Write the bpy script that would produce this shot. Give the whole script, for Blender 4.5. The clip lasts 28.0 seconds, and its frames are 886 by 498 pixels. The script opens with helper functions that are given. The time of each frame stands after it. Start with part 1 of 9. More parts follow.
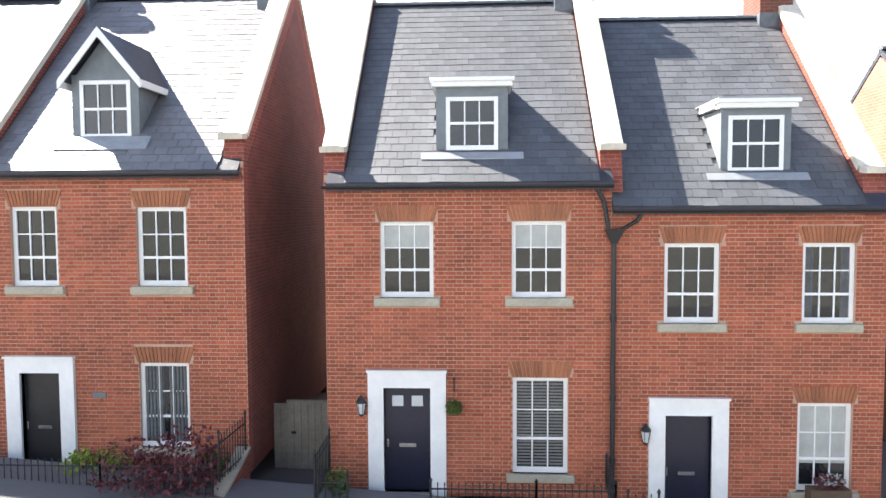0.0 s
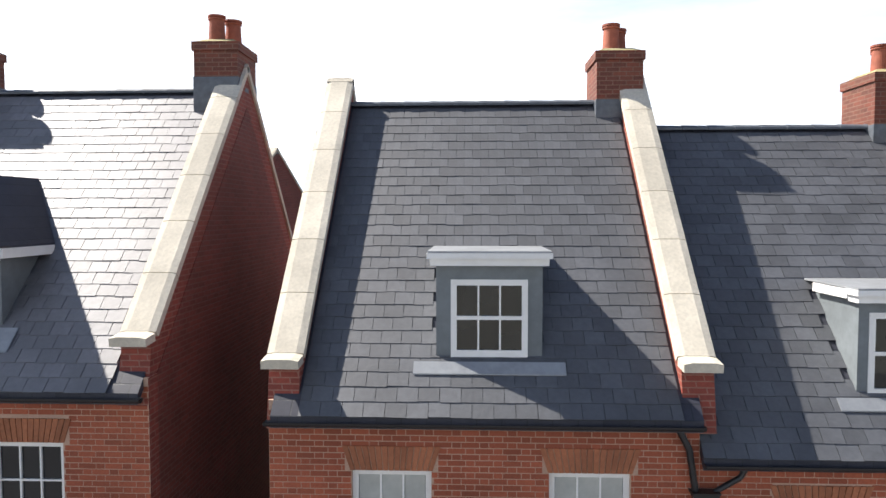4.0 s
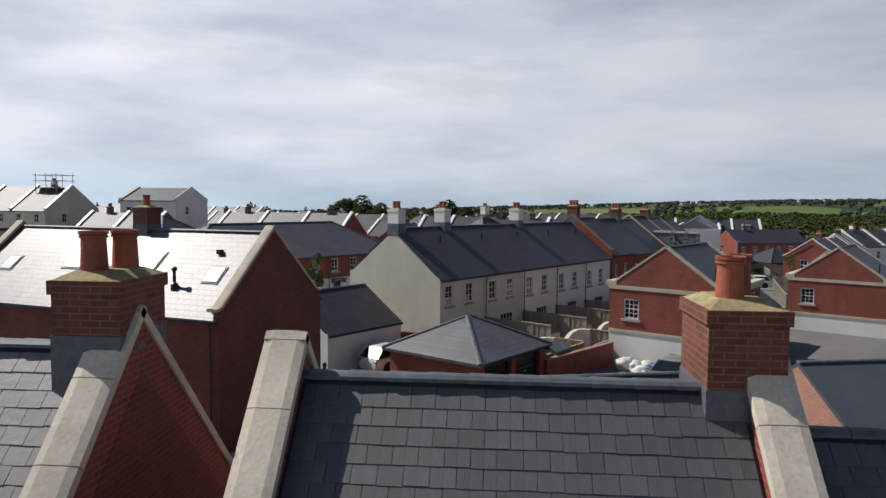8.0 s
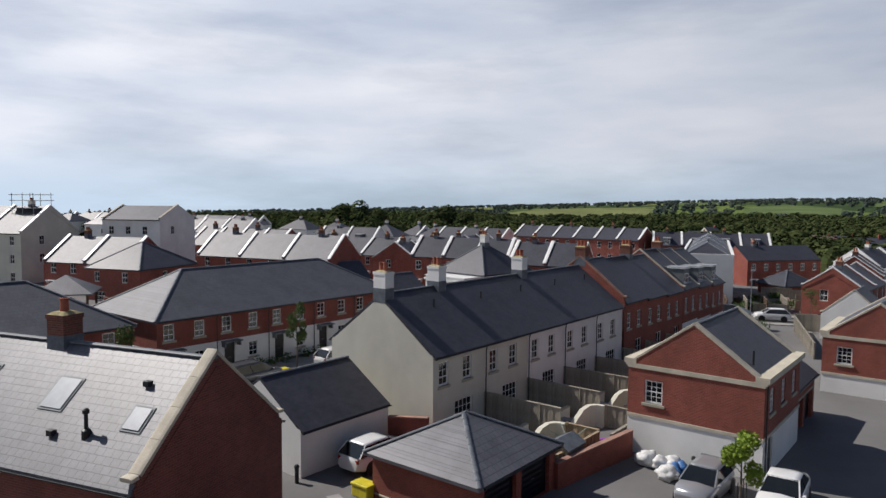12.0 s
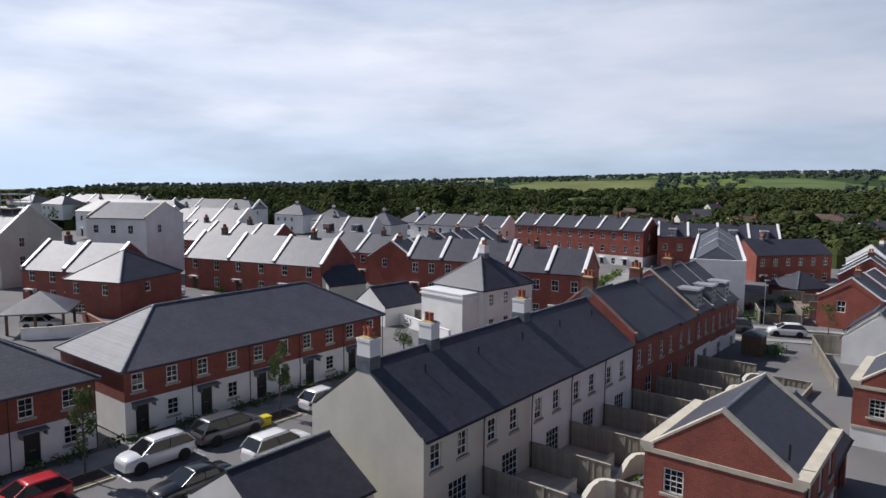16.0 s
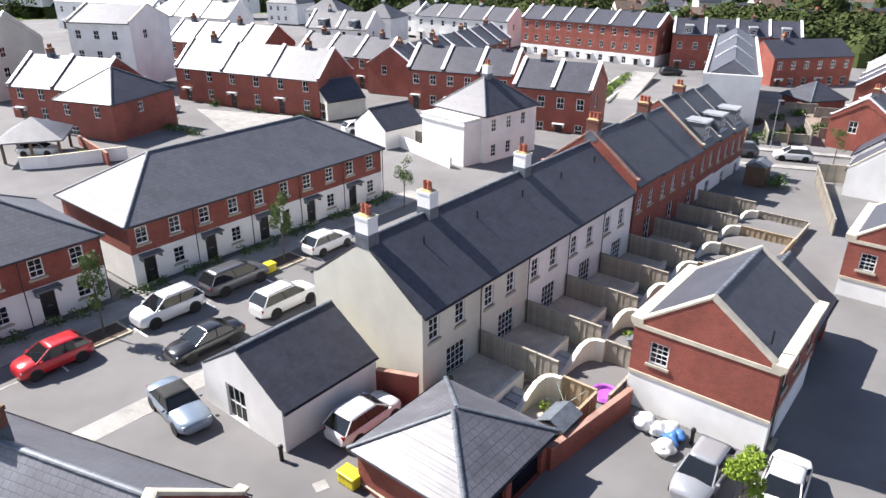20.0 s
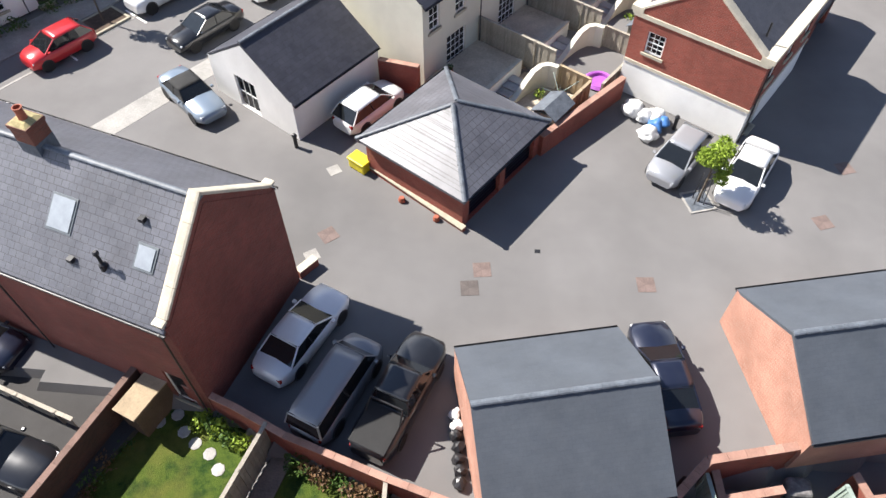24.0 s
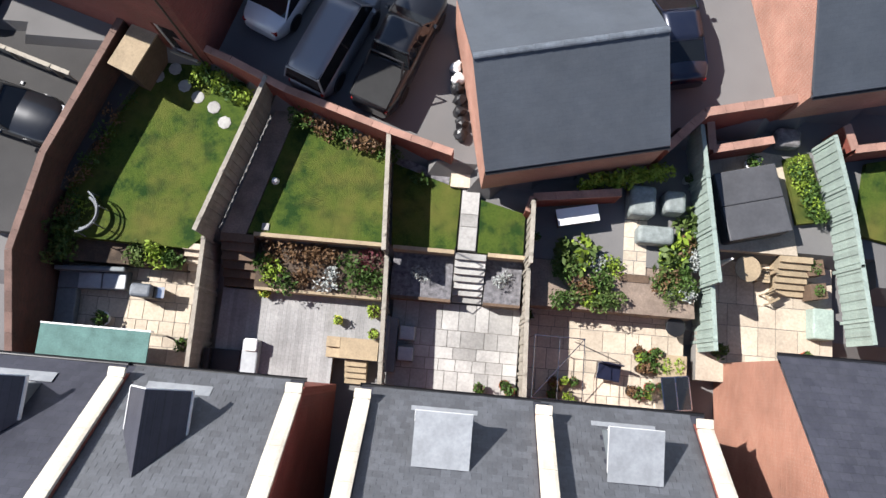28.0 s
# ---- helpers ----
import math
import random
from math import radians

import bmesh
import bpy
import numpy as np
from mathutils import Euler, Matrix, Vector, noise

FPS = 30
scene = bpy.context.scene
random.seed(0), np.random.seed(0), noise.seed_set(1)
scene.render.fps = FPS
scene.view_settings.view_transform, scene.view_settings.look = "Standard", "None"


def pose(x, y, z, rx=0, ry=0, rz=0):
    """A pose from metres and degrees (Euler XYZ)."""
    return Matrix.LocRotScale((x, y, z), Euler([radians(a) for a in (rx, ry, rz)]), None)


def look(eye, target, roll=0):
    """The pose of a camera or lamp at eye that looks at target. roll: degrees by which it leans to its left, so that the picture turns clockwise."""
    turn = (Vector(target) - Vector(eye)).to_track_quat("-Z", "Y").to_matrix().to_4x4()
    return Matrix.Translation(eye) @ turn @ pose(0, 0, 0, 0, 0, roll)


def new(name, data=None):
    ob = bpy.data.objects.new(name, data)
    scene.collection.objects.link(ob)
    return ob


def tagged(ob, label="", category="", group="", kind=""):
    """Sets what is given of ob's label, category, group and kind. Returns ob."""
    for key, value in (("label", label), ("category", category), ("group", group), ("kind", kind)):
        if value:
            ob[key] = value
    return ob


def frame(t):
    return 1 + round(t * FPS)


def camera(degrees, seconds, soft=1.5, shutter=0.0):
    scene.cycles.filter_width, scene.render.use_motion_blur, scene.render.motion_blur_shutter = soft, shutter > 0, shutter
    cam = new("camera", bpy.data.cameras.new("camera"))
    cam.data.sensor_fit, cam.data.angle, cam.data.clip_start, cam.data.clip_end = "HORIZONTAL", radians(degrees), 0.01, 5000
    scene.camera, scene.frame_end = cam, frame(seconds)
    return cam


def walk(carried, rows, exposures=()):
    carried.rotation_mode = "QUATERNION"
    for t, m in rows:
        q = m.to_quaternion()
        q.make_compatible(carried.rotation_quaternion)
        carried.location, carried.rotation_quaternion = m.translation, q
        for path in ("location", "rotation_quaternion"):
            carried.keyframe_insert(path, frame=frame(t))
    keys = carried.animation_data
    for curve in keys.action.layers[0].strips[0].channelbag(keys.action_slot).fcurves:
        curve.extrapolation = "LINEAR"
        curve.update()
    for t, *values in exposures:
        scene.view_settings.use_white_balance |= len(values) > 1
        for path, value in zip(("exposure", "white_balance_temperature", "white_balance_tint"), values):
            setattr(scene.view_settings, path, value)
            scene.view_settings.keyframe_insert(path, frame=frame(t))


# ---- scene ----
# camera: seconds, eye x y z, yaw to the left, pitch up, roll
PATH = [
    (0.0, 1.35, -12.588, 5.216, 2.92, -3.22, -0.3), (0.5, 1.309, -12.048, 5.503, 2.83, -3.03, -0.33), (1.0, 1.3, -11.461, 5.809, 2.82, -2.95, -0.34),
    (2.0, 1.25, -10.37, 6.509, 2.75, -2.92, -0.26), (3.0, 1.115, -9.327, 7.292, 2.55, -2.8, -0.09), (3.5, 1.03, -8.79, 7.72, 2.44, -2.83, -0.05),
    (5.5, 1.043, -6.628, 9.5, 2.92, -3.39, -0.09), (6.0, 1.007, -6.001, 10.002, 3.16, -3.53, -0.05), (6.5, 1.0, -5.407, 10.505, 3.41, -3.64, 0.0),
    (7.0, 1.043, -4.753, 11.014, 3.89, -3.76, 0.1), (7.5, 1.07, -4.067, 11.46, 4.6, -3.74, 0.26), (8.0, 1.059, -3.4, 11.951, 4.99, -3.78, 0.4),
    (9.0, 0.967, -1.897, 12.81, 4.99, -3.79, 0.41), (10.0, 0.89, -0.458, 13.708, 4.99, -3.81, 0.41), (11.0, 0.86, 1.0, 14.588, 4.96, -3.86, 0.37),
    (12.0, 0.86, 2.4, 15.5, 4.96, -3.96, 0.37), (12.5, 0.86, 3.06, 16.0, 4.96, -3.99, 0.39), (14.5, 0.828, 5.563, 18.07, 5.0, -4.12, 0.44),
    (15.0, 0.823, 6.161, 18.64, 5.0, -4.15, 0.43), (16.0, 0.83, 7.324, 19.69, 5.01, -6.34, 0.3), (17.0, 0.83, 8.397, 20.756, 5.03, -9.81, 0.27),
    (18.0, 0.812, 9.1, 21.82, 5.03, -13.5, 0.32), (18.5, 0.82, 9.24, 22.335, 5.06, -15.95, 0.32), (19.0, 0.851, 9.264, 22.858, 5.12, -18.66, 0.32),
    (19.5, 0.9, 9.23, 23.395, 5.2, -21.43, 0.3), (20.0, 0.93, 9.2, 23.985, 5.26, -24.27, 0.2), (20.5, 0.94, 9.18, 24.6, 5.26, -27.19, 0.15),
    (22.5, 0.965, 8.95, 26.15, 5.28, -38.54, 0.02), (23.0, 0.985, 8.84, 26.26, 5.31, -42.85, -0.07), (23.5, 0.99, 8.75, 26.27, 5.32, -47.37, -0.14),
    (24.0, 0.98, 8.69, 26.24, 5.31, -51.98, -0.16), (24.5, 0.96, 8.64, 26.18, 5.28, -56.72, -0.15), (25.0, 0.947, 8.6, 26.11, 5.28, -60.63, -0.17),
    (26.0, 0.93, 8.58, 26.06, 5.33, -67.25, -0.23), (27.0, 0.905, 8.63, 26.04, 5.26, -74.15, -0.2), (27.5, 0.893, 8.64, 26.0, 5.25, -77.4, -0.2),
    (28.0, 0.89, 8.62, 25.96, 5.28, -79.77, -0.22)]


def aim(x, y, z, yaw, pitch, roll):
    a, p = radians(yaw), radians(pitch)
    return look((x, y, z), (x - math.sin(a) * math.cos(p) * 9, y + math.cos(a) * math.cos(p) * 9, z + math.sin(p) * 9), roll)


cam = camera(65.35, 28.0)
walk(cam, [(row[0], aim(*row[1:])) for row in PATH],
     [(0, 2.3, 6600, 9), (2, 1.85, 6550, 9), (3.5, 1.3, 6500, 10), (5.5, 0.35, 6500, 11), (6.5, 0.0, 6500, 11), (8, -0.17, 6450, 11), (12, -0.15, 6350, 12), (15, -0.1, 6150, 13), (17, 0.15, 6000, 14), (18.5, 0.8, 5950, 14),
      (20, 1.3, 6250, 13), (23, 1.25, 6400, 11), (24, 1.25, 6400, 11), (25, 1.45, 6350, 11), (26, 1.4, 6350, 11), (27, 1.15, 6250, 11), (28, 0.9, 6150, 11)])

# daylight: sun high over the left, behind the front walls
SUN_EL, SUN_AZ = radians(46), radians(-70)
world = bpy.data.worlds.new("sky")
scene.world = world
world.use_nodes = True
wn, wl = world.node_tree.nodes, world.node_tree.links
wn.clear()
w_out = wn.new("ShaderNodeOutputWorld")
w_bg = wn.new("ShaderNodeBackground")
w_sky = wn.new("ShaderNodeTexSky")
w_sky.sky_type, w_sky.sun_disc, w_sky.sun_elevation, w_sky.sun_rotation = "NISHITA", False, SUN_EL, SUN_AZ
w_sky.dust_density, w_sky.ozone_density = 0.7, 2.5
w_tc = wn.new("ShaderNodeTexCoord")
w_map = wn.new("ShaderNodeMapping")
w_map.inputs["Scale"].default_value = (1.3, 1.3, 6.0)
w_map.inputs["Rotation"].default_value = (0.06, 0.1, 0.5)
w_noise = wn.new("ShaderNodeTexNoise")
w_noise.inputs["Scale"].default_value, w_noise.inputs["Detail"].default_value, w_noise.inputs["Roughness"].default_value = 1.3, 8.0, 0.58
w_ramp = wn.new("ShaderNodeValToRGB")
w_ramp.color_ramp.elements[0].position, w_ramp.color_ramp.elements[1].position = 0.32, 0.55
w_ramp.color_ramp.elements[0].color, w_ramp.color_ramp.elements[1].color = (0.6, 0.6, 0.6, 1), (1, 1, 1, 1)
w_noise2 = wn.new("ShaderNodeTexNoise")
w_noise2.inputs["Scale"].default_value, w_noise2.inputs["Detail"].default_value = 2.2, 6.0
w_grey = wn.new("ShaderNodeValToRGB")
w_grey.color_ramp.elements[0].position, w_grey.color_ramp.elements[1].position = 0.3, 0.7
w_grey.color_ramp.elements[0].color, w_grey.color_ramp.elements[1].color = (8.2, 9.2, 10.8, 1), (12.3, 12.6, 13.2, 1)
w_mix = wn.new("ShaderNodeMix")
w_mix.data_type = "RGBA"
wl.new(w_tc.outputs["Generated"], w_map.inputs["Vector"])
wl.new(w_map.outputs["Vector"], w_noise.inputs["Vector"])
wl.new(w_map.outputs["Vector"], w_noise2.inputs["Vector"])
wl.new(w_noise.outputs["Fac"], w_ramp.inputs["Fac"])
wl.new(w_noise2.outputs["Fac"], w_grey.inputs["Fac"])
# cloud lies thick towards the horizon and thins out to blue overhead
w_sep = wn.new("ShaderNodeSeparateXYZ")
wl.new(w_tc.outputs["Generated"], w_sep.inputs[0])
w_thin = wn.new("ShaderNodeMapRange")
w_thin.inputs["From Min"].default_value, w_thin.inputs["From Max"].default_value = 0.27, 0.6
w_thin.inputs["To Min"].default_value, w_thin.inputs["To Max"].default_value = 1.0, 0.06
wl.new(w_sep.outputs[2], w_thin.inputs["Value"])
w_amt = wn.new("ShaderNodeMath")
w_amt.operation = "MULTIPLY"
wl.new(w_ramp.outputs["Color"], w_amt.inputs[0])
w_low = wn.new("ShaderNodeMapRange")
w_low.inputs["From Min"].default_value, w_low.inputs["From Max"].default_value = 0.0, 0.08
w_low.inputs["To Min"].default_value, w_low.inputs["To Max"].default_value = 0.1, 1.0
wl.new(w_sep.outputs[2], w_low.inputs["Value"])
w_haze = wn.new("ShaderNodeMix")
w_haze.data_type = "RGBA"
w_haze.inputs["A"].default_value = (8.0, 9.9, 11.7, 1)
wl.new(w_low.outputs["Result"], w_haze.inputs["Factor"])
wl.new(w_thin.outputs["Result"], w_amt.inputs[1])
w_cover = wn.new("ShaderNodeMapRange")
w_cover.interpolation_type = "SMOOTHSTEP"
w_cover.inputs["From Min"].default_value, w_cover.inputs["From Max"].default_value = -0.85, -0.15
w_cover.inputs["To Min"].default_value, w_cover.inputs["To Max"].default_value = 0.45, 1.0
w_amt2 = wn.new("ShaderNodeMath")
w_amt2.operation = "MULTIPLY"
wl.new(w_amt.outputs[0], w_amt2.inputs[0])
wl.new(w_cover.outputs["Result"], w_amt2.inputs[1])
wl.new(w_amt2.outputs[0], w_mix.inputs["Factor"])
w_tint = wn.new("ShaderNodeMix")
w_tint.data_type, w_tint.blend_type = "RGBA", "MULTIPLY"
w_tint.inputs["Factor"].default_value = 1.0
w_tint.inputs["B"].default_value = (0.42, 0.56, 0.72, 1)
wl.new(w_sky.outputs["Color"], w_tint.inputs["A"])
wl.new(w_tint.outputs["Result"], w_mix.inputs["A"])
wl.new(w_grey.outputs["Color"], w_haze.inputs["B"])
# cloud is brighter towards the sun's bearing than away from it
w_dot = wn.new("ShaderNodeVectorMath")
w_dot.operation = "DOT_PRODUCT"
w_dot.inputs[1].default_value = (math.sin(SUN_AZ), math.cos(SUN_AZ), 0)
wl.new(w_tc.outputs["Generated"], w_dot.inputs[0])
w_side = wn.new("ShaderNodeMath")
w_side.operation = "MULTIPLY_ADD"
w_side.inputs[1].default_value, w_side.inputs[2].default_value = 0.33, 0.87
wl.new(w_dot.outputs["Value"], w_side.inputs[0])
wl.new(w_dot.outputs["Value"], w_cover.inputs["Value"])
w_lit = wn.new("ShaderNodeVectorMath")
w_lit.operation = "SCALE"
wl.new(w_haze.outputs["Result"], w_lit.inputs[0])
wl.new(w_side.outputs[0], w_lit.inputs["Scale"])
wl.new(w_lit.outputs["Vector"], w_mix.inputs["B"])
wl.new(w_mix.outputs["Result"], w_bg.inputs["Color"])
wl.new(w_bg.outputs["Background"], w_out.inputs["Surface"])
w_bg.inputs["Strength"].default_value = 0.07
sun = new("sun", bpy.data.lights.new("sun", "SUN"))
sun.data.energy, sun.data.angle, sun.data.color = 5.0, radians(0.6), (1.0, 0.94, 0.86)
sun.matrix_world = look((math.sin(SUN_AZ) * math.cos(SUN_EL) * 60, math.cos(SUN_AZ) * math.cos(SUN_EL) * 60, math.sin(SUN_EL) * 60), (0, 0, 0))

# ---- materials ----
MATS = {}


def nodes_of(name):
    m = bpy.data.materials.new(name)
    m.use_nodes = True
    n, l = m.node_tree.nodes, m.node_tree.links
    return m, n, l, n["Principled BSDF"]


def link_noise(n, l, vec, scale, detail=5.0, rough=0.6):
    t = n.new("ShaderNodeTexNoise")
    t.inputs["Scale"].default_value, t.inputs["Detail"].default_value, t.inputs["Roughness"].default_value = scale, detail, rough
    l.new(vec, t.inputs["Vector"])
    return t.outputs["Fac"]


def math_node(n, l, op, a, b):
    t = n.new("ShaderNodeMath")
    t.operation = op
    for i, v in enumerate((a, b)):
        if isinstance(v, (int, float)):
            t.inputs[i].default_value = v
        else:
            l.new(v, t.inputs[i])
    return t.outputs[0]


def mix_node(n, l, fac, a, b, mode="MIX"):
    t = n.new("ShaderNodeMix")
    t.data_type, t.blend_type = "RGBA", mode
    for key, v in (("Factor", fac), ("A", a), ("B", b)):
        if isinstance(v, (int, float)):
            t.inputs[key].default_value = v
        elif isinstance(v, tuple):
            t.inputs[key].default_value = (*v, 1)
        else:
            l.new(v, t.inputs[key])
    return t.outputs["Result"]


def span(n, l, value, lo, hi):
    t = n.new("ShaderNodeMapRange")
    t.inputs["From Min"].default_value, t.inputs["From Max"].default_value = 0.3, 0.7
    t.inputs["To Min"].default_value, t.inputs["To Max"].default_value = lo, hi
    t.clamp = True
    l.new(value, t.inputs["Value"])
    if lo < 0 or hi > 1 and lo <= 0:
        c = n.new("ShaderNodeClamp")
        l.new(t.outputs["Result"], c.inputs["Value"])
        return c.outputs["Result"]
    return t.outputs["Result"]


def bump_to(n, l, bsdf, height, strength, dist):
    b = n.new("ShaderNodeBump")
    b.inputs["Strength"].default_value, b.inputs["Distance"].default_value = strength, dist
    l.new(height, b.inputs["Height"])
    l.new(b.outputs["Normal"], bsdf.inputs["Normal"])


def plain(name, col, rough=0.7, var=0.25, fine=18.0, coarse=0.8, bump=0.15, metal=0.0, rand=0.0, island=False, spec=0.5):
    """A surface with grain and stains at two scales; rand varies it from piece to piece."""
    if name in MATS:
        return MATS[name]
    m, n, l, p = nodes_of(name)
    tc = n.new("ShaderNodeTexCoord").outputs["Object"]
    f1, f2 = link_noise(n, l, tc, fine), link_noise(n, l, tc, coarse, 4.0)
    k = math_node(n, l, "MULTIPLY", span(n, l, f1, 1 - var * 0.6, 1 + var * 0.5), span(n, l, f2, 1 - var, 1 + var * 0.7))
    if rand:
        r = n.new("ShaderNodeNewGeometry").outputs["Random Per Island"] if island else n.new("ShaderNodeObjectInfo").outputs["Random"]
        a = n.new("ShaderNodeMath")
        a.operation = "MULTIPLY_ADD"
        l.new(r, a.inputs[0])
        a.inputs[1].default_value, a.inputs[2].default_value = 2 * rand, 1 - rand
        k = math_node(n, l, "MULTIPLY", k, a.outputs[0])
    rgb = n.new("ShaderNodeVectorMath")
    rgb.operation = "SCALE"
    rgb.inputs[0].default_value = col
    l.new(k, rgb.inputs["Scale"])
    l.new(rgb.outputs["Vector"], p.inputs["Base Color"])
    p.inputs["Roughness"].default_value, p.inputs["Metallic"].default_value = rough, metal
    p.inputs["Specular IOR Level"].default_value = spec
    if bump:
        bump_to(n, l, p, f1, bump, 0.02)
    MATS[name] = m
    return m


def coursed(name, cols, mortar, width, height, joint, vscale=1.0, rough=0.8, bump=0.5, var=0.3, bias=0.0, spec=0.4, stain=(0.5, 0.45, 0.42), stain_amt=0.25):
    """Bricks or slates in courses: u runs along the wall or roof, v up it."""
    if name in MATS:
        return MATS[name]
    m, n, l, p = nodes_of(name)
    tc = n.new("ShaderNodeTexCoord").outputs["Object"]
    sep = n.new("ShaderNodeSeparateXYZ")
    l.new(tc, sep.inputs[0])
    com = n.new("ShaderNodeCombineXYZ")
    l.new(math_node(n, l, "ADD", sep.outputs[0], sep.outputs[1]) if vscale == 1.0 else sep.outputs[0], com.inputs[0])
    l.new(math_node(n, l, "MULTIPLY", sep.outputs[2], vscale), com.inputs[1])
    b = n.new("ShaderNodeTexBrick")
    b.inputs["Scale"].default_value = 1.0
    b.inputs["Brick Width"].default_value, b.inputs["Row Height"].default_value = width, height
    b.inputs["Mortar Size"].default_value, b.inputs["Mortar Smooth"].default_value, b.inputs["Bias"].default_value = joint, 0.15, bias
    b.inputs["Color1"].default_value, b.inputs["Color2"].default_value, b.inputs["Mortar"].default_value = (*cols[0], 1), (*cols[1], 1), (*mortar, 1)
    l.new(com.outputs[0], b.inputs["Vector"])
    f1, f2 = link_noise(n, l, tc, 24.0), link_noise(n, l, tc, 0.55, 5.0)
    k = math_node(n, l, "MULTIPLY", span(n, l, f1, 1 - var * 0.5, 1 + var * 0.4), span(n, l, f2, 1 - var, 1 + var * 0.7))
    c1 = n.new("ShaderNodeVectorMath")
    c1.operation = "SCALE"
    l.new(b.outputs["Color"], c1.inputs[0])
    l.new(k, c1.inputs["Scale"])
    f3 = link_noise(n, l, tc, 1.9, 7.0, 0.7)
    c = mix_node(n, l, span(n, l, f3, 0.0, stain_amt), c1.outputs["Vector"], stain)
    l.new(c, p.inputs["Base Color"])
    p.inputs["Roughness"].default_value = rough
    p.inputs["Specular IOR Level"].default_value = spec
    h = math_node(n, l, "SUBTRACT", math_node(n, l, "MULTIPLY", f1, 0.35), b.outputs["Fac"])
    bump_to(n, l, p, h, bump, 0.012)
    MATS[name] = m
    return m


RED = ((0.29, 0.062, 0.042), (0.19, 0.042, 0.03))
brick_red = coursed("brick red", RED, (0.28, 0.14, 0.105), 0.225, 0.075, 0.009, stain=(0.3, 0.09, 0.062), stain_amt=0.3)
# darker brick of the court house; on the near gables it paints in shade
brick_dark_shade = coursed("dark and shaded red brick", ((0.215, 0.053, 0.039), (0.145, 0.037, 0.028)), (0.19, 0.1, 0.078), 0.225, 0.075, 0.009, stain=(0.2, 0.06, 0.045), stain_amt=0.3)
brick_stack = coursed("weathered stack brick", ((0.235, 0.062, 0.038), (0.13, 0.038, 0.028)), (0.22, 0.12, 0.085), 0.225, 0.075, 0.009, var=0.35, stain=(0.12, 0.07, 0.045), stain_amt=0.45)
brick_orange = coursed("orange brick", ((0.37, 0.17, 0.115), (0.31, 0.138, 0.093)), (0.39, 0.26, 0.19), 0.225, 0.075, 0.009, stain=(0.35, 0.15, 0.1), stain_amt=0.3)
brick_salmon = coursed("salmon brick", ((0.4, 0.195, 0.14), (0.33, 0.155, 0.11)), (0.45, 0.32, 0.25), 0.225, 0.075, 0.009, stain=(0.42, 0.2, 0.14), stain_amt=0.3)
brick_piece = plain("brick piece", (0.33, 0.086, 0.042), 0.85, 0.3, 30.0, 0.7, 0.3, rand=0.22)
brick_rest = plain("brick rest", (0.33, 0.086, 0.042), 0.85, 0.3, 30.0, 0.7, 0.3, rand=0.22, island=True)
mortar_mat = plain("mortar", (0.48, 0.32, 0.235), 0.95, 0.25, 40.0, 1.0, 0.3)
slate_mat = coursed("slate roof", ((0.047, 0.048, 0.064), (0.033, 0.034, 0.047)), (0.024, 0.027, 0.033), 0.3, 0.22, 0.008, vscale=1.4, rough=0.48, bump=0.3, var=0.25, spec=0.4, stain=(0.085, 0.086, 0.1), stain_amt=0.35)
slate_shine = coursed("smooth slate roof", ((0.1, 0.103, 0.12), (0.08, 0.083, 0.1)), (0.022, 0.024, 0.028), 0.3, 0.24, 0.012, vscale=1.5, rough=0.5, bump=0.45, var=0.4, spec=0.8, stain=(0.13, 0.125, 0.14), stain_amt=0.35)
slate_mid = coursed("grey slate roof", ((0.095, 0.098, 0.116), (0.076, 0.079, 0.096)), (0.03, 0.032, 0.04), 0.3, 0.24, 0.008, vscale=1.5, rough=0.55, bump=0.3, var=0.22, spec=0.5, stain=(0.12, 0.125, 0.135), stain_amt=0.25)
slate_fine = coursed("small blue slates", ((0.072, 0.082, 0.098), (0.066, 0.076, 0.091)), (0.056, 0.065, 0.078), 0.26, 0.11, 0.004, vscale=1.5, rough=0.55, bump=0.12, var=0.2, spec=0.5, stain=(0.1, 0.11, 0.122), stain_amt=0.35)
slate_piece = plain("slate piece", (0.075, 0.079, 0.088), 0.64, 0.25, 14.0, 1.2, 0.2, rand=0.2, spec=1.0)
slate_rest = plain("slate rest", (0.075, 0.079, 0.088), 0.64, 0.25, 14.0, 1.2, 0.2, rand=0.2, island=True, spec=1.0)
# left house's front slope: base colour paled to paint in the sun's sheen
slate_sun_sheen = plain("slate paled for sun sheen", (0.115, 0.112, 0.12), 0.6, 0.25, 14.0, 1.2, 0.2, rand=0.2, island=True, spec=1.0)
slate_sun_sheen.node_tree.nodes["Principled BSDF"].inputs["IOR"].default_value = 1.66
pale_stone = plain("pale coping stone", (0.62, 0.565, 0.46), 0.85, 0.2, 22.0, 1.1, 0.25, rand=0.06)
stone = plain("coping stone", (0.52, 0.47, 0.37), 0.85, 0.2, 22.0, 1.1, 0.25, rand=0.06)
sill_mat = plain("sill stone", (0.38, 0.35, 0.27), 0.9, 0.2, 25.0, 1.5, 0.25)
white_wall = plain("white render", (0.78, 0.77, 0.74), 0.9, 0.12, 30.0, 0.35, 0.2)
cream_wall = plain("cream render", (0.6, 0.58, 0.49), 0.9, 0.14, 30.0, 0.3, 0.2)
white_paint = plain("white paint", (0.8, 0.8, 0.78), 0.4, 0.06, 10.0, 1.5, 0.05)
black_paint = plain("black paint", (0.016, 0.016, 0.018), 0.4, 0.3, 12.0, 2.0, 0.05)
navy_paint = plain("navy paint", (0.013, 0.015, 0.033), 0.3, 0.2, 12.0, 2.0, 0.04)
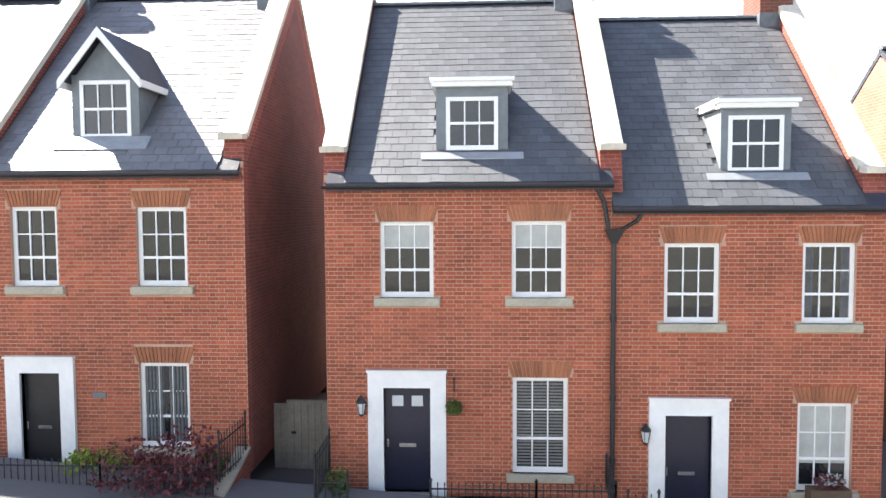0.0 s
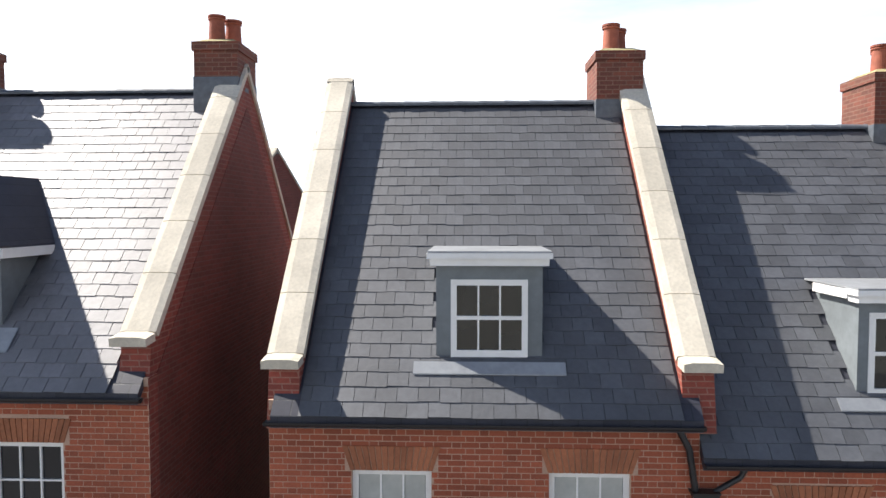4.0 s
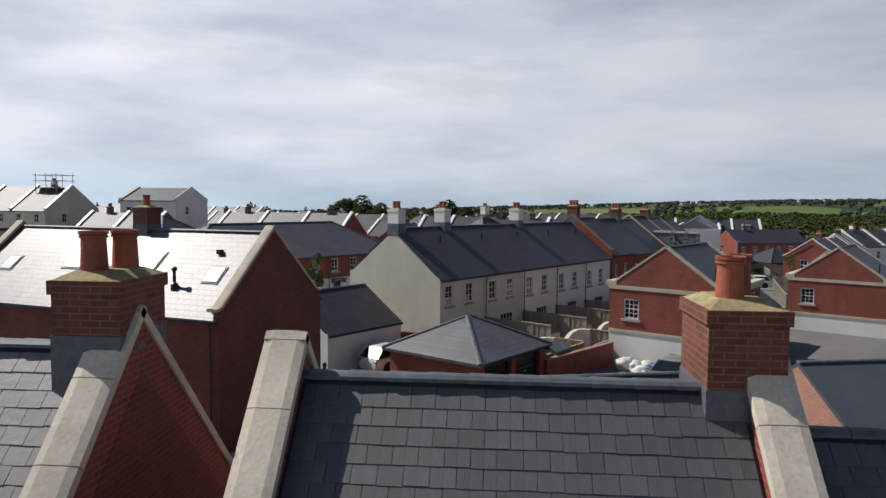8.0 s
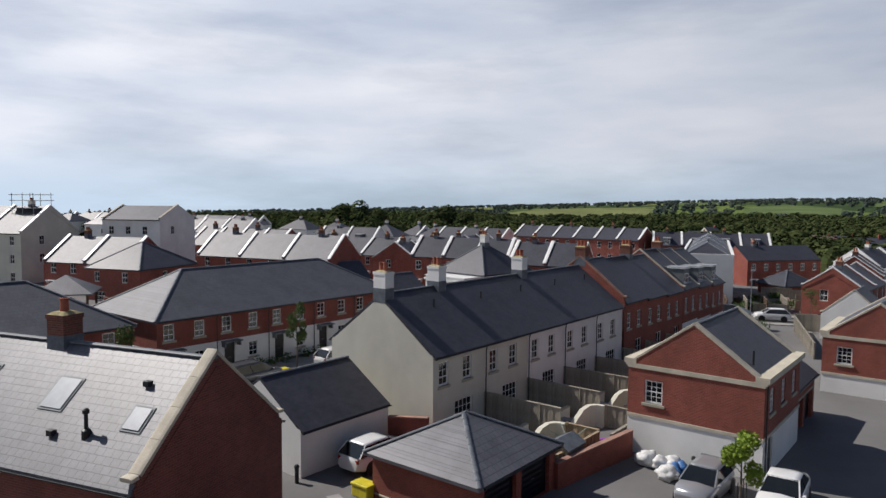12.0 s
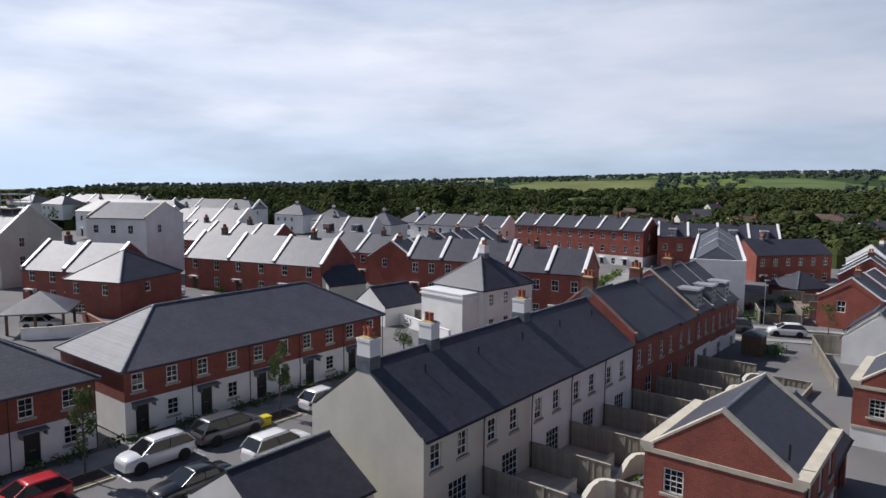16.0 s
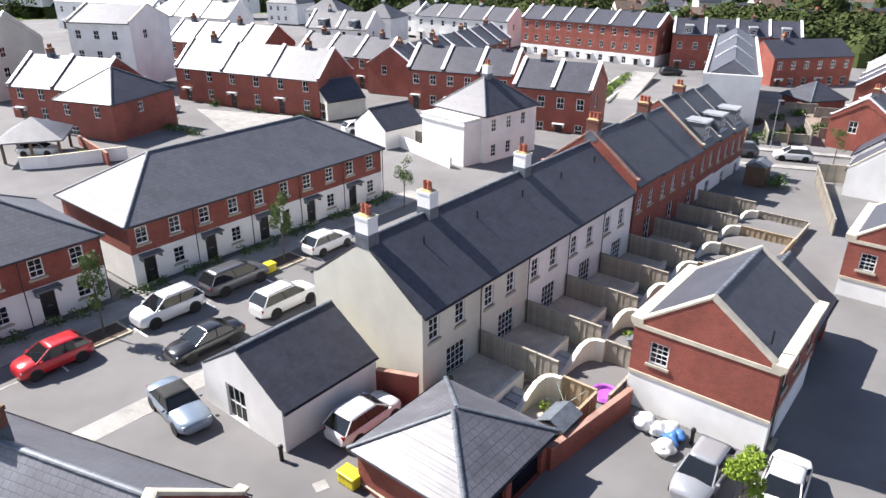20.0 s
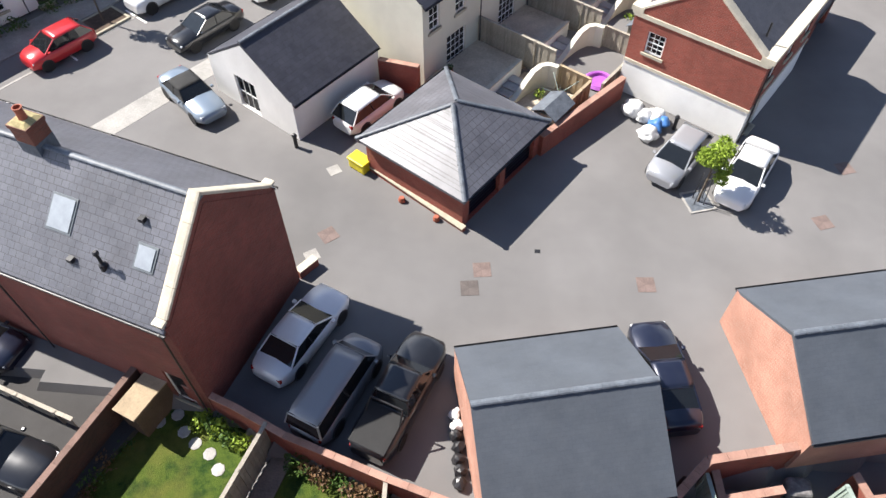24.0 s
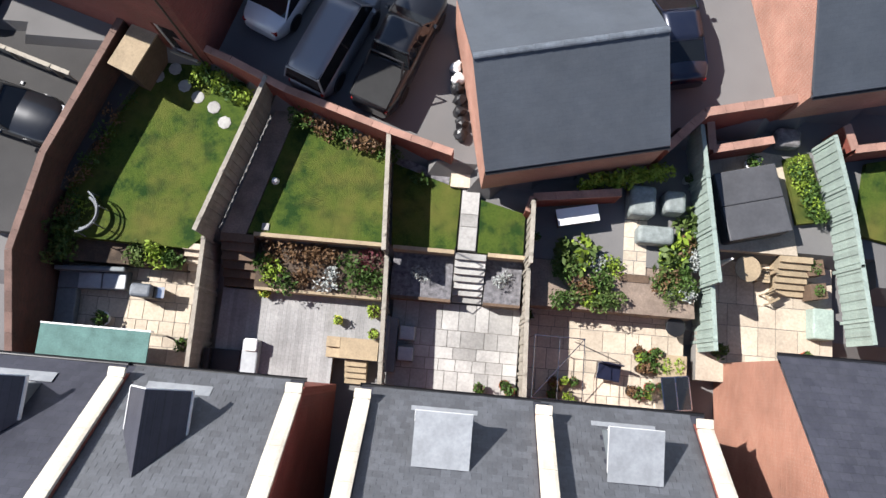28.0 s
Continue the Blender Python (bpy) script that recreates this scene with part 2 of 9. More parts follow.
grey_paint = plain("grey dormer lead", (0.15, 0.17, 0.18), 0.6, 0.2, 8.0, 1.2, 0.12)
lead_mat = plain("lead flashing", (0.33, 0.345, 0.36), 0.5, 0.16, 9.0, 2.0, 0.12, metal=0.3)
lead_dark = plain("weathered lead", (0.11, 0.125, 0.145), 0.55, 0.35, 9.0, 2.0, 0.15)
terracotta = plain("terracotta", (0.34, 0.098, 0.055), 0.75, 0.25, 14.0, 3.0, 0.15)
flaunch = plain("mossy mortar", (0.33, 0.28, 0.14), 0.95, 0.4, 16.0, 3.0, 0.4)
asphalt = plain("asphalt", (0.155, 0.15, 0.147), 0.92, 0.22, 45.0, 0.16, 0.35)
brick_cope = plain("brick coping", (0.33, 0.19, 0.145), 0.9, 0.3, 22.0, 1.1, 0.3, rand=0.14)
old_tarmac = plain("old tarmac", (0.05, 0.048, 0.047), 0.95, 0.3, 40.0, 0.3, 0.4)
paving = plain("block paving", (0.3, 0.29, 0.27), 0.9, 0.25, 12.0, 0.7, 0.3)
joint_mat = plain("paving joint", (0.2, 0.188, 0.17), 0.95, 0.3, 30.0, 1.0, 0.3)
slab_mat = plain("paving slab", (0.37, 0.36, 0.34), 0.85, 0.25, 10.0, 0.8, 0.2, rand=0.22)
slab_tan = plain("sandstone slab", (0.5, 0.425, 0.33), 0.85, 0.25, 10.0, 0.8, 0.2, rand=0.14)
deck_mat = plain("grey decking", (0.28, 0.275, 0.27), 0.8, 0.25, 12.0, 0.8, 0.2, rand=0.12)
fence_wood = plain("grey fence wood", (0.31, 0.28, 0.23), 0.9, 0.3, 14.0, 1.2, 0.3, rand=0.14)
dark_wood = plain("brown timber", (0.13, 0.085, 0.055), 0.85, 0.3, 14.0, 1.2, 0.3, rand=0.14)
pale_wood = plain("pale timber", (0.36, 0.28, 0.18), 0.85, 0.25, 14.0, 1.2, 0.25, rand=0.12)
green_fence = plain("green painted wood", (0.27, 0.33, 0.29), 0.85, 0.25, 14.0, 1.2, 0.25, rand=0.1)
# tall garden wall: the shade of its inner face put into darker brick
brick_in_shade = coursed("brick darkened as shade", ((0.12, 0.05, 0.036), (0.075, 0.034, 0.027)), (0.09, 0.06, 0.05), 0.225, 0.075, 0.009, stain=(0.05, 0.04, 0.03), stain_amt=0.5)
dark_cope = plain("dark brick coping", (0.16, 0.1, 0.08), 0.9, 0.3, 22.0, 1.1, 0.3, rand=0.14)
earth = plain("bare earth", (0.24, 0.185, 0.145), 0.95, 0.35, 16.0, 1.2, 0.4)
soil = plain("soil and bark", (0.085, 0.06, 0.042), 0.95, 0.5, 20.0, 2.0, 0.8)
gravel_grey = plain("slate chippings", (0.17, 0.165, 0.175), 0.9, 0.6, 40.0, 6.0, 0.9)
tyre_mat = plain("tyre rubber", (0.018, 0.018, 0.018), 0.85, 0.2, 30.0, 3.0, 0.1)
rim_mat = plain("alloy wheel", (0.45, 0.46, 0.47), 0.3, 0.1, 20.0, 3.0, 0.0, metal=0.9)
chrome = plain("chrome", (0.6, 0.6, 0.6), 0.2, 0.1, 20.0, 3.0, 0.0, metal=1.0)
lamp_red = plain("red lens", (0.3, 0.015, 0.012), 0.2, 0.1, 20.0, 3.0, 0.0)
lamp_clear = plain("clear lens", (0.55, 0.57, 0.58), 0.12, 0.1, 20.0, 3.0, 0.0)
plate_mat = plain("plate", (0.6, 0.6, 0.56), 0.5, 0.1, 20.0, 3.0, 0.0)
curtain = plain("pale blind", (0.42, 0.43, 0.4), 0.9, 0.15, 6.0, 2.0, 0.1)
dark_room = plain("dark interior", (0.03, 0.03, 0.033), 0.9, 0.4, 2.0, 1.0, 0.0)
yellow_bin = plain("yellow plastic", (0.62, 0.52, 0.02), 0.45, 0.15, 8.0, 2.0, 0.05)


def glass(name, col, rough=0.04):
    m, n, l, p = nodes_of(name)
    tc = n.new("ShaderNodeTexCoord").outputs["Object"]
    f = link_noise(n, l, tc, 1.3, 2.0)
    l.new(mix_node(n, l, f, tuple(c * 0.5 for c in col), tuple(c * 1.5 for c in col)), p.inputs["Base Color"])
    p.inputs["Roughness"].default_value, p.inputs["IOR"].default_value = rough, 1.5
    p.inputs["Specular IOR Level"].default_value = 0.6
    bump_to(n, l, p, link_noise(n, l, tc, 2.2, 2.0), 0.06, 0.01)
    return m


pane_glass = glass("window pane", (0.014, 0.016, 0.019))
car_glass = glass("car glass", (0.012, 0.014, 0.016))


def paint(name, col, metal=0.3, rough=0.28):
    m, n, l, p = nodes_of(name)
    tc = n.new("ShaderNodeTexCoord").outputs["Object"]
    f = link_noise(n, l, tc, 2.0, 6.0)
    l.new(mix_node(n, l, span(n, l, f, 0.0, 0.25), col, tuple(c * 0.75 + 0.03 for c in col)), p.inputs["Base Color"])
    p.inputs["Metallic"].default_value, p.inputs["Roughness"].default_value = metal, rough
    p.inputs["Coat Weight"].default_value, p.inputs["Coat Roughness"].default_value = 0.7, 0.08
    return m


def leafy(name, col, col2, coarse=0.5):
    m, n, l, p = nodes_of(name)
    r = n.new("ShaderNodeNewGeometry").outputs["Random Per Island"]
    tc = n.new("ShaderNodeTexCoord").outputs["Object"]
    f = span(n, l, link_noise(n, l, tc, coarse, 4.0), 0.0, 1.0)
    k = math_node(n, l, "ADD", math_node(n, l, "MULTIPLY", r, 0.35), math_node(n, l, "MULTIPLY", f, 0.65))
    l.new(mix_node(n, l, k, col, col2), p.inputs["Base Color"])
    p.inputs["Roughness"].default_value = 0.6
    p.inputs["Specular IOR Level"].default_value = 0.25
    return m


leaf_green = leafy("green leaves", (0.025, 0.055, 0.012), (0.09, 0.16, 0.03))
leaf_lime = leafy("lime leaves", (0.13, 0.2, 0.02), (0.3, 0.4, 0.05))
leaf_red = leafy("purple leaves", (0.05, 0.012, 0.016), (0.17, 0.05, 0.06))
leaf_wood = leafy("woodland leaves", (0.008, 0.017, 0.009), (0.1, 0.12, 0.045), 0.045)
leaf_wood.node_tree.nodes["Principled BSDF"].inputs["Specular IOR Level"].default_value = 0.0
leaf_wood.node_tree.nodes["Principled BSDF"].inputs["Roughness"].default_value = 1.0
leaf_silver = leafy("silver leaves", (0.25, 0.27, 0.25), (0.5, 0.52, 0.5))
leaf_fresh = leafy("fresh green leaves", (0.04, 0.07, 0.018), (0.14, 0.19, 0.05))
leaf_rust = leafy("rust leaves", (0.09, 0.05, 0.025), (0.2, 0.12, 0.06))


def lawn_material():
    m, n, l, p = nodes_of("lawn grass")
    tc = n.new("ShaderNodeTexCoord").outputs["Object"]
    f1, f2, f3 = link_noise(n, l, tc, 38.0, 4.0), link_noise(n, l, tc, 1.1, 6.0, 0.7), link_noise(n, l, tc, 0.45, 3.0)
    c1 = mix_node(n, l, span(n, l, f1, 0.0, 1.0), (0.038, 0.068, 0.01), (0.095, 0.135, 0.022))
    c2 = mix_node(n, l, span(n, l, f2, -1.2, 1.7), c1, (0.018, 0.046, 0.01))
    l.new(mix_node(n, l, span(n, l, f3, -0.5, 0.9), c2, (0.13, 0.125, 0.03)), p.inputs["Base Color"])
    p.inputs["Roughness"].default_value, p.inputs["Specular IOR Level"].default_value = 0.9, 0.15
    bump_to(n, l, p, f1, 0.9, 0.05)
    return m


grass_mat = lawn_material()
bark = plain("bark", (0.12, 0.095, 0.07), 0.95, 0.35, 16.0, 2.0, 0.6)

# ---- mesh helpers ----
def part(name, bm, material, parent=None, label=""):
    """One mesh object from a bmesh (freed) or a mesh, under a thing or a part."""
    if isinstance(bm, bmesh.types.BMesh):
        me = bpy.data.meshes.new(name)
        bm.to_mesh(me)
        bm.free()
    else:
        me = bm
    if material and not me.materials:
        me.materials.append(material)
    ob = new(name, me)
    if parent:
        ob.parent = parent
    return tagged(ob, label)


def thing(name, x, y, z, ang=0.0, label="", category="", group="", kind=""):
    e = new(name)
    e.empty_display_size = 0.3
    e.matrix_basis = pose(x, y, z, 0, 0, ang)
    return tagged(e, label, category, group, kind)


def box(bm, x0, x1, y0, y1, z0, z1, m=None):
    vs = [bm.verts.new((x, y, z)) for x in (x0, x1) for y in (y0, y1) for z in (z0, z1)]
    if m:
        for v in vs:
            v.co = m @ v.co
    for f in ((0, 1, 3, 2), (4, 6, 7, 5), (0, 4, 5, 1), (2, 3, 7, 6), (0, 2, 6, 4), (1, 5, 7, 3)):
        bm.faces.new([vs[i] for i in f])
    return vs


def boxes(*rows):
    bm = bmesh.new()
    for r in rows:
        box(bm, *r)
    return bm


def soft_box(x0, x1, y0, y1, z0, z1, r=0.03, seg=2):
    bm = boxes((x0, x1, y0, y1, z0, z1))
    bmesh.ops.bevel(bm, geom=bm.edges[:], offset=r, segments=seg, affect="EDGES", profile=0.5)
    return bm


def prism(bm, pts, z0, z1):
    """A flat outline, counter-clockwise, raised from z0 to z1."""
    lo, hi = [bm.verts.new((*p, z0)) for p in pts], [bm.verts.new((*p, z1)) for p in pts]
    bm.faces.new(lo[::-1]), bm.faces.new(hi)
    for i in range(len(pts)):
        j = (i + 1) % len(pts)
        bm.faces.new((lo[i], lo[j], hi[j], hi[i]))
    return bm


def tube(bm, a, b, r0, r1=None, n=10, cap=True):
    a, b = Vector(a), Vector(b)
    r1 = r0 if r1 is None else r1
    q = (b - a).to_track_quat("Z", "Y")
    ring = lambda c, r: [bm.verts.new(c + q @ Vector((r * math.cos(k * math.tau / n), r * math.sin(k * math.tau / n), 0))) for k in range(n)]
    lo, hi = ring(a, r0), ring(b, r1)
    for k in range(n):
        bm.faces.new((lo[k], lo[(k + 1) % n], hi[(k + 1) % n], hi[k]))
    if cap:
        bm.faces.new(lo[::-1]), bm.faces.new(hi)
    return bm


def lathe(bm, rings, n=14, x=0.0, y=0.0):
    """Rings of (radius, z) round the upright through (x, y)."""
    rows = [[bm.verts.new((x + r * math.cos(k * math.tau / n), y + r * math.sin(k * math.tau / n), z)) for k in range(n)] for r, z in rings]
    for a, b in zip(rows, rows[1:]):
        for k in range(n):
            bm.faces.new((a[k], a[(k + 1) % n], b[(k + 1) % n], b[k]))
    bm.faces.new(rows[0][::-1]), bm.faces.new(rows[-1])
    return bm


def panel(bm, m, length, height, holes=(), thick=0.3, z0=0.0, gable=0.0, cap_at=None):
    """A wall in its own plane: x along, z up, outer face at y = 0, with holes (x0, x1, z0, z1) through it."""
    xs = sorted({0.0, length, *[h[0] for h in holes], *[h[1] for h in holes]})
    zs = sorted({z0, height, *[h[2] for h in holes], *[h[3] for h in holes]})
    zs = [z for z in zs if z0 <= z <= height]
    put = lambda pts: bm.faces.new([bm.verts.new(m @ Vector(p)) for p in pts])
    inside = lambda x, z: any(h[0] < x < h[1] and h[2] < z < h[3] for h in holes)
    for xa, xb in zip(xs, xs[1:]):
        for za, zb in zip(zs, zs[1:]):
            if not inside((xa + xb) / 2, (za + zb) / 2):
                put([(xa, 0, za), (xb, 0, za), (xb, 0, zb), (xa, 0, zb)])
                put([(xa, thick, za), (xa, thick, zb), (xb, thick, zb), (xb, thick, za)])
    for xa, xb, za, zb in holes:
        za, zb = max(za, z0), min(zb, height)
        if zb <= za:
            continue
        put([(xa, 0, za), (xa, 0, zb), (xa, thick, zb), (xa, thick, za)])
        put([(xb, 0, za), (xb, thick, za), (xb, thick, zb), (xb, 0, zb)])
        put([(xa, 0, zb), (xb, 0, zb), (xb, thick, zb), (xa, thick, zb)])
        put([(xa, 0, za), (xa, thick, za), (xb, thick, za), (xb, 0, za)])
    for x in (0, length):
        put([(x, 0, z0), (x, 0, height), (x, thick, height), (x, thick, z0)])
    if gable:
        for y in (0, thick):
            put([(0, y, height), (length, y, height), (length / 2, y, height + gable)])
        for xa in (0, length):
            put([(xa, 0, height), (length / 2, 0, height + gable), (length / 2, thick, height + gable), (xa, thick, height)])
    else:
        put([(0, 0, height), (length, 0, height), (length, thick, height), (0, thick, height)])
    put([(0, 0, z0), (0, thick, z0), (length, thick, z0), (length, 0, z0)])
    bmesh.ops.remove_doubles(bm, verts=bm.verts[:], dist=1e-4)
    bmesh.ops.recalc_face_normals(bm, faces=bm.faces[:])
    return bm


WINDOW_MESHES = {}


def window(parent, m, w, h, cols=3, rows=4, sill=0.0, frame=0.075, blind=0.0, open_top=0.0, bar=0.022, panemat=None):
    """A sash window: white frame, meeting rail and bars; pane and sill hang under it. m puts its lower left corner; y into the wall."""
    key = (round(w, 2), round(h, 2), cols, rows, frame, bar)
    if key not in WINDOW_MESHES:
        iw, f0 = w - 2 * frame, frame * 1.35
        ih = h - frame - f0
        zs = [f0] + [f0 + ih * i / rows for i in range(1, rows)] + [h - frame]
        xs = [frame + iw * i / cols for i in range(cols + 1)]
        half = lambda i: 0 if i in (0, rows) else bar * (1.1 if rows > 1 and i == rows // 2 else 0.5)
        side = lambda i: 0 if i in (0, cols) else bar / 2
        holes = [(xs[i] + side(i), xs[i + 1] - side(i + 1), zs[j] + half(j), zs[j + 1] - half(j + 1)) for i in range(cols) for j in range(rows)]
        bm = panel(bmesh.new(), Matrix.Identity(4), w, h, holes, 0.06)
        me = bpy.data.meshes.new("window")
        bm.to_mesh(me)
        bm.free()
        me.materials.append(white_paint)
        pm = bpy.data.meshes.new("pane")
        bm = boxes((frame * 0.6, w - frame * 0.6, 0.03, 0.038, frame * 0.6, h - frame * 0.6))
        bm.to_mesh(pm)
        bm.free()
        pm.materials.append(pane_glass)
        WINDOW_MESHES[key] = (me, pm)
    me, pm = WINDOW_MESHES[key]
    ob = part("window", me, None, parent)
    ob.matrix_basis = m
    part("pane", pm, None, ob)
    if blind:
        part("blind", boxes((frame, w - frame, 0.022, 0.029, h - frame - blind * h, h - frame)), curtain, ob, "pale roller blind behind the glass")
    if sill:
        part("sill", soft_box(-0.12, w + 0.12, -0.15, 0.1, -0.15, 0.0, 0.012, 1), sill_mat, ob)
    return ob


def hipped(bm, length, depth, z, rise, over=0.2, left=True, right=True, thick=0.14, inset=(0.0, 0.0)):
    """A roof over a plan 0..length by 0..depth with its ridge along x, hipped or gabled at each end."""
    a = depth / 2
    k = rise / a
    x0, x1, y0, y1 = (-over if left else inset[0]), length + (over if right else -inset[1]), -over, depth + over
    ze = z - over * k
    ra, rb = (a if left else x0), (length - a if right else x1)
    ra, rb = min(ra, length / 2), max(rb, length / 2)
    top = [(x0, y0, ze), (x1, y0, ze), (x1, y1, ze), (x0, y1, ze), (ra, a, z + rise), (rb, a, z + rise)]
    one = abs(ra - rb) < 1e-4
    rows = []
    for dz, flip in ((0.0, False), (-thick, True)):
        v = [bm.verts.new((p[0], p[1], p[2] + dz)) for p in top]
        rows.append(v)
        if one:
            v[5] = v[4]
        faces = [(v[0], v[1], v[4]), (v[2], v[3], v[4])] if one else [(v[0], v[1], v[5], v[4]), (v[2], v[3], v[4], v[5])]
        faces += [(v[3], v[0], v[4])] if left else []
        faces += [(v[1], v[2], v[5])] if right else []
        for f in faces:
            bm.faces.new(f[::-1] if flip else f)
    t, u = rows
    for p, q in [(0, 1), (2, 3)] + ([(3, 0)] if left else [(3, 4), (4, 0)]) + ([(1, 2)] if right else [(1, 5), (5, 2)]):
        bm.faces.new((t[p], u[p], u[q], t[q]))
    for v in [v for v in bm.verts if not v.link_faces]:
        bm.verts.remove(v)
    return bm


def prism_between(lo, hi, za, zb, k=1.0):
    """A solid between a lower and an upper plan outline, drawn in by k."""
    bm = bmesh.new()
    a, b = [bm.verts.new((p, q * k, za)) for p, q in lo], [bm.verts.new((p, q * k, zb)) for p, q in hi]
    bm.faces.new(a[::-1]), bm.faces.new(b)
    for i in range(len(a)):
        j = (i + 1) % len(a)
        bm.faces.new((a[i], a[j], b[j], b[i]))
    bmesh.ops.scale(bm, vec=(0.97, 1, 1), verts=bm.verts)
    bmesh.ops.recalc_face_normals(bm, faces=bm.faces)
    return bm


def ridge_tiles(parent, a, b, step=0.45, mat=None, r=0.085):
    """Half-round ridge or hip tiles from a to b, in one mesh."""
    a, b = Vector(a), Vector(b)
    n = max(1, round((b - a).length / step))
    q = (b - a).to_track_quat("X", "Z")
    bm = bmesh.new()
    for i in range(n):
        p, e = a.lerp(b, i / n), a.lerp(b, (i + 0.995) / n)
        rings = []
        for c, rr in ((p, r * 1.1), (e, r * 0.95)):
            rings.append([bm.verts.new(c + q @ Vector((0, rr * 1.25 * math.cos(t), rr * 0.75 * math.sin(t)))) for t in np.linspace(-0.35, math.pi + 0.35, 7)])
        for k in range(6):
            bm.faces.new((rings[0][k], rings[0][k + 1], rings[1][k + 1], rings[1][k]))
        bm.faces.new(rings[0]), bm.faces.new(rings[1][::-1])
    return part("ridge_tiles", bm, mat or lead_dark, parent, "row of dark half-round ridge tiles")


def chimney(parent, x, y, z0, z1, w, d, pots=2, wall=None, along="x", lead=0.35, pot_h=0.52, top=None):
    st = part("chimney", boxes((x - w / 2, x + w / 2, y - d / 2, y + d / 2, z0 + lead, z1 - 0.15), (x - w / 2 - 0.03, x + w / 2 + 0.03, y - d / 2 - 0.03, y + d / 2 + 0.03, z1 - 0.15, z1)), wall or brick_stack, parent)
    part("flashing", boxes((x - w / 2 - 0.012, x + w / 2 + 0.012, y - d / 2 - 0.012, y + d / 2 + 0.012, z0 - 0.5, z0 + lead)), lead_dark, st, "grey lead flashing round the stack")
    bm = bmesh.new()
    lo = [bm.verts.new((x + sx * w / 2, y + sy * d / 2, z1 + 0.001)) for sx, sy in ((-1, -1), (1, -1), (1, 1), (-1, 1))]
    hi = [bm.verts.new((x + sx * w * 0.3, y + sy * d * 0.3, z1 + 0.09)) for sx, sy in ((-1, -1), (1, -1), (1, 1), (-1, 1))]
    bm.faces.new(hi), bm.faces.new(lo[::-1])
    for i in range(4):
        bm.faces.new((lo[i], lo[(i + 1) % 4], hi[(i + 1) % 4], hi[i]))
    part("flaunching", bm, top or flaunch, st, "mossy sloped mortar on the stack")
    for i in range(pots):
        o = (i - (pots - 1) / 2) * 0.36
        px, py = (x + o, y) if along == "x" else (x + o * (0.5 if d >= 1.0 and w > 0.7 else 0.1), y + o * 0.9)
        part("chimney_pot", lathe(bmesh.new(), [(0.15, z1 + 0.02), (0.145, z1 + 0.1), (0.13, z1 + pot_h * 0.8), (0.13, z1 + pot_h * 0.84), (0.15, z1 + pot_h * 0.86), (0.15, z1 + pot_h * 0.9), (0.135, z1 + pot_h * 0.92), (0.155, z1 + pot_h * 0.94), (0.155, z1 + pot_h), (0.12, z1 + pot_h), (0.11, z1 + pot_h * 0.8)], 26, px, py), terracotta, st, "round terracotta chimney pot")
    return st


def gutter(parent, x0, x1, y, z, pipes=(), drop=5.0):
    bm = bmesh.new()
    seg = [(0.06 * math.cos(t), 0.06 * math.sin(t)) for t in np.linspace(math.pi, math.tau, 7)]
    a = [bm.verts.new((x0, y + c, z + s)) for c, s in seg]
    b = [bm.verts.new((x1, y + c, z + s)) for c, s in seg]
    for k in range(6):
        bm.faces.new((a[k], b[k], b[k + 1], a[k + 1]))
    bm.faces.new(a), bm.faces.new(b[::-1])
    g = part("gutter", bm, black_paint, parent, "black half-round gutter")
    for x in pipes:
        bm = tube(bmesh.new(), (x, y + 0.06, z - 0.3), (x, y + 0.06, z - drop), 0.035, n=8)
        tube(bm, (x, y, z - 0.03), (x, y + 0.06, z - 0.3), 0.035, n=8)
        part("downpipe", bm, black_paint, parent, "black round downpipe")
    return g


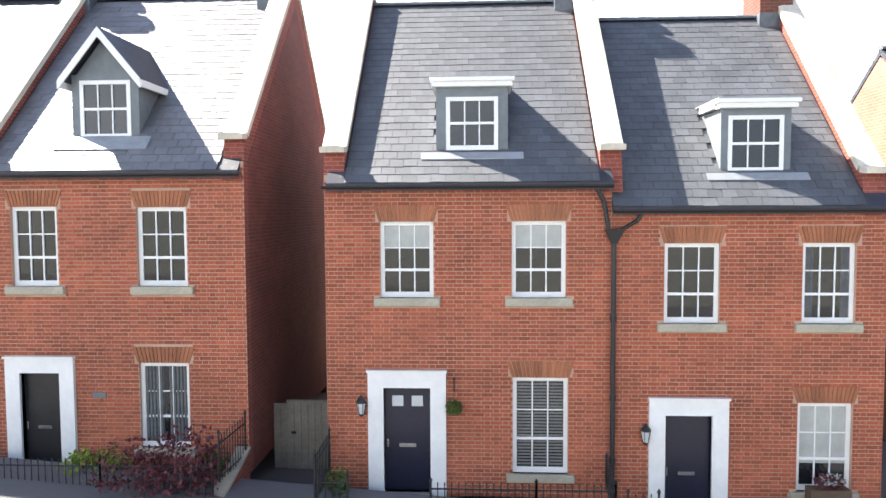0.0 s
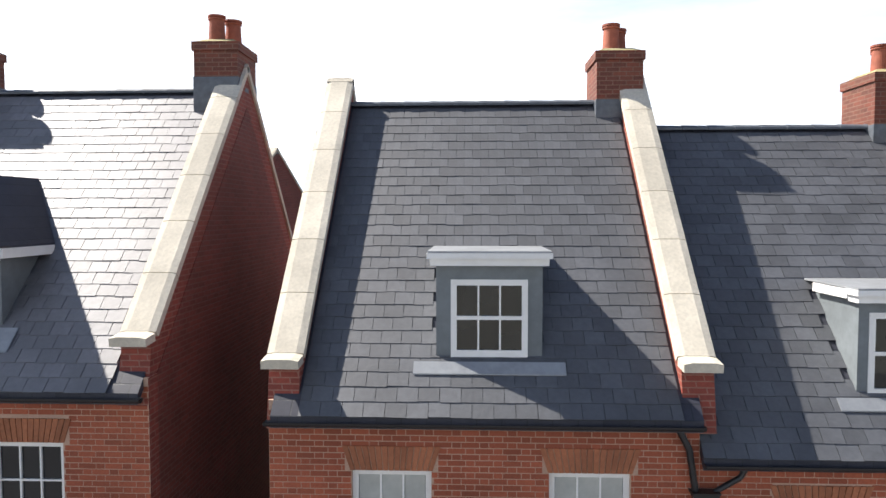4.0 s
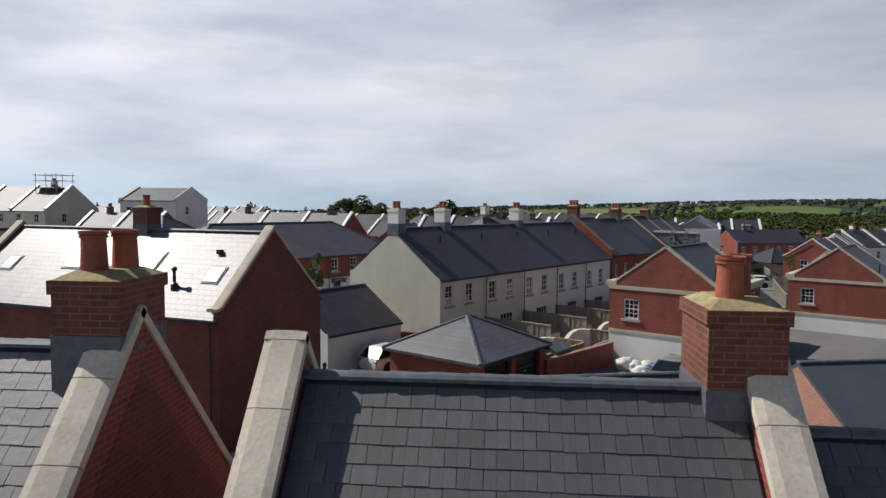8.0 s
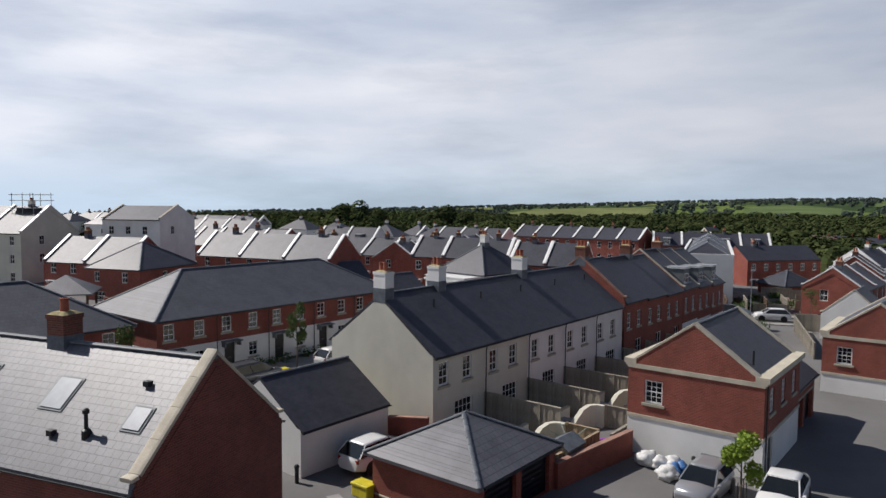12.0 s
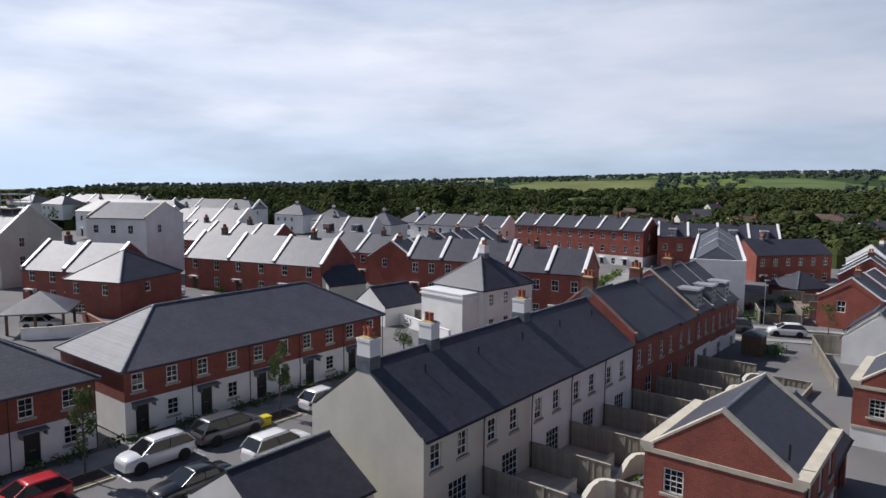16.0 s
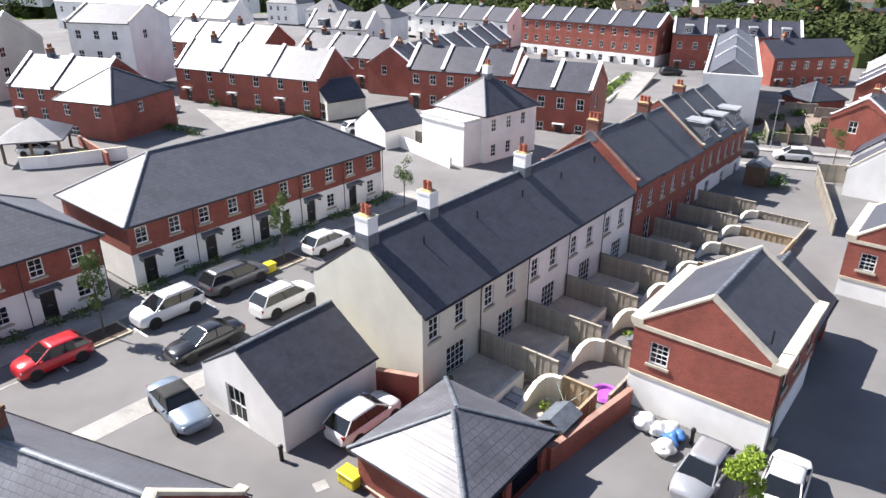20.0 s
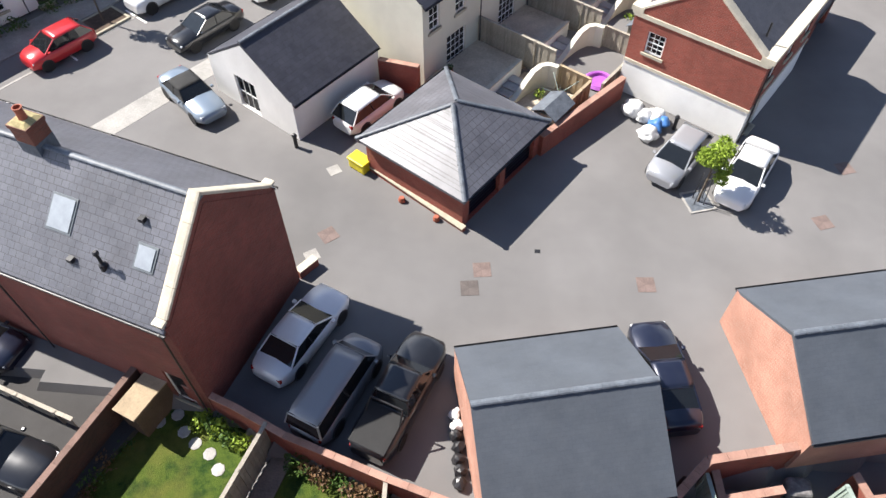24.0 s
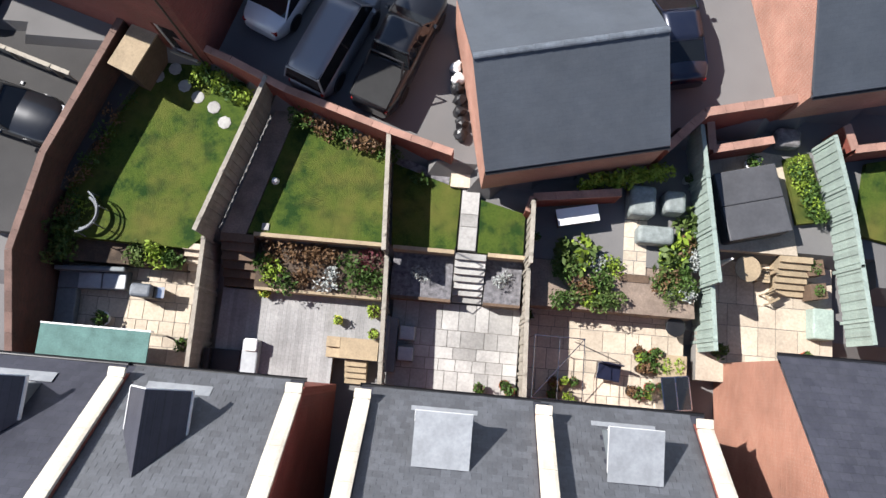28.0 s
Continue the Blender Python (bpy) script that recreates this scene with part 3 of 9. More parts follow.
def door(parent, x, z, w, h, mat, surround=0.0, y=0.0, canopy=False, m=None):
    """A panelled front door with letter plate and knob; surround: width of its white pilasters."""
    bm = bmesh.new()
    xs = [x + w * q for q in (0, 0.12, 0.46, 0.54, 0.88, 1)]
    zs = [z + h * q for q in (0, 0.09, 0.4, 0.48, 0.72, 0.78, 0.95, 1)]
    vg = [[bm.verts.new((a, y + 0.09, b)) for b in zs] for a in xs]
    sunk = []
    for i in range(5):
        for j in range(7):
            f = bm.faces.new((vg[i][j], vg[i + 1][j], vg[i + 1][j + 1], vg[i][j + 1]))
            if i in (1, 3) and j in (1, 3, 5):
                sunk.append(f)
    bmesh.ops.inset_individual(bm, faces=sunk, thickness=0.025, depth=-0.018)
    rim = [e for e in bm.edges if len(e.link_faces) == 1]
    for v in [g for g in bmesh.ops.extrude_edge_only(bm, edges=rim)["geom"] if isinstance(g, bmesh.types.BMVert)]:
        v.co.y += 0.05
    d = part("door", bm, mat, parent)
    part("letter_plate", boxes((x + w * 0.32, x + w * 0.68, y + 0.072, y + 0.086, z + h * 0.42, z + h * 0.455)), chrome, d, "chrome letter plate")
    part("door_handle", boxes((x + w * 0.06, x + w * 0.09, y + 0.06, y + 0.1, z + h * 0.42, z + h * 0.5)), chrome, d, "chrome lever handle")
    if surround:
        s = surround
        part("door_surround", panel(bmesh.new(), pose(x - s, y - 0.06, z - 0.05), w + 2 * s, h + s + 0.05, [(s, s + w, 0.0, h + 0.05)], 0.18), white_paint, parent, "white painted stone door surround")
        part("door_cornice", boxes((x - s - 0.02, x + w + s + 0.02, y - 0.1, y + 0.05, z + h + s, z + h + s + 0.04)), white_paint, parent)
    part("doorstep", boxes((x - 0.05, x + w + 0.05, y - 0.25, y + 0.1, z - 0.16, z)), sill_mat, parent)
    if canopy:
        part("door_canopy", boxes((x - 0.3, x + w + 0.3, y - 0.7, y, z + h + 0.15, z + h + 0.25), (x - 0.25, x - 0.17, y - 0.5, y, z + h - 0.2, z + h + 0.15), (x + w + 0.17, x + w + 0.25, y - 0.5, y, z + h - 0.2, z + h + 0.15)), grey_paint if canopy == 1 else white_paint, parent, "small flat door canopy on brackets")
    return d


def coping_run(parent, x, w, pts, step=0.75, t=0.12, mat=None):
    """Coping stones laid end to end along a profile of (y, z), each a stone of its own with a dark joint between."""
    for (ya, za), (yb, zb) in zip(pts, pts[1:]):
        ln = math.hypot(yb - ya, zb - za)
        n = max(1, round(ln / step))
        dy, dz = (yb - ya) / ln, (zb - za) / ln
        ny, nz = -dz, dy
        if nz < 0:
            ny, nz = -ny, -nz
        for i in range(n):
            a, b = ln * i / n + 0.006, ln * (i + 1) / n - 0.006
            bm = bmesh.new()
            sec = [(-w / 2, -t), (w / 2, -t), (w / 2, -0.02), (w * 0.3, 0), (-w * 0.3, 0), (-w / 2, -0.02)]
            rings = [[bm.verts.new((x + sx, ya + dy * s + ny * sn, za + dz * s + nz * sn)) for sx, sn in sec] for s in (a, b)]
            for k in range(6):
                bm.faces.new((rings[0][k], rings[0][(k + 1) % 6], rings[1][(k + 1) % 6], rings[1][k]))
            bm.faces.new(rings[0][::-1]), bm.faces.new(rings[1])
            bmesh.ops.recalc_face_normals(bm, faces=bm.faces)
            part("coping_stone", bm, mat or stone, parent)


def house(name, x, y, z, ang, lx, d, eave, rise, label, walls=None, low=None, low_h=2.6, roof=None, left="gable", right="gable", front=(), back=(), lgable=(), rgable=(), doors=(), copings=(), chims=(), pipes=(), over=0.2, category="house", group="", sills=True, cope_w=0.35, cope_up=0.25, thick=0.25, ridge=True, bars=(3, 4), pent=(), wall_kind="", cope_mat=None, shutters=()):
    """A house: x along its front, y into it. left and right: gable, hip or party. Windows are (x, z, w, h) rows; chims (x, y, top, w, d, pots, material)."""
    ob = thing(name, x, y, z, ang, label, category, group)
    walls = walls or brick_red
    k = rise / (d / 2)
    sides = {"front": (pose(0, 0, 0), lx, list(front) + [(q[0], q[1], q[2], q[3]) for q in (*doors, *shutters)]), "back": (pose(lx, d, 0, 0, 0, 180), lx, list(back))}
    if left != "party":
        sides["left"] = (pose(0, d, 0, 0, 0, -90), d, list(lgable))
    if right != "party":
        sides["right"] = (pose(lx, 0, 0, 0, 0, 90), d, list(rgable))
    for side, (m, ln, wins) in sides.items():
        gb = rise if (side == "left" and left == "gable") or (side == "right" and right == "gable") else 0.0
        holes = [(a, a + w, b, b + h) for a, b, w, h in wins]
        inset = 0.0
        if side in ("left", "right"):
            m = m @ Matrix.Translation((thick, 0, 0))
            holes = [(a - thick, b - thick, c, e) for a, b, c, e in holes]
            ln2 = ln - 2 * thick
        else:
            ln2 = ln
        if gb:
            gb = gb * ln2 / ln
        if low and (low is not walls):
            part("lower_wall", panel(bmesh.new(), m, ln2, low_h, [h for h in holes if h[2] < low_h], thick), low, ob)
            part("upper_wall", panel(bmesh.new(), m, ln2, eave, [h for h in holes if h[3] > low_h], thick, low_h, gb), walls, ob)
        else:
            part("wall", panel(bmesh.new(), m, ln2, eave, holes, thick, 0.0, gb), walls, ob)
        skip = len(list(front)) if side == "front" else None
        for i, (a, b, w, h) in enumerate(wins):
            if skip is not None and i >= skip:
                continue
            off = thick if side in ("left", "right") else 0.0
            window(ob, m @ Matrix.Translation((a - off, 0.07, b)), w, h, *((bars[0], bars[1]) if w < 1.4 else (4, 5) if sills else (bars[0] + 1, 2)), sill=1.0 if sills else 0.0, bar=0.03 if not sills else 0.022)
    for q in shutters:
        bm = bmesh.new()
        prof = [(0.2 + 0.012 * (i % 2), q[1] + q[3] * i / 16) for i in range(17)]
        va, vb = [bm.verts.new((q[0], yy, zz)) for yy, zz in prof], [bm.verts.new((q[0] + q[2], yy, zz)) for yy, zz in prof]
        for i in range(16):
            bm.faces.new((va[i], vb[i], vb[i + 1], va[i + 1]))
        bmesh.ops.solidify(bm, geom=bm.faces[:], thickness=0.03)
        gd = part("garage_door", bm, navy_paint, ob, "dark ribbed garage door")
        part("handle", boxes((q[0] + q[2] / 2 - 0.08, q[0] + q[2] / 2 + 0.08, 0.16, 0.2, q[1] + 0.9, q[1] + 0.94)), chrome, gd)
        part("lintel", boxes((q[0] - 0.15, q[0] + q[2] + 0.15, -0.02, 0.2, q[1] + q[3], q[1] + q[3] + 0.12)), sill_mat, ob)
    for q in doors:
        door(ob, q[0], q[1], q[2], q[3], q[4], *q[5:6], canopy=q[6] if len(q) > 6 else False)
    bm = hipped(bmesh.new(), lx, d, eave, rise, over, left == "hip", right == "hip", inset=(0.06 if left == "gable" and copings else 0.0, 0.06 if right == "gable" and copings else 0.0))
    part("roof", bm, roof or slate_mat, ob)
    if ridge:
        ra, rb = (d / 2 if left == "hip" else 0.0), (lx - d / 2 if right == "hip" else lx)
        ra, rb = min(ra, lx / 2), max(rb, lx / 2)
        zr = eave + rise + 0.005
        if rb - ra > 0.3:
            ridge_tiles(ob, (ra, d / 2, zr), (rb, d / 2, zr))
        for yes, cx, ax in ((left == "hip", -over, ra), (right == "hip", lx + over, rb)):
            if yes:
                for cy in (-over, d + over):
                    ridge_tiles(ob, (cx, cy, eave - over * k + 0.02), (ax, d / 2, zr))
    for cx in copings:
        u = cope_up
        zf = eave - over * k * 0.0
        coping_run(ob, cx, cope_w, [(-0.12, zf + u + 0.02), (0.15, zf + u + 0.05), (d / 2, zf + rise + u), (d - 0.15, zf + u + 0.05), (d + 0.12, zf + u + 0.02)], 0.95 if ridge else 6.0, mat=cope_mat)
        bm = bmesh.new()
        w2 = cope_w * 0.42
        prof = [(-0.02, eave - 0.35), (0.13, zf + u - 0.08), (d / 2, zf + rise + u - 0.13), (d - 0.13, zf + u - 0.08), (d + 0.02, eave - 0.35), (d / 2, zf + rise - 0.6)]
        a = [bm.verts.new((cx - w2, p, q)) for p, q in prof]
        b = [bm.verts.new((cx + w2, p, q)) for p, q in prof]
        bm.faces.new(a), bm.faces.new(b[::-1])
        for i in range(len(prof)):
            j = (i + 1) % len(prof)
            bm.faces.new((a[i], b[i], b[j], a[j]))
        bmesh.ops.recalc_face_normals(bm, faces=bm.faces)
        part("parapet", bm, walls, ob)
    for c in chims:
        chimney(ob, c[0], c[1], eave + rise - abs(c[1] - d / 2) * k, c[2], c[3], c[4], c[5], c[6] if len(c) > 6 else None, along="x" if c[3] > c[4] else "y", lead=0.3)
    gutter(ob, -0.0, lx, -over - 0.05, eave - over * k - 0.05, pipes, eave - 0.3)
    gutter(ob, 0.0, lx, d + over + 0.05, eave - over * k - 0.05)
    return ob

# ---- ground: one sheet to the horizon ----
WALL_LINE = [(-60, 27.0), (-12.0, 18.9), (-9.6, 19.3), (-7.5, 18.55), (-5.45, 17.65), (-1.65, 16.45), (0.55, 15.85), (1.5, 15.3), (8.9, 17.7), (14.0, 19.2), (60, 30.0)]


def wall_y(x):
    return float(np.interp(x, [p[0] for p in WALL_LINE], [p[1] for p in WALL_LINE]))


def smooth(a, b, t):
    t = min(1.0, max(0.0, (t - a) / (b - a)))
    return t * t * (3 - 2 * t)


def ridge_height(az):
    """Top of the far land by its bearing: low towards the coast, hills inland."""
    return float(np.interp(az, (-60, -38, -30, -22, -13, -5, 5, 14, 22, 28, 60), (-48, -44, -24, -25, -13, -8, 2, 17, 24, 24, 24)))


def land(x, y):
    """Height of the ground: street in front, gardens stepping up behind the houses, the court, then falling away to a valley and hills."""
    wy = wall_y(x)
    if y < 11.0:
        z = 0.15 - 0.075 * min(12, max(-14, x)) if y < 0 else -0.3
    elif y < (13.9 if 10 < x < 16 else 12.9):
        z = 0.2
    elif y < wy:
        z = 1.45
    else:
        z = 2.38
    if y > 50:
        r = math.hypot(x, y)
        z += smooth(60, 190, y) * -3.6 - smooth(12, 60, x) * smooth(50, 90, y) * 0.8 + smooth(-20, -60, x) * 1.2 * smooth(50, 90, y)
        z -= 8 * smooth(220, 420, r)
        z += (ridge_height(math.degrees(math.atan2(x, y))) - z) * smooth(450, 2200, r)
        z += 2 * math.sin(x * 0.006 + 1.0) * math.sin(y * 0.004) * smooth(500, 1200, r) - 60 * smooth(2300, 4000, r)
    return z


def ground_mesh():
    xs = sorted({*np.round(np.arange(-16, 18.01, 0.5), 2), *np.arange(-90, 91, 6.0), *np.arange(-420, 421, 30.0), *np.arange(-3600, 3601, 120.0)})
    ys = sorted({*np.round(np.arange(-2, 31.01, 0.5), 2), *np.arange(-60, 210, 6.0), *np.arange(200, 700, 25.0), *np.arange(700, 4300, 90.0), -300.0, -1200.0, -3000.0})
    vs = [(x, y, land(x, y)) for y in ys for x in xs]
    n = len(xs)
    fs = [(j * n + i, j * n + i + 1, (j + 1) * n + i + 1, (j + 1) * n + i) for j in range(len(ys) - 1) for i in range(n - 1)]
    me = bpy.data.meshes.new("ground")
    me.from_pydata(vs, [], fs)
    for p in me.polygons:
        c = p.center
        p.material_index = 1 if math.hypot(c.x, c.y) > (300 if c.x < 0 else 215) and c.y > 60 else 0
        p.use_smooth = p.material_index == 1
    return me


def field_material():
    m, n, l, p = nodes_of("fields and hedges")
    tc = n.new("ShaderNodeTexCoord").outputs["Object"]
    mp = n.new("ShaderNodeMapping")
    mp.inputs["Scale"].default_value = (0.0042, 0.0031, 0.0)
    l.new(tc, mp.inputs["Vector"])
    v = n.new("ShaderNodeTexVoronoi")
    v.inputs["Scale"].default_value = 1.0
    l.new(mp.outputs["Vector"], v.inputs["Vector"])
    ramp = n.new("ShaderNodeValToRGB")
    ramp.color_ramp.interpolation = "CONSTANT"
    cols = [(0.03, 0.055, 0.016), (0.15, 0.2, 0.045), (0.035, 0.06, 0.018), (0.2, 0.22, 0.07), (0.05, 0.08, 0.022), (0.12, 0.17, 0.04)]
    while len(ramp.color_ramp.elements) < len(cols):
        ramp.color_ramp.elements.new(0.5)
    for i, c in enumerate(cols):
        ramp.color_ramp.elements[i].position = i / len(cols)
        ramp.color_ramp.elements[i].color = (*c, 1)
    sep = n.new("ShaderNodeSeparateColor")
    l.new(v.outputs["Color"], sep.inputs[0])
    l.new(sep.outputs[0], ramp.inputs["Fac"])
    e = n.new("ShaderNodeTexVoronoi")
    e.feature = "DISTANCE_TO_EDGE"
    l.new(mp.outputs["Vector"], e.inputs["Vector"])
    hedge = math_node(n, l, "LESS_THAN", e.outputs["Distance"], 0.045)
    f = link_noise(n, l, tc, 0.02, 6.0)
    c1 = mix_node(n, l, span(n, l, f, 0.0, 0.55), ramp.outputs["Color"], (0.035, 0.06, 0.02))
    l.new(mix_node(n, l, hedge, c1, (0.022, 0.04, 0.014)), p.inputs["Base Color"])
    p.inputs["Roughness"].default_value = 1.0
    p.inputs["Specular IOR Level"].default_value = 0.1
    return m


ground = new("ground", ground_mesh())
ground.data.materials.append(asphalt)
ground.data.materials.append(field_material())
tagged(ground, "grey asphalt court and streets running out to green fields", "ground", kind="structure")

# ---- the row that the camera rises over ----
WF = (3, 3)


def flat_dormer(ob, x0, x1, zb, zt, yf, d, eave, k, rear=False, win=None):
    """A grey box dormer with a flat lead roof, on the front slope or, turned round, on the rear one."""
    m = Matrix.Translation((0, 0, 0)) if not rear else pose(x0 + x1, d, 0, 0, 0, 180)
    yb = (zt - eave) / k
    bm, cheeks = bmesh.new(), []
    for xa, xb in ((x0, x0 + 0.1), (x1 - 0.1, x1)):
        za = eave + yf * k - 0.05
        pts = [(yf, za), (yf, zt), (yb, zt)]
        a = [bm.verts.new(m @ Vector((xa, p, q))) for p, q in pts]
        b = [bm.verts.new(m @ Vector((xb, p, q))) for p, q in pts]
        bm.faces.new(a), bm.faces.new(b[::-1])
        for i in range(3):
            bm.faces.new((a[i], b[i], b[(i + 1) % 3], a[(i + 1) % 3]))
        bmesh.ops.recalc_face_normals(bm, faces=bm.faces)
        cheeks.append(bm)
        bm = bmesh.new()
    w0, w1 = (x0 + x1) / 2 - win[0] / 2, (x0 + x1) / 2 + win[0] / 2
    zw = zb + 0.12
    panel(bm, m @ Matrix.Translation((x0 + 0.1, yf, 0)), x1 - x0 - 0.2, zt, [(w0 - x0 - 0.1, w1 - x0 - 0.1, zw, zw + win[1])], 0.12, zb - 0.1)
    do = part("dormer", bm, grey_paint, ob, "grey leaded box dormer with a white sash window")
    for c in cheeks:
        part("cheek", c, grey_paint, do)
    bm = bmesh.new()
    box(bm, x0 - 0.07, x1 + 0.07, yf - 0.12, yf + 0.12, zt, zt + 0.09, m)
    box(bm, x0 - 0.11, x1 + 0.11, yf - 0.17, yf + 0.12, zt + 0.09, zt + 0.16, m)
    for xa, xb in ((x0 - 0.09, x0 + 0.02), (x1 - 0.02, x1 + 0.09)):
        box(bm, xa, xb, yf + 0.12, yb - 0.1, zt + 0.03, zt + 0.15, m)
    part("dormer_cornice", bm, white_paint, do, "white moulded timber cornice")
    part("dormer_roof", [box(bm2 := bmesh.new(), x0 - 0.1, x1 + 0.1, yf - 0.16, yb + 0.12, zt + 0.161, zt + 0.185, m), bm2][1], lead_mat, do, "flat pale grey lead roof")
    bm = bmesh.new()
    q = [(x0 - 0.28, yf - 0.2), (x1 + 0.28, yf - 0.2), (x1 + 0.28, yf - 0.08), (x0 - 0.28, yf - 0.08)]
    zz = lambda y: eave + y * k + 0.045
    lo, hi = [bm.verts.new(m @ Vector((a, b, zz(b)))) for a, b in q], [bm.verts.new(m @ Vector((a, b, zz(b) + 0.015))) for a, b in q]
    bm.faces.new(hi), bm.faces.new(lo[::-1])
    for i in range(4):
        bm.faces.new((lo[i], lo[(i + 1) % 4], hi[(i + 1) % 4], hi[i]))
    part("apron_flashing", bm, lead_mat, do, "pale lead apron below the dormer")
    window(do, m @ Matrix.Translation((w0, yf - 0.015, zw)), win[0], win[1], 3, 2)
    part("dormer_back", [box(bm3 := bmesh.new(), x0 + 0.1, x1 - 0.1, yf + 0.5, yf + 0.55, zb, zt, m), bm3][1], dark_room, do)
    return do


def gable_dormer(ob, xc, w, zb, ze, za, yf, d, eave, k, rear=False, win=None):
    """A dormer with a steep slated gable roof and white bargeboards."""
    m = Matrix.Translation((0, 0, 0)) if not rear else pose(2 * xc, d, 0, 0, 0, 180)
    bm, cheeks = bmesh.new(), []
    h = w / 2
    for s in (-1, 1):
        xa, xb = sorted((xc + s * h, xc + s * (h - 0.1)))
        pts = [(yf, eave + yf * k - 0.05), (yf, ze), ((ze - eave) / k, ze)]
        a = [bm.verts.new(m @ Vector((xa, p, q))) for p, q in pts]
        b = [bm.verts.new(m @ Vector((xb, p, q))) for p, q in pts]
        bm.faces.new(a), bm.faces.new(b[::-1])
        for i in range(3):
            bm.faces.new((a[i], b[i], b[(i + 1) % 3], a[(i + 1) % 3]))
        bmesh.ops.recalc_face_normals(bm, faces=bm.faces)
        cheeks.append(bm)
        bm = bmesh.new()
    w0, zw = xc - win[0] / 2, zb + 0.12
    panel(bm, m @ Matrix.Translation((xc - h + 0.1, yf, 0)), w - 0.2, ze, [(w0 - xc + h - 0.1, w0 - xc + h - 0.1 + win[0], zw, zw + win[1])], 0.1, zb - 0.1, za - 0.1 - ze)
    do = part("dormer", bm, grey_paint, ob, "grey gabled dormer with white bargeboards")
    for c in cheeks:
        part("cheek", c, grey_paint, do)
    o = 0.14
    sl = (za - ze) / h
    rf, bb = bmesh.new(), bmesh.new()
    for s in (-1, 1):
        ex, ez = xc + s * (h + o), ze - o * sl
        yb_e, yb_r = (ez - eave) / k, (za - eave) / k
        top = [(ex, yf - 0.2, ez), (xc, yf - 0.2, za), (xc, yb_r, za), (ex, yb_e, ez)]
        v = [rf.verts.new(m @ Vector((a, b, c + 0.06))) for a, b, c in top] + [rf.verts.new(m @ Vector((a, b, c))) for a, b, c in top]
        for f in ((0, 1, 2, 3), (7, 6, 5, 4), (0, 4, 5, 1), (2, 6, 7, 3), (3, 7, 4, 0)):
            rf.faces.new([v[i] for i in f])
        t2 = [(ex, ez + 0.05), (xc, za + 0.05), (xc, za - 0.13), (ex, ez - 0.13)]
        a = [bb.verts.new(m @ Vector((p, yf - 0.23, q))) for p, q in t2]
        b = [bb.verts.new(m @ Vector((p, yf - 0.2, q))) for p, q in t2]
        bb.faces.new(a), bb.faces.new(b[::-1])
        for i in range(4):
            bb.faces.new((a[i], b[i], b[(i + 1) % 4], a[(i + 1) % 4]))
        box(bb, *sorted((ex - s * 0.02, ex + s * 0.03)), yf - 0.2, yb_e - 0.05, ez - 0.1, ez + 0.03, m)
    for b_ in (rf, bb):
        bmesh.ops.recalc_face_normals(b_, faces=b_.faces)
    part("dormer_roof", rf, slate_mat, do)
    part("bargeboard", bb, white_paint, do, "white timber bargeboards")
    bm = bmesh.new()
    q = [(xc - h - 0.25, yf - 0.3), (xc + h + 0.25, yf - 0.3), (xc + h + 0.25, yf - 0.05), (xc - h - 0.25, yf - 0.05)]
    lo, hi = [bm.verts.new(m @ Vector((a, b, eave + b * k + 0.045))) for a, b in q], [bm.verts.new(m @ Vector((a, b, eave + b * k + 0.06))) for a, b in q]
    bm.faces.new(hi), bm.faces.new(lo[::-1])
    part("apron_flashing", bm, lead_mat, do, "pale lead apron below the dormer")
    window(do, m @ Matrix.Translation((w0, yf - 0.015, zw)), win[0], win[1], 3, 2)
    part("dormer_back", [box(bm3 := bmesh.new(), xc - h + 0.1, xc + h - 0.1, yf + 0.5, yf + 0.55, zb, ze, m), bm3][1], dark_room, do)
    return do


K = 1.058
ROW = "brick houses of the near row"
house_a = house("terraced_house", -8.1, 0, 0.25, 0, 5.13, 7.9, 5.88, 4.18, "red brick town house with gabled dormer and black door", left="party",
                front=[(0.65, 3.57, 0.9, 1.5), (3.08, 3.57, 0.95, 1.48), (3.05, 0.5, 0.96, 1.62)], doors=[(0.74, 0.0, 0.78, 1.92, black_paint, 0.28)],
                copings=(0.0, 4.93), cope_w=0.46, cope_up=0.5, cope_mat=pale_stone, chims=[(4.72, 4.05, 10.85, 0.76, 1.0, 2), (-0.05, 4.05, 10.9, 0.7, 1.0, 2)], over=0.15, bars=WF, group=ROW)
gable_dormer(house_a, 2.29, 1.32, 6.25, 7.6, 8.4, 0.5, 7.9, 5.88, K, win=(1.0, 1.12))
gable_dormer(house_a, 1.75, 1.32, 6.25, 7.6, 8.4, 0.5, 7.9, 5.88, K, True, (1.0, 1.12))
house_a2 = house("terraced_house", -13.3, 0, 0.3, 0, 5.2, 7.9, 5.88, 4.18, "red brick town house at the row's far end", left="gable", right="party",
                 front=[(0.65, 3.57, 0.9, 1.5), (3.08, 3.57, 0.95, 1.48), (3.05, 0.5, 0.96, 1.62)], doors=[(0.74, 0.0, 0.78, 1.92, black_paint, 0.28)],
                 copings=(0.2,), cope_w=0.46, cope_up=0.5, cope_mat=pale_stone, over=0.15, bars=WF, group=ROW)
gable_dormer(house_a2, 2.29, 1.32, 6.25, 7.6, 8.4, 0.5, 7.9, 5.88, K, win=(1.0, 1.12))
gable_dormer(house_a2, 2.6, 1.32, 6.25, 7.6, 8.4, 0.5, 7.9, 5.88, K, True, (1.0, 1.12))
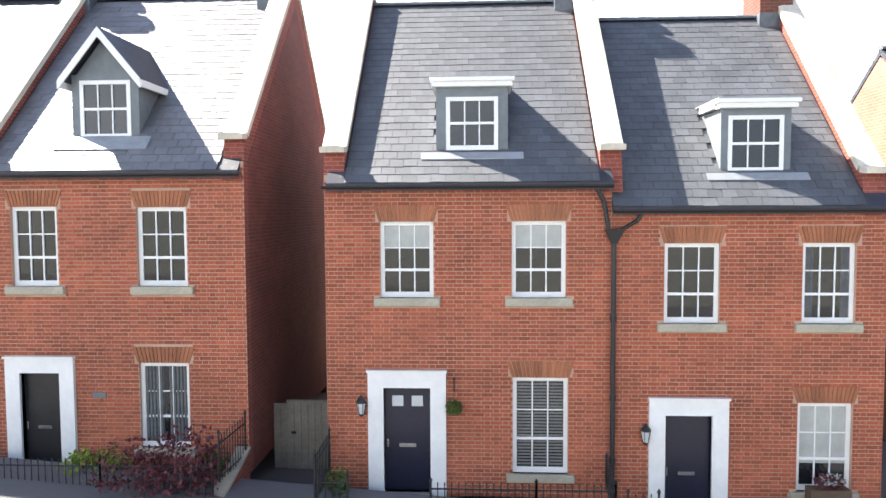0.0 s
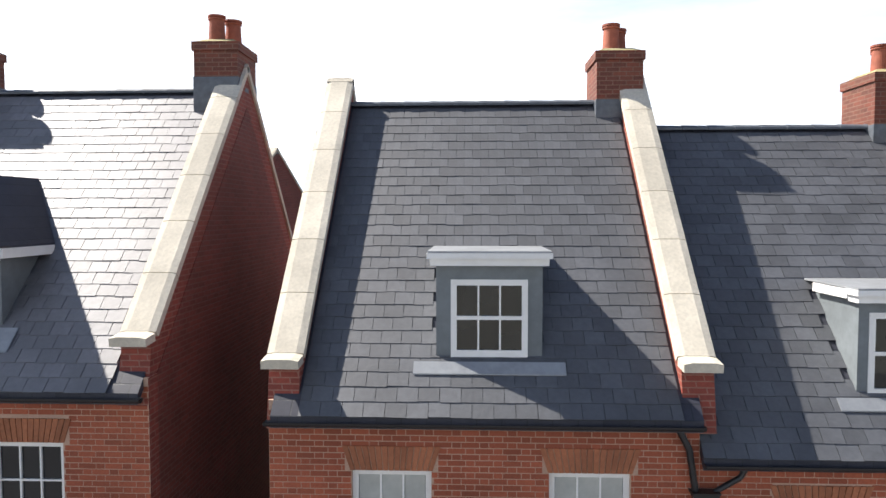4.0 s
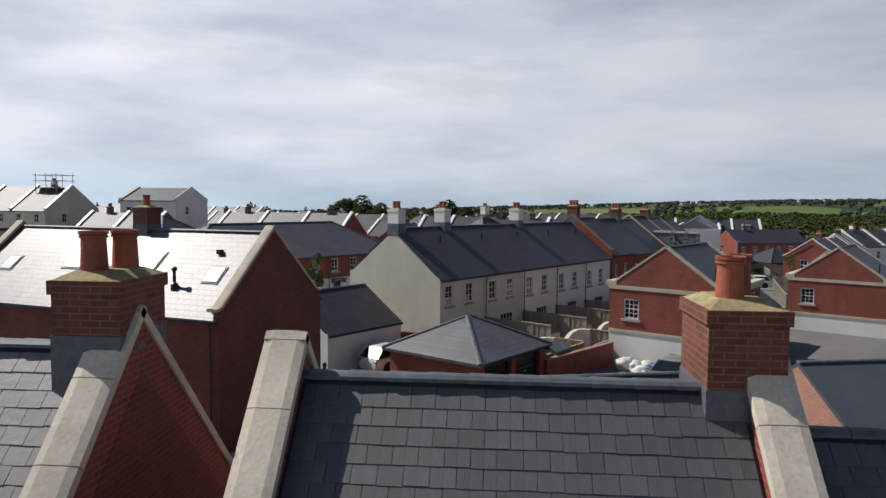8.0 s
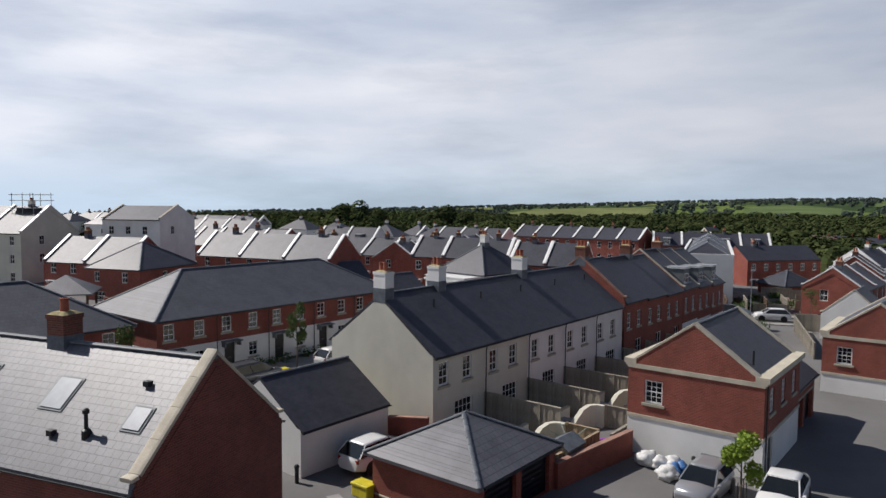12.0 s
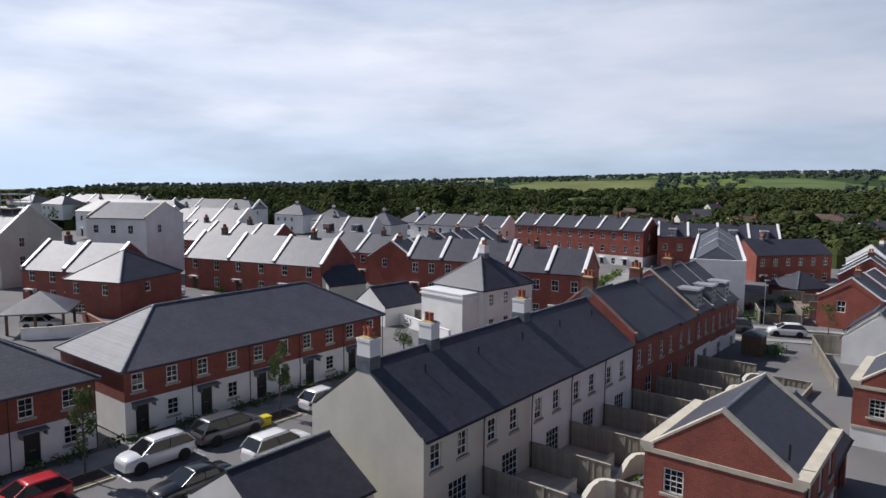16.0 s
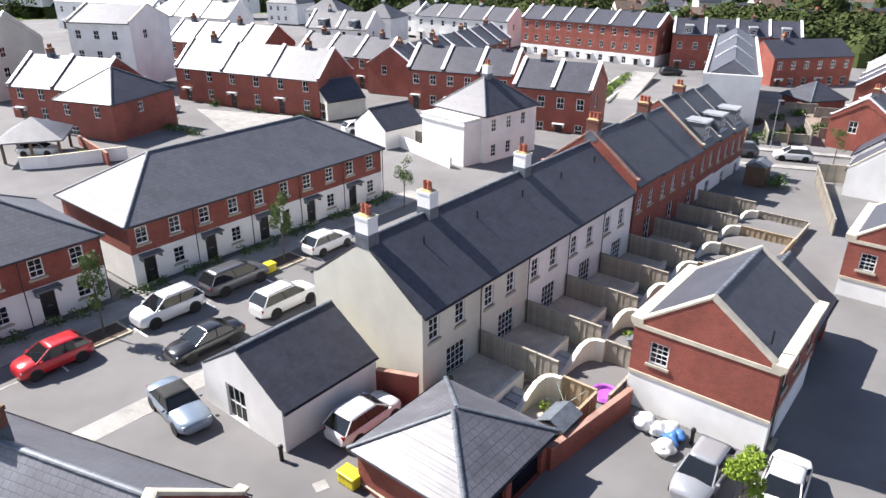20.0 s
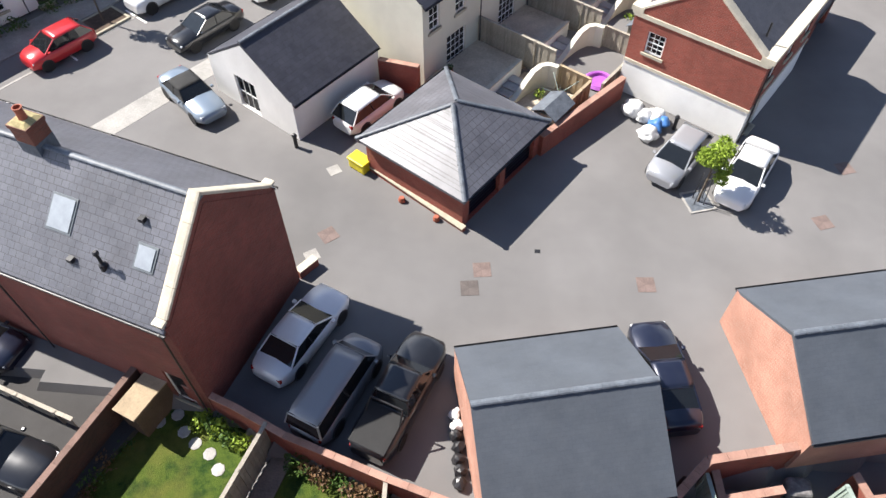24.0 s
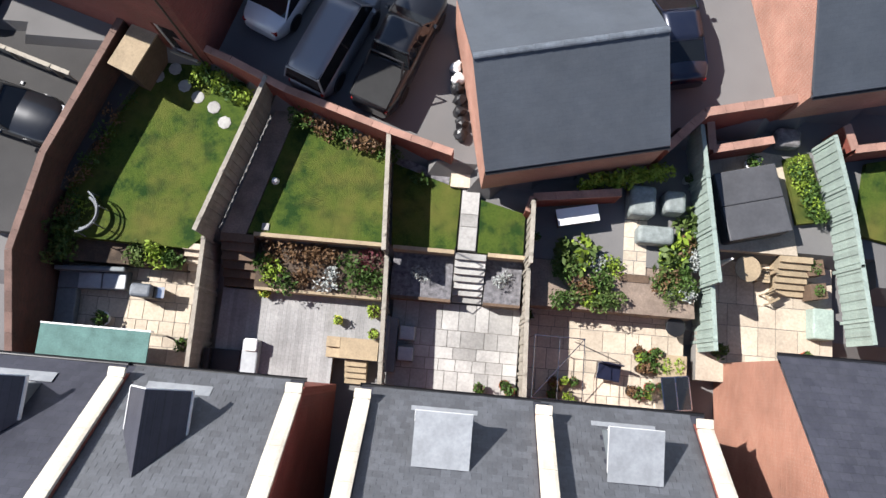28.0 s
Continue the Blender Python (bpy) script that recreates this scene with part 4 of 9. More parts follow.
house_b = house("terraced_house", -1.47, 0, -0.1, 0, 5.22, 7.9, 5.97, 4.18, "red brick town house with box dormer and navy front door", right="party",
                front=[(1.02, 3.71, 0.98, 1.4), (3.43, 3.71, 0.98, 1.4), (3.45, 0.44, 1.01, 1.8)], doors=[(1.06, 0.06, 0.87, 1.98, navy_paint, 0.29)],
                copings=(0.17, 5.22), cope_w=0.46, cope_up=0.5, cope_mat=pale_stone, chims=[(4.99, 4.2, 11.0, 0.78, 1.04, 2)], over=0.15, bars=WF, group=ROW)
flat_dormer(house_b, 2.04, 3.38, 6.3, 7.6, 0.42, 7.9, 5.97, K, win=(0.97, 1.0))
flat_dormer(house_b, 1.83, 3.12, 6.3, 7.6, 0.42, 7.9, 5.97, K, True, (0.97, 1.0))
house_c = house("terraced_house", 3.75, 0, -0.55, 0, 4.85, 7.9, 5.97, 4.18, "red brick town house with box dormer beside the downpipe", left="party",
                front=[(0.95, 3.7, 0.98, 1.45), (3.38, 3.7, 0.93, 1.45), (3.35, 0.63, 0.97, 1.63)], doors=[(0.99, 0.04, 0.84, 1.98, navy_paint, 0.29)],
                copings=(4.62,), cope_w=0.46, cope_up=0.5, cope_mat=pale_stone, chims=[(4.35, 4.2, 11.05, 0.72, 1.04, 2)], over=0.15, bars=WF, group=ROW)
flat_dormer(house_c, 2.06, 3.32, 6.3, 7.6, 0.45, 7.9, 5.97, K, win=(1.0, 1.05))
flat_dormer(house_c, 1.72, 2.98, 6.3, 7.6, 0.42, 7.9, 5.97, K, True, (0.97, 1.0))
house("corner_house", 10.95, -0.6, -0.7, 0, 9.0, 10.5, 5.6, 4.1, "orange brick corner house with a plain gable over the gardens", walls=brick_orange, chims=[(8.0, 5.2, 10.8, 1.0, 0.7, 2)], over=0.15)

# ---- houses round the court ----
TH = 56.3
house_e = house("terraced_house", -8.5 - 6.95 * 0.956, 18.95 + 6.95 * 0.292, 2.1, -17, 6.95, 6.4, 5.95, 2.75, "red brick house with roof lights and stone coping", left="party", walls=brick_dark_shade, roof=slate_shine,
                front=[(5.3, 0.1, 0.9, 2.1)], copings=(6.76,), cope_w=0.4, cope_up=0.28, chims=[(0.6, 3.3, 9.6, 0.75, 0.75, 1)], over=0.12, pipes=(6.7,), bars=(1, 1))
house_e2 = house("terraced_house", -8.5 - 13.9 * 0.956, 18.95 + 13.9 * 0.292, 2.1, -17, 6.95, 6.4, 5.95, 2.75, "red brick house with roof lights beside the parking yard", right="party", walls=brick_dark_shade, roof=slate_shine,
                 copings=(0.2,), cope_w=0.4, cope_up=0.28, over=0.12, pipes=(6.5,))

house("coach_house", 13.1, 35.2, 2.4, TH, 7.4, 6.7, 4.75, 2.35, "brick flat over white rendered garages with broad coping", low=white_wall, low_h=1.95,
              front=[(1.0, 3.0, 0.85, 1.25), (3.3, 3.0, 0.85, 1.25), (5.6, 3.0, 0.85, 1.25)], lgable=[(0.9, 2.75, 0.95, 1.2)], copings=(0.2, 7.2), cope_w=0.46, cope_up=0.12, over=-0.3, pipes=(),
              doors=[(0.9, 0.05, 0.9, 1.85, black_paint, 0.0)], cope_mat=stone)
house("coach_house", 28.8, 48.6, 1.7, TH, 7.4, 6.7, 4.75, 2.35, "brick flat over white rendered garages with broad coping", low=white_wall, low_h=1.95,
      lgable=[(0.9, 2.75, 0.95, 1.2)], copings=(0.2, 7.2), cope_w=0.46, cope_up=0.12, over=-0.3)
for own in [o for o in bpy.data.objects if o.name.split(".")[0] == "coach_house"]:
    for za, zb in ((1.92, 2.08), (4.5, 4.72)):
        part("string_course", boxes((-0.05, 0.02, -0.02, 6.72, za, zb)), stone, own, "pale stone band round the wall")
        part("string_course", boxes((0.0, 7.4, -0.05, 0.02, za, zb)), stone, own, "pale stone band round the wall")
    part("cornice", boxes((-0.05, 7.45, -0.22, 0.42, 4.72, 4.98), (-0.05, 7.45, -0.12, 0.0, 4.6, 4.72)), stone, own, "broad pale stone cornice over the eaves")
    part("cornice", boxes((-0.05, 7.45, 6.28, 6.92, 4.72, 4.98), (-0.05, 7.45, 6.7, 6.82, 4.6, 4.72)), stone, own, "broad pale stone cornice over the eaves")
    part("downpipe", tube(bmesh.new(), (0.15, -0.1, 4.6), (0.15, -0.1, 0.0), 0.04, n=8), black_paint, own, "black round downpipe")
    part("soil_vent", tube(bmesh.new(), (1.0, 0.8, 5.2), (1.0, 0.8, 6.0), 0.05, n=8), black_paint, own, "black roof vent pipe")
house("brick_garage", 13.1 + 0.555 * 7.45 - 0.832 * 0.3, 35.2 + 0.832 * 7.45 + 0.555 * 0.3, 2.2, TH, 5.8, 5.6, 3.0, 2.0, "low brick wing with a dark slate roof behind the coach house", over=0.2, category="garage", shutters=[(0.5, 0, 2.2, 2.0), (3.1, 0, 2.2, 2.0)])
# garages
house("double_garage", 0.0, 28.6, 2.38, TH, 6.0, 5.7, 2.25, 1.45, "brick double garage with a pyramid slate roof", left="hip", right="hip", over=0.3, category="garage", roof=slate_shine, shutters=[(0.45, 0.02, 2.35, 2.0), (3.2, 0.02, 2.35, 2.0)])
house("rendered_garage", -8.5, 33.5, 2.38, TH, 6.0, 6.2, 2.35, 2.0, "white rendered garage with a dark slate roof", walls=white_wall, over=0.15, category="garage", lgable=[(1.9, 0.05, 1.5, 1.95)], bars=(2, 1), sills=False)
GR = "slate roofed garages backing the gardens"
house("brick_garage", 1.65, 15.14, 2.3, 13.4, 6.07, 6.1, 2.3, 1.85, "brick garage with a plain slate roof", walls=brick_salmon, over=0.05, category="garage", group=GR, roof=slate_fine)
house("brick_garage", 12.15, 18.63, 2.3, 13.4, 6.3, 6.1, 2.3, 1.85, "brick garage with a plain slate roof", walls=brick_salmon, over=0.05, category="garage", group=GR, roof=slate_fine)

# cream terrace facing the gardens
for i in range(5):
    ux, uy = math.cos(radians(TH)), math.sin(radians(TH))
    w = 4.69
    house("terraced_house", -2.7 + ux * w * i, 37.9 + uy * w * i, 2.45 - 0.1 * i, TH, w, 7.8, 5.0 + 0.1 * i, 2.9, "cream rendered terraced house under a dark slate roof" if i < 2 else "white rendered terraced house under a dark slate roof",
          walls=cream_wall if i < 2 else white_wall, left="gable" if i == 0 else "party", right="gable" if i == 4 else "party",
          front=[(0.5, 3.2, 0.8, 1.3), (2.6, 3.2, 0.8, 1.3), (1.9, 0.1, 1.6, 2.05)], chims=[(0.35, 3.9, 9.1 + 0.1 * i, 0.7, 0.9, 2, white_wall)] if i in (0, 1, 3) else (), pipes=(4.6,), over=0.18, group="rendered terrace", bars=(2, 3))
for i in range(3):
    w = 4.6
    house("terraced_house", 10.6 + 0.54 * w * i, 58.0 + 0.84 * w * i, 2.1 - 0.15 * i, 57.3, w, 8.0, 5.5, 3.1, "red brick terraced house with dark slate roof", left="gable" if i == 0 else "party", right="gable" if i == 2 else "party",
          front=[(0.5, 3.2, 0.8, 1.3), (2.6, 3.2, 0.8, 1.3), (2.4, 0.1, 1.2, 2.05)], chims=[(0.35, 4.0, 9.7, 0.7, 0.95, 3)] if i != 1 else (), copings=(0.15,) if i == 0 else (), cope_up=0.45, cope_mat=brick_cope, over=0.18, group="brick terrace", bars=(2, 3))
for i in range(3):
    w = 4.4
    hh = house("terraced_house", 18.2 + 0.54 * w * i, 70.0 + 0.84 * w * i, 1.3 - 0.2 * i, 57.3, w, 9.0, 6.0, 3.4, "red brick house with pale dormers", left="gable" if i == 0 else "party", right="gable" if i == 2 else "party",
               low=white_wall, low_h=2.6, front=[(0.5, 3.6, 0.8, 1.4), (2.6, 3.6, 0.8, 1.4), (2.4, 0.1, 1.2, 2.05)], chims=[(0.4, 4.5, 10.3, 0.7, 1.0, 2)] if i == 1 else (), copings=(0.15,), cope_w=0.3, over=0.18, group="brick terrace", bars=(2, 3))
    flat_dormer(hh, 1.4, 3.0, 6.2, 7.7, 0.5, 9.0, 6.0, 3.4 / 4.5, win=(1.1, 0.95))

# street terrace, white below and brick above; the hipped ends span two doors
for x0, y0, w, runs in ((-23.2, 48.3, 4.7, (2, 1, 2)), (-35.0, 30.9, 4.8, (2, 2))):
    at = 0
    for i, n in enumerate(runs):
        house("terraced_house", x0 + 0.559 * w * at, y0 + 0.829 * w * at, 2.5, 56, w * n, 9.4, 4.65, 2.85, "terraced house, brick over white render", low=white_wall, low_h=2.35, roof=slate_mid, left="hip" if i == 0 else "party", right="hip" if i == len(runs) - 1 else "party",
              front=[q for j in range(n) for q in ((0.5 + w * j, 2.95, 0.85, 1.2), (2.9 + w * j, 2.95, 0.85, 1.2), (2.9 + w * j, 0.7, 0.85, 1.2))], doors=[(0.7 + w * j, 0.05, 0.9, 2.0, black_paint, 0.0, 1) for j in range(n)],
              pipes=tuple(w * (j + 1) - 0.1 for j in range(n)), over=0.3, group="street terrace", bars=(2, 3))
        at += n

# ---- farther streets ----


def terrace(n, x, y, z, ang, w, d, eave, rise, label, storeys=2, walls=None, low=None, roof=None, cope=True, left="gable", right="gable", group="", chim=True, wins=2, dorm=False, step=0.0):
    """n houses end to end with white copings between, windows on every storey."""
    c, s = math.cos(radians(ang)), math.sin(radians(ang))
    for i in range(n):
        sh = eave / storeys
        fr = [((j + 0.5) * w / wins - 0.48, 0.8 + sh * f, 0.96, 1.45) for j in range(wins) for f in range(storeys) if not (f == 0 and j == 0)]
        side = [(d * 0.3, 0.8 + sh * f, 0.96, 1.45) for f in range(1, storeys)]
        hh = house("terraced_house", x + c * w * i, y + s * w * i, z + step * i, ang, w, d, eave, rise, label, walls=walls, low=low, low_h=sh, roof=roof,
                   left=left if i == 0 else "party", right=right if i == n - 1 else "party", front=fr, doors=[(w / wins / 2 - 0.45, 0.05, 0.9, 2.0, black_paint, 0.0, 2)], rgable=side if i == n - 1 and right != "party" else (), lgable=side if i == 0 and left != "party" else (),
                   copings=((0.12,) + ((w - 0.12,) if i == n - 1 else ())) if cope else (), cope_w=0.5, cope_up=0.3, cope_mat=white_paint if cope else None,
                   chims=[(w * 0.5, d / 2, eave + rise + 0.8, 0.6, 0.8, 2, white_wall if walls in (white_wall, cream_wall) else None)] if chim and i % 2 == 0 else (), over=0.15, group=group, bars=(2, 2), sills=False, ridge=False)
        if dorm:
            flat_dormer(hh, w / 2 - 0.8, w / 2 + 0.8, eave + 0.2, eave + 1.6, 0.4, d, eave, rise / (d / 2), win=(1.1, 0.95))


terrace(3, -47.0, 106.8, 1.9, -19.5, 8.2, 8.6, 5.0, 3.4, "red brick terraced house with white copings and pale roof", group="north street", roof=slate_mid)
house("town_house", -66.5, 113.5, 2.6, -8, 11.0, 10.0, 9.6, 2.2, "tall white rendered house with parapets", walls=white_wall, roof=slate_mid, copings=(0.15, 10.85), cope_w=0.4,
      front=[(1.2 + 3.2 * j, 1.0 + 3.0 * f, 1.0, 1.4) for j in range(3) for f in range(3)], rgable=[(3, 7, 1, 1.4)], bars=(2, 2), sills=False, ridge=False)
terrace(2, -61.0, 90.4, 2.3, -12, 6.6, 9.0, 4.8, 3.2, "red brick terraced house with white copings and pale roof", roof=slate_mid, group="north street")
house("corner_house", -50.6, 83.6, 2.3, -14, 8.2, 10.2, 4.8, 3.0, "red brick corner house with a hipped roof", left="hip", right="hip", front=[(1.2, 3.0, 0.85, 1.3), (1.2, 0.7, 1.6, 1.1), (5.5, 3.0, 0.85, 1.3)], rgable=[(4, 3, 0.8, 1.2)], bars=(2, 2), sills=False)
terrace(3, -92.0, 104.0, 2.2, -14, 7.5, 10.5, 8.2, 3.9, "tall cream terraced house of three storeys", storeys=3, walls=cream_wall, roof=slate_mid, group="cream terrace")
terrace(3, -13.4, 108.6, 1.2, -16.5, 5.2, 8.4, 5.8, 2.8, "red brick terraced house with white copings", group="middle street")
terrace(2, 1.6, 97.6, 0.6, -20, 5.0, 8.4, 6.4, 2.8, "red brick terraced house with white copings", group="middle street")
terrace(7, -13.5, 117.5, 0.9, 68, 5.6, 8.8, 4.6, 2.8, "grey roofed terraced house seen from its gable", group="long terrace")
terrace(6, 3.6, 181.5, -1.8, -33, 5.6, 9.5, 8.6, 2.6, "three-storey brick house, white at street level", storeys=3, low=white_wall, group="tall terrace")
terrace(4, 35.0, 163.5, -1.8, -12, 6.2, 9.0, 7.6, 2.8, "brick terraced house with small dormers", storeys=2, dorm=True, group="tall terrace")
terrace(2, 48.9, 142.5, -1.7, 16, 8.2, 8.5, 6.0, 2.6, "red brick house with white window frames", storeys=2, cope=False, wins=3, group="east street")
terrace(3, 66.0, 128.0, -1.6, 30, 6.4, 8.5, 6.2, 2.8, "white rendered house with white copings", storeys=2, walls=white_wall, group="east street")
terrace(2, 58.5, 112.0, -1.2, 62, 6.0, 8.0, 5.6, 2.8, "red brick house under a dark slate roof", storeys=2, cope=True, group="east street")
blk = house("town_house", 32.1, 98.8, -1.2, 73.6, 41.0, 6.8, 9.2, 1.9, "long white rendered block with a slate roof between parapets", walls=white_wall, left="hip", over=-0.3, front=[(2 + 3.4 * j, 1.0 + 3.0 * f, 1.0, 1.4) for j in range(11) for f in range(3)], bars=(2, 2), sills=False)
for q in ((-0.02, 0.24, 0.0, 6.8), (0.24, 40.8, -0.02, 0.24), (0.24, 40.8, 6.56, 6.82)):
    part("parapet", boxes((*q, 9.2, 9.62)), white_wall, blk)
    part("coping", boxes((q[0] - 0.06, q[1] + 0.06, q[2] - 0.06, q[3] + 0.06, 9.624, 9.7)), white_paint, blk, "white coping on the parapet")
for x in (15.0, 29.0):
    part("party_parapet", prism_between([(x - 0.2, 0.3), (x + 0.2, 0.3), (x + 0.2, 6.5), (x - 0.2, 6.5)], [(x - 0.2, 3.2), (x + 0.2, 3.2), (x + 0.2, 3.6), (x - 0.2, 3.6)], 9.3, 11.3), white_wall, blk)
pyramid = house("town_house", -1.2, 79.8, 1.7, 50, 8.4, 7.4, 5.7, 2.9, "white rendered house with a pyramid slate roof", walls=white_wall, left="hip", right="hip", over=0.25, front=[(1 + 2.4 * j, 0.9 + 2.7 * f, 0.8, 1.4) for j in range(3) for f in range(2)], lgable=[(4.6, 0.7, 0.85, 1.3)],
      chims=[(4.2, 3.7, 9.8, 0.8, 0.8, 2, white_wall)], bars=(2, 3), sills=False)
part("wing", boxes((-2.6, 0.02, 0.6, 6.8, -0.4, 5.2)), white_wall, pyramid, "flat-topped white rendered wing")
part("cornice", boxes((-2.75, 0.0, 0.45, 6.95, 4.75, 4.95), (-2.7, 0.0, 0.5, 6.9, 5.204, 5.3)), white_paint, pyramid, "white moulded cornice of the wing")
house("rendered_garage", -12.5, 84.0, 1.9, 50, 6.0, 5.5, 2.5, 2.0, "small white garage with a slate roof", walls=white_wall, over=0.15, category="garage")
house("rendered_garage", -22.5, 97.5, 1.8, 45, 6.0, 6.0, 2.6, 2.2, "open white carport with a slate roof", walls=cream_wall, over=0.15, category="garage", lgable=[(0.5, 0.0, 2.2, 2.2), (3.3, 0.0, 2.2, 2.2)], bars=(1, 1), sills=False)
for x, y, z, a, lx, d in ((-36.5, 186, 0.2, -20, 9, 9), (-54, 200, 0.2, -15, 10, 9), (-30, 207, -0.5, -30, 8, 9), (-72, 222, 0.3, -20, 11, 9), (-196, 270, 1, -20, 11, 10), (-176, 258, 1, -20, 12, 10)):
    house("detached_house", x, y, z, a, lx, d, 6.0, 3.0, "white rendered house with a hipped slate roof", walls=white_wall, left="hip", right="hip", front=[(1 + 2.6 * j, 0.9 + 2.8 * f, 0.9, 1.3) for j in range(3) for f in range(2)], chims=[(lx / 2, d / 2, 9.9, 0.7, 0.8, 1, white_wall)], bars=(2, 2), sills=False, group="white houses by the wood", ridge=False)
terrace(3, -120, 246, 0.8, -14, 12, 9.5, 6.0, 3.0, "white rendered terraced house", walls=white_wall, left="hip", right="hip", group="white houses by the wood", wins=3)
terrace(3, -180, 276, 1.0, -10, 13, 9.5, 6.0, 3.0, "white rendered terraced house", walls=white_wall, left="hip", right="hip", group="white houses by the wood", wins=3)
terrace(4, -122, 196, 1.0, -16, 9.0, 10.0, 7.2, 3.4, "white rendered block with a hipped slate roof", walls=white_wall, left="hip", right="hip", group="white houses by the wood", cope=False)
terrace(3, -84, 172, 0.9, -20, 8.0, 9.0, 6.6, 3.2, "white rendered terraced house", walls=white_wall, left="hip", group="white houses by the wood")
terrace(4, -24, 199, -0.8, -30, 7.0, 9.0, 6.2, 2.8, "white rendered terraced house", walls=white_wall, left="hip", group="white houses by the wood")
terrace(4, -62.0, 136.0, 1.0, -22, 5.6, 9.0, 5.6, 3.2, "red brick terraced house behind the white tower", group="north street")
terrace(3, -36.0, 130.0, 0.6, -22, 6.0, 9.0, 5.2, 2.8, "red brick terraced house with dark roof", group="north street")
terrace(2, -44.0, 165.0, 0.3, -16, 7.5, 9.0, 5.6, 3.2, "white rendered house with dormers", walls=white_wall, dorm=True, group="white houses by the wood")
terrace(2, 44.5, 89.5, 0.0, 52, 6.0, 7.0, 5.0, 2.4, "pink rendered house with white copings", group="east street", walls=brick_red)
house("rendered_garage", 37.2, 70.6, 1.0, TH, 6.0, 5.6, 3.6, 2.4, "white rendered house end with a steep gable", walls=white_wall, over=0.1, copings=(0.15,), cope_w=0.3)
house("rendered_garage", 42.0, 81.5, 0.4, TH, 5.5, 5.0, 2.6, 2.2, "white rendered garage with a steep gable", walls=white_wall, over=0.1, category="garage")

# ---- makers of loose things ----
RNG = np.random.default_rng(7)


def leaf_mesh(name, blobs, n, size, mat, seed=1):
    """Many small leaf quads scattered in and on lumps (x, y, z, rx, ry, rz)."""
    r = np.random.default_rng(seed)
    vs, fs = [], []
    for b in blobs:
        m = max(6, int(n / len(blobs)))
        d = r.normal(size=(m, 3))
        d /= np.linalg.norm(d, axis=1)[:, None]
        c = np.array(b[:3]) + d * np.array(b[3:6]) * (0.55 + 0.5 * r.random((m, 1)))
        for p in c:
            a, q = r.normal(size=3), r.normal(size=3)
            a /= np.linalg.norm(a)
            q = np.cross(a, q)
            q /= np.linalg.norm(q)
            s = size * (0.6 + 0.8 * r.random())
            k = len(vs)
            vs += [tuple(p - a * s), tuple(p + q * s * 0.5), tuple(p + a * s), tuple(p - q * s * 0.5)]
            fs.append((k, k + 1, k + 2, k + 3))
    me = bpy.data.meshes.new(name)
    me.from_pydata(vs, [], fs)
    me.materials.append(mat)
    return me


def tree(x, y, z, h, spread, label, mat=None, n=1500, seed=1, cage=False, trunk=0.06):
    ob = thing("tree", x, y, z, 0, label, "tree")
    r = np.random.default_rng(seed)
    bm = tube(bmesh.new(), (0, 0, 0), (0.02, 0.03, h * 0.45), trunk, trunk * 0.75, 8)
    tube(bm, (0.02, 0.03, h * 0.45), (0, 0, h * 0.9), trunk * 0.75, trunk * 0.2, 7)
    blobs = [(0, 0, h * 0.85, spread * 0.5, spread * 0.5, h * 0.15)]
    for i in range(9):
        a, q = i * 2.4 + r.random(), 0.36 + 0.5 * r.random()
        e = (math.cos(a) * spread * (0.75 - 0.4 * q), math.sin(a) * spread * (0.75 - 0.4 * q), h * (q + 0.14))
        tube(bm, (0, 0, h * q), e, trunk * 0.35, trunk * 0.12, 5)
        blobs.append((*e, spread * (0.3 + 0.15 * r.random()), spread * (0.3 + 0.15 * r.random()), h * 0.1))
    part("trunk", bm, bark, ob)
    part("crown", leaf_mesh("crown", blobs, n, 0.075, mat or leaf_green, seed), None, ob)
    if cage:
        bm = bmesh.new()
        for a in range(4):
            px, py = 0.3 * math.cos(a * 1.571 + 0.8), 0.3 * math.sin(a * 1.571 + 0.8)
            tube(bm, (px, py, 0), (px * 0.8, py * 0.8, 1.7), 0.022, n=6)
        part("tree_guard", bm, black_paint, ob, "four thin black guard stakes")
    return ob


def bush(x, y, z, rx, ry, rz, mat, label, n=260, seed=1, size=0.07, name="shrub"):
    ob = thing(name, x, y, z, 0, label, "plant")
    r = np.random.default_rng(seed)
    blobs = [((r.random() - 0.5) * rx, (r.random() - 0.5) * ry, rz * (0.35 + 0.3 * r.random()), rx * 0.55, ry * 0.55, rz * 0.5) for _ in range(5)]
    bm = bmesh.new()
    for b in blobs[:3]:
        tube(bm, (0, 0, 0), b[:3], 0.02, 0.008, 5)
    part("stems", bm, bark, ob)
    part("leaves", leaf_mesh("leaves", blobs, n, size, mat, seed), None, ob)
    return ob


def pot(x, y, z, r, h, mat, label, plant=None, seed=1):
    ob = thing("plant_pot", x, y, z, 0, label, "pot")
    part("pot", lathe(bmesh.new(), [(r * 0.72, 0), (r * 0.95, h * 0.85), (r, h * 0.86), (r, h), (r * 0.85, h), (r * 0.8, h * 0.8)], 12), mat, ob)
    part("soil", lathe(bmesh.new(), [(r * 0.8, h * 0.78), (r * 0.8, h * 0.84)], 10), soil, ob)
    if plant:
        part("leaves", leaf_mesh("leaves", [(0, 0, h + r * 0.7, r * 1.1, r * 1.1, r * 0.9)], 70, r * 0.32, plant, seed), None, ob)
    return ob


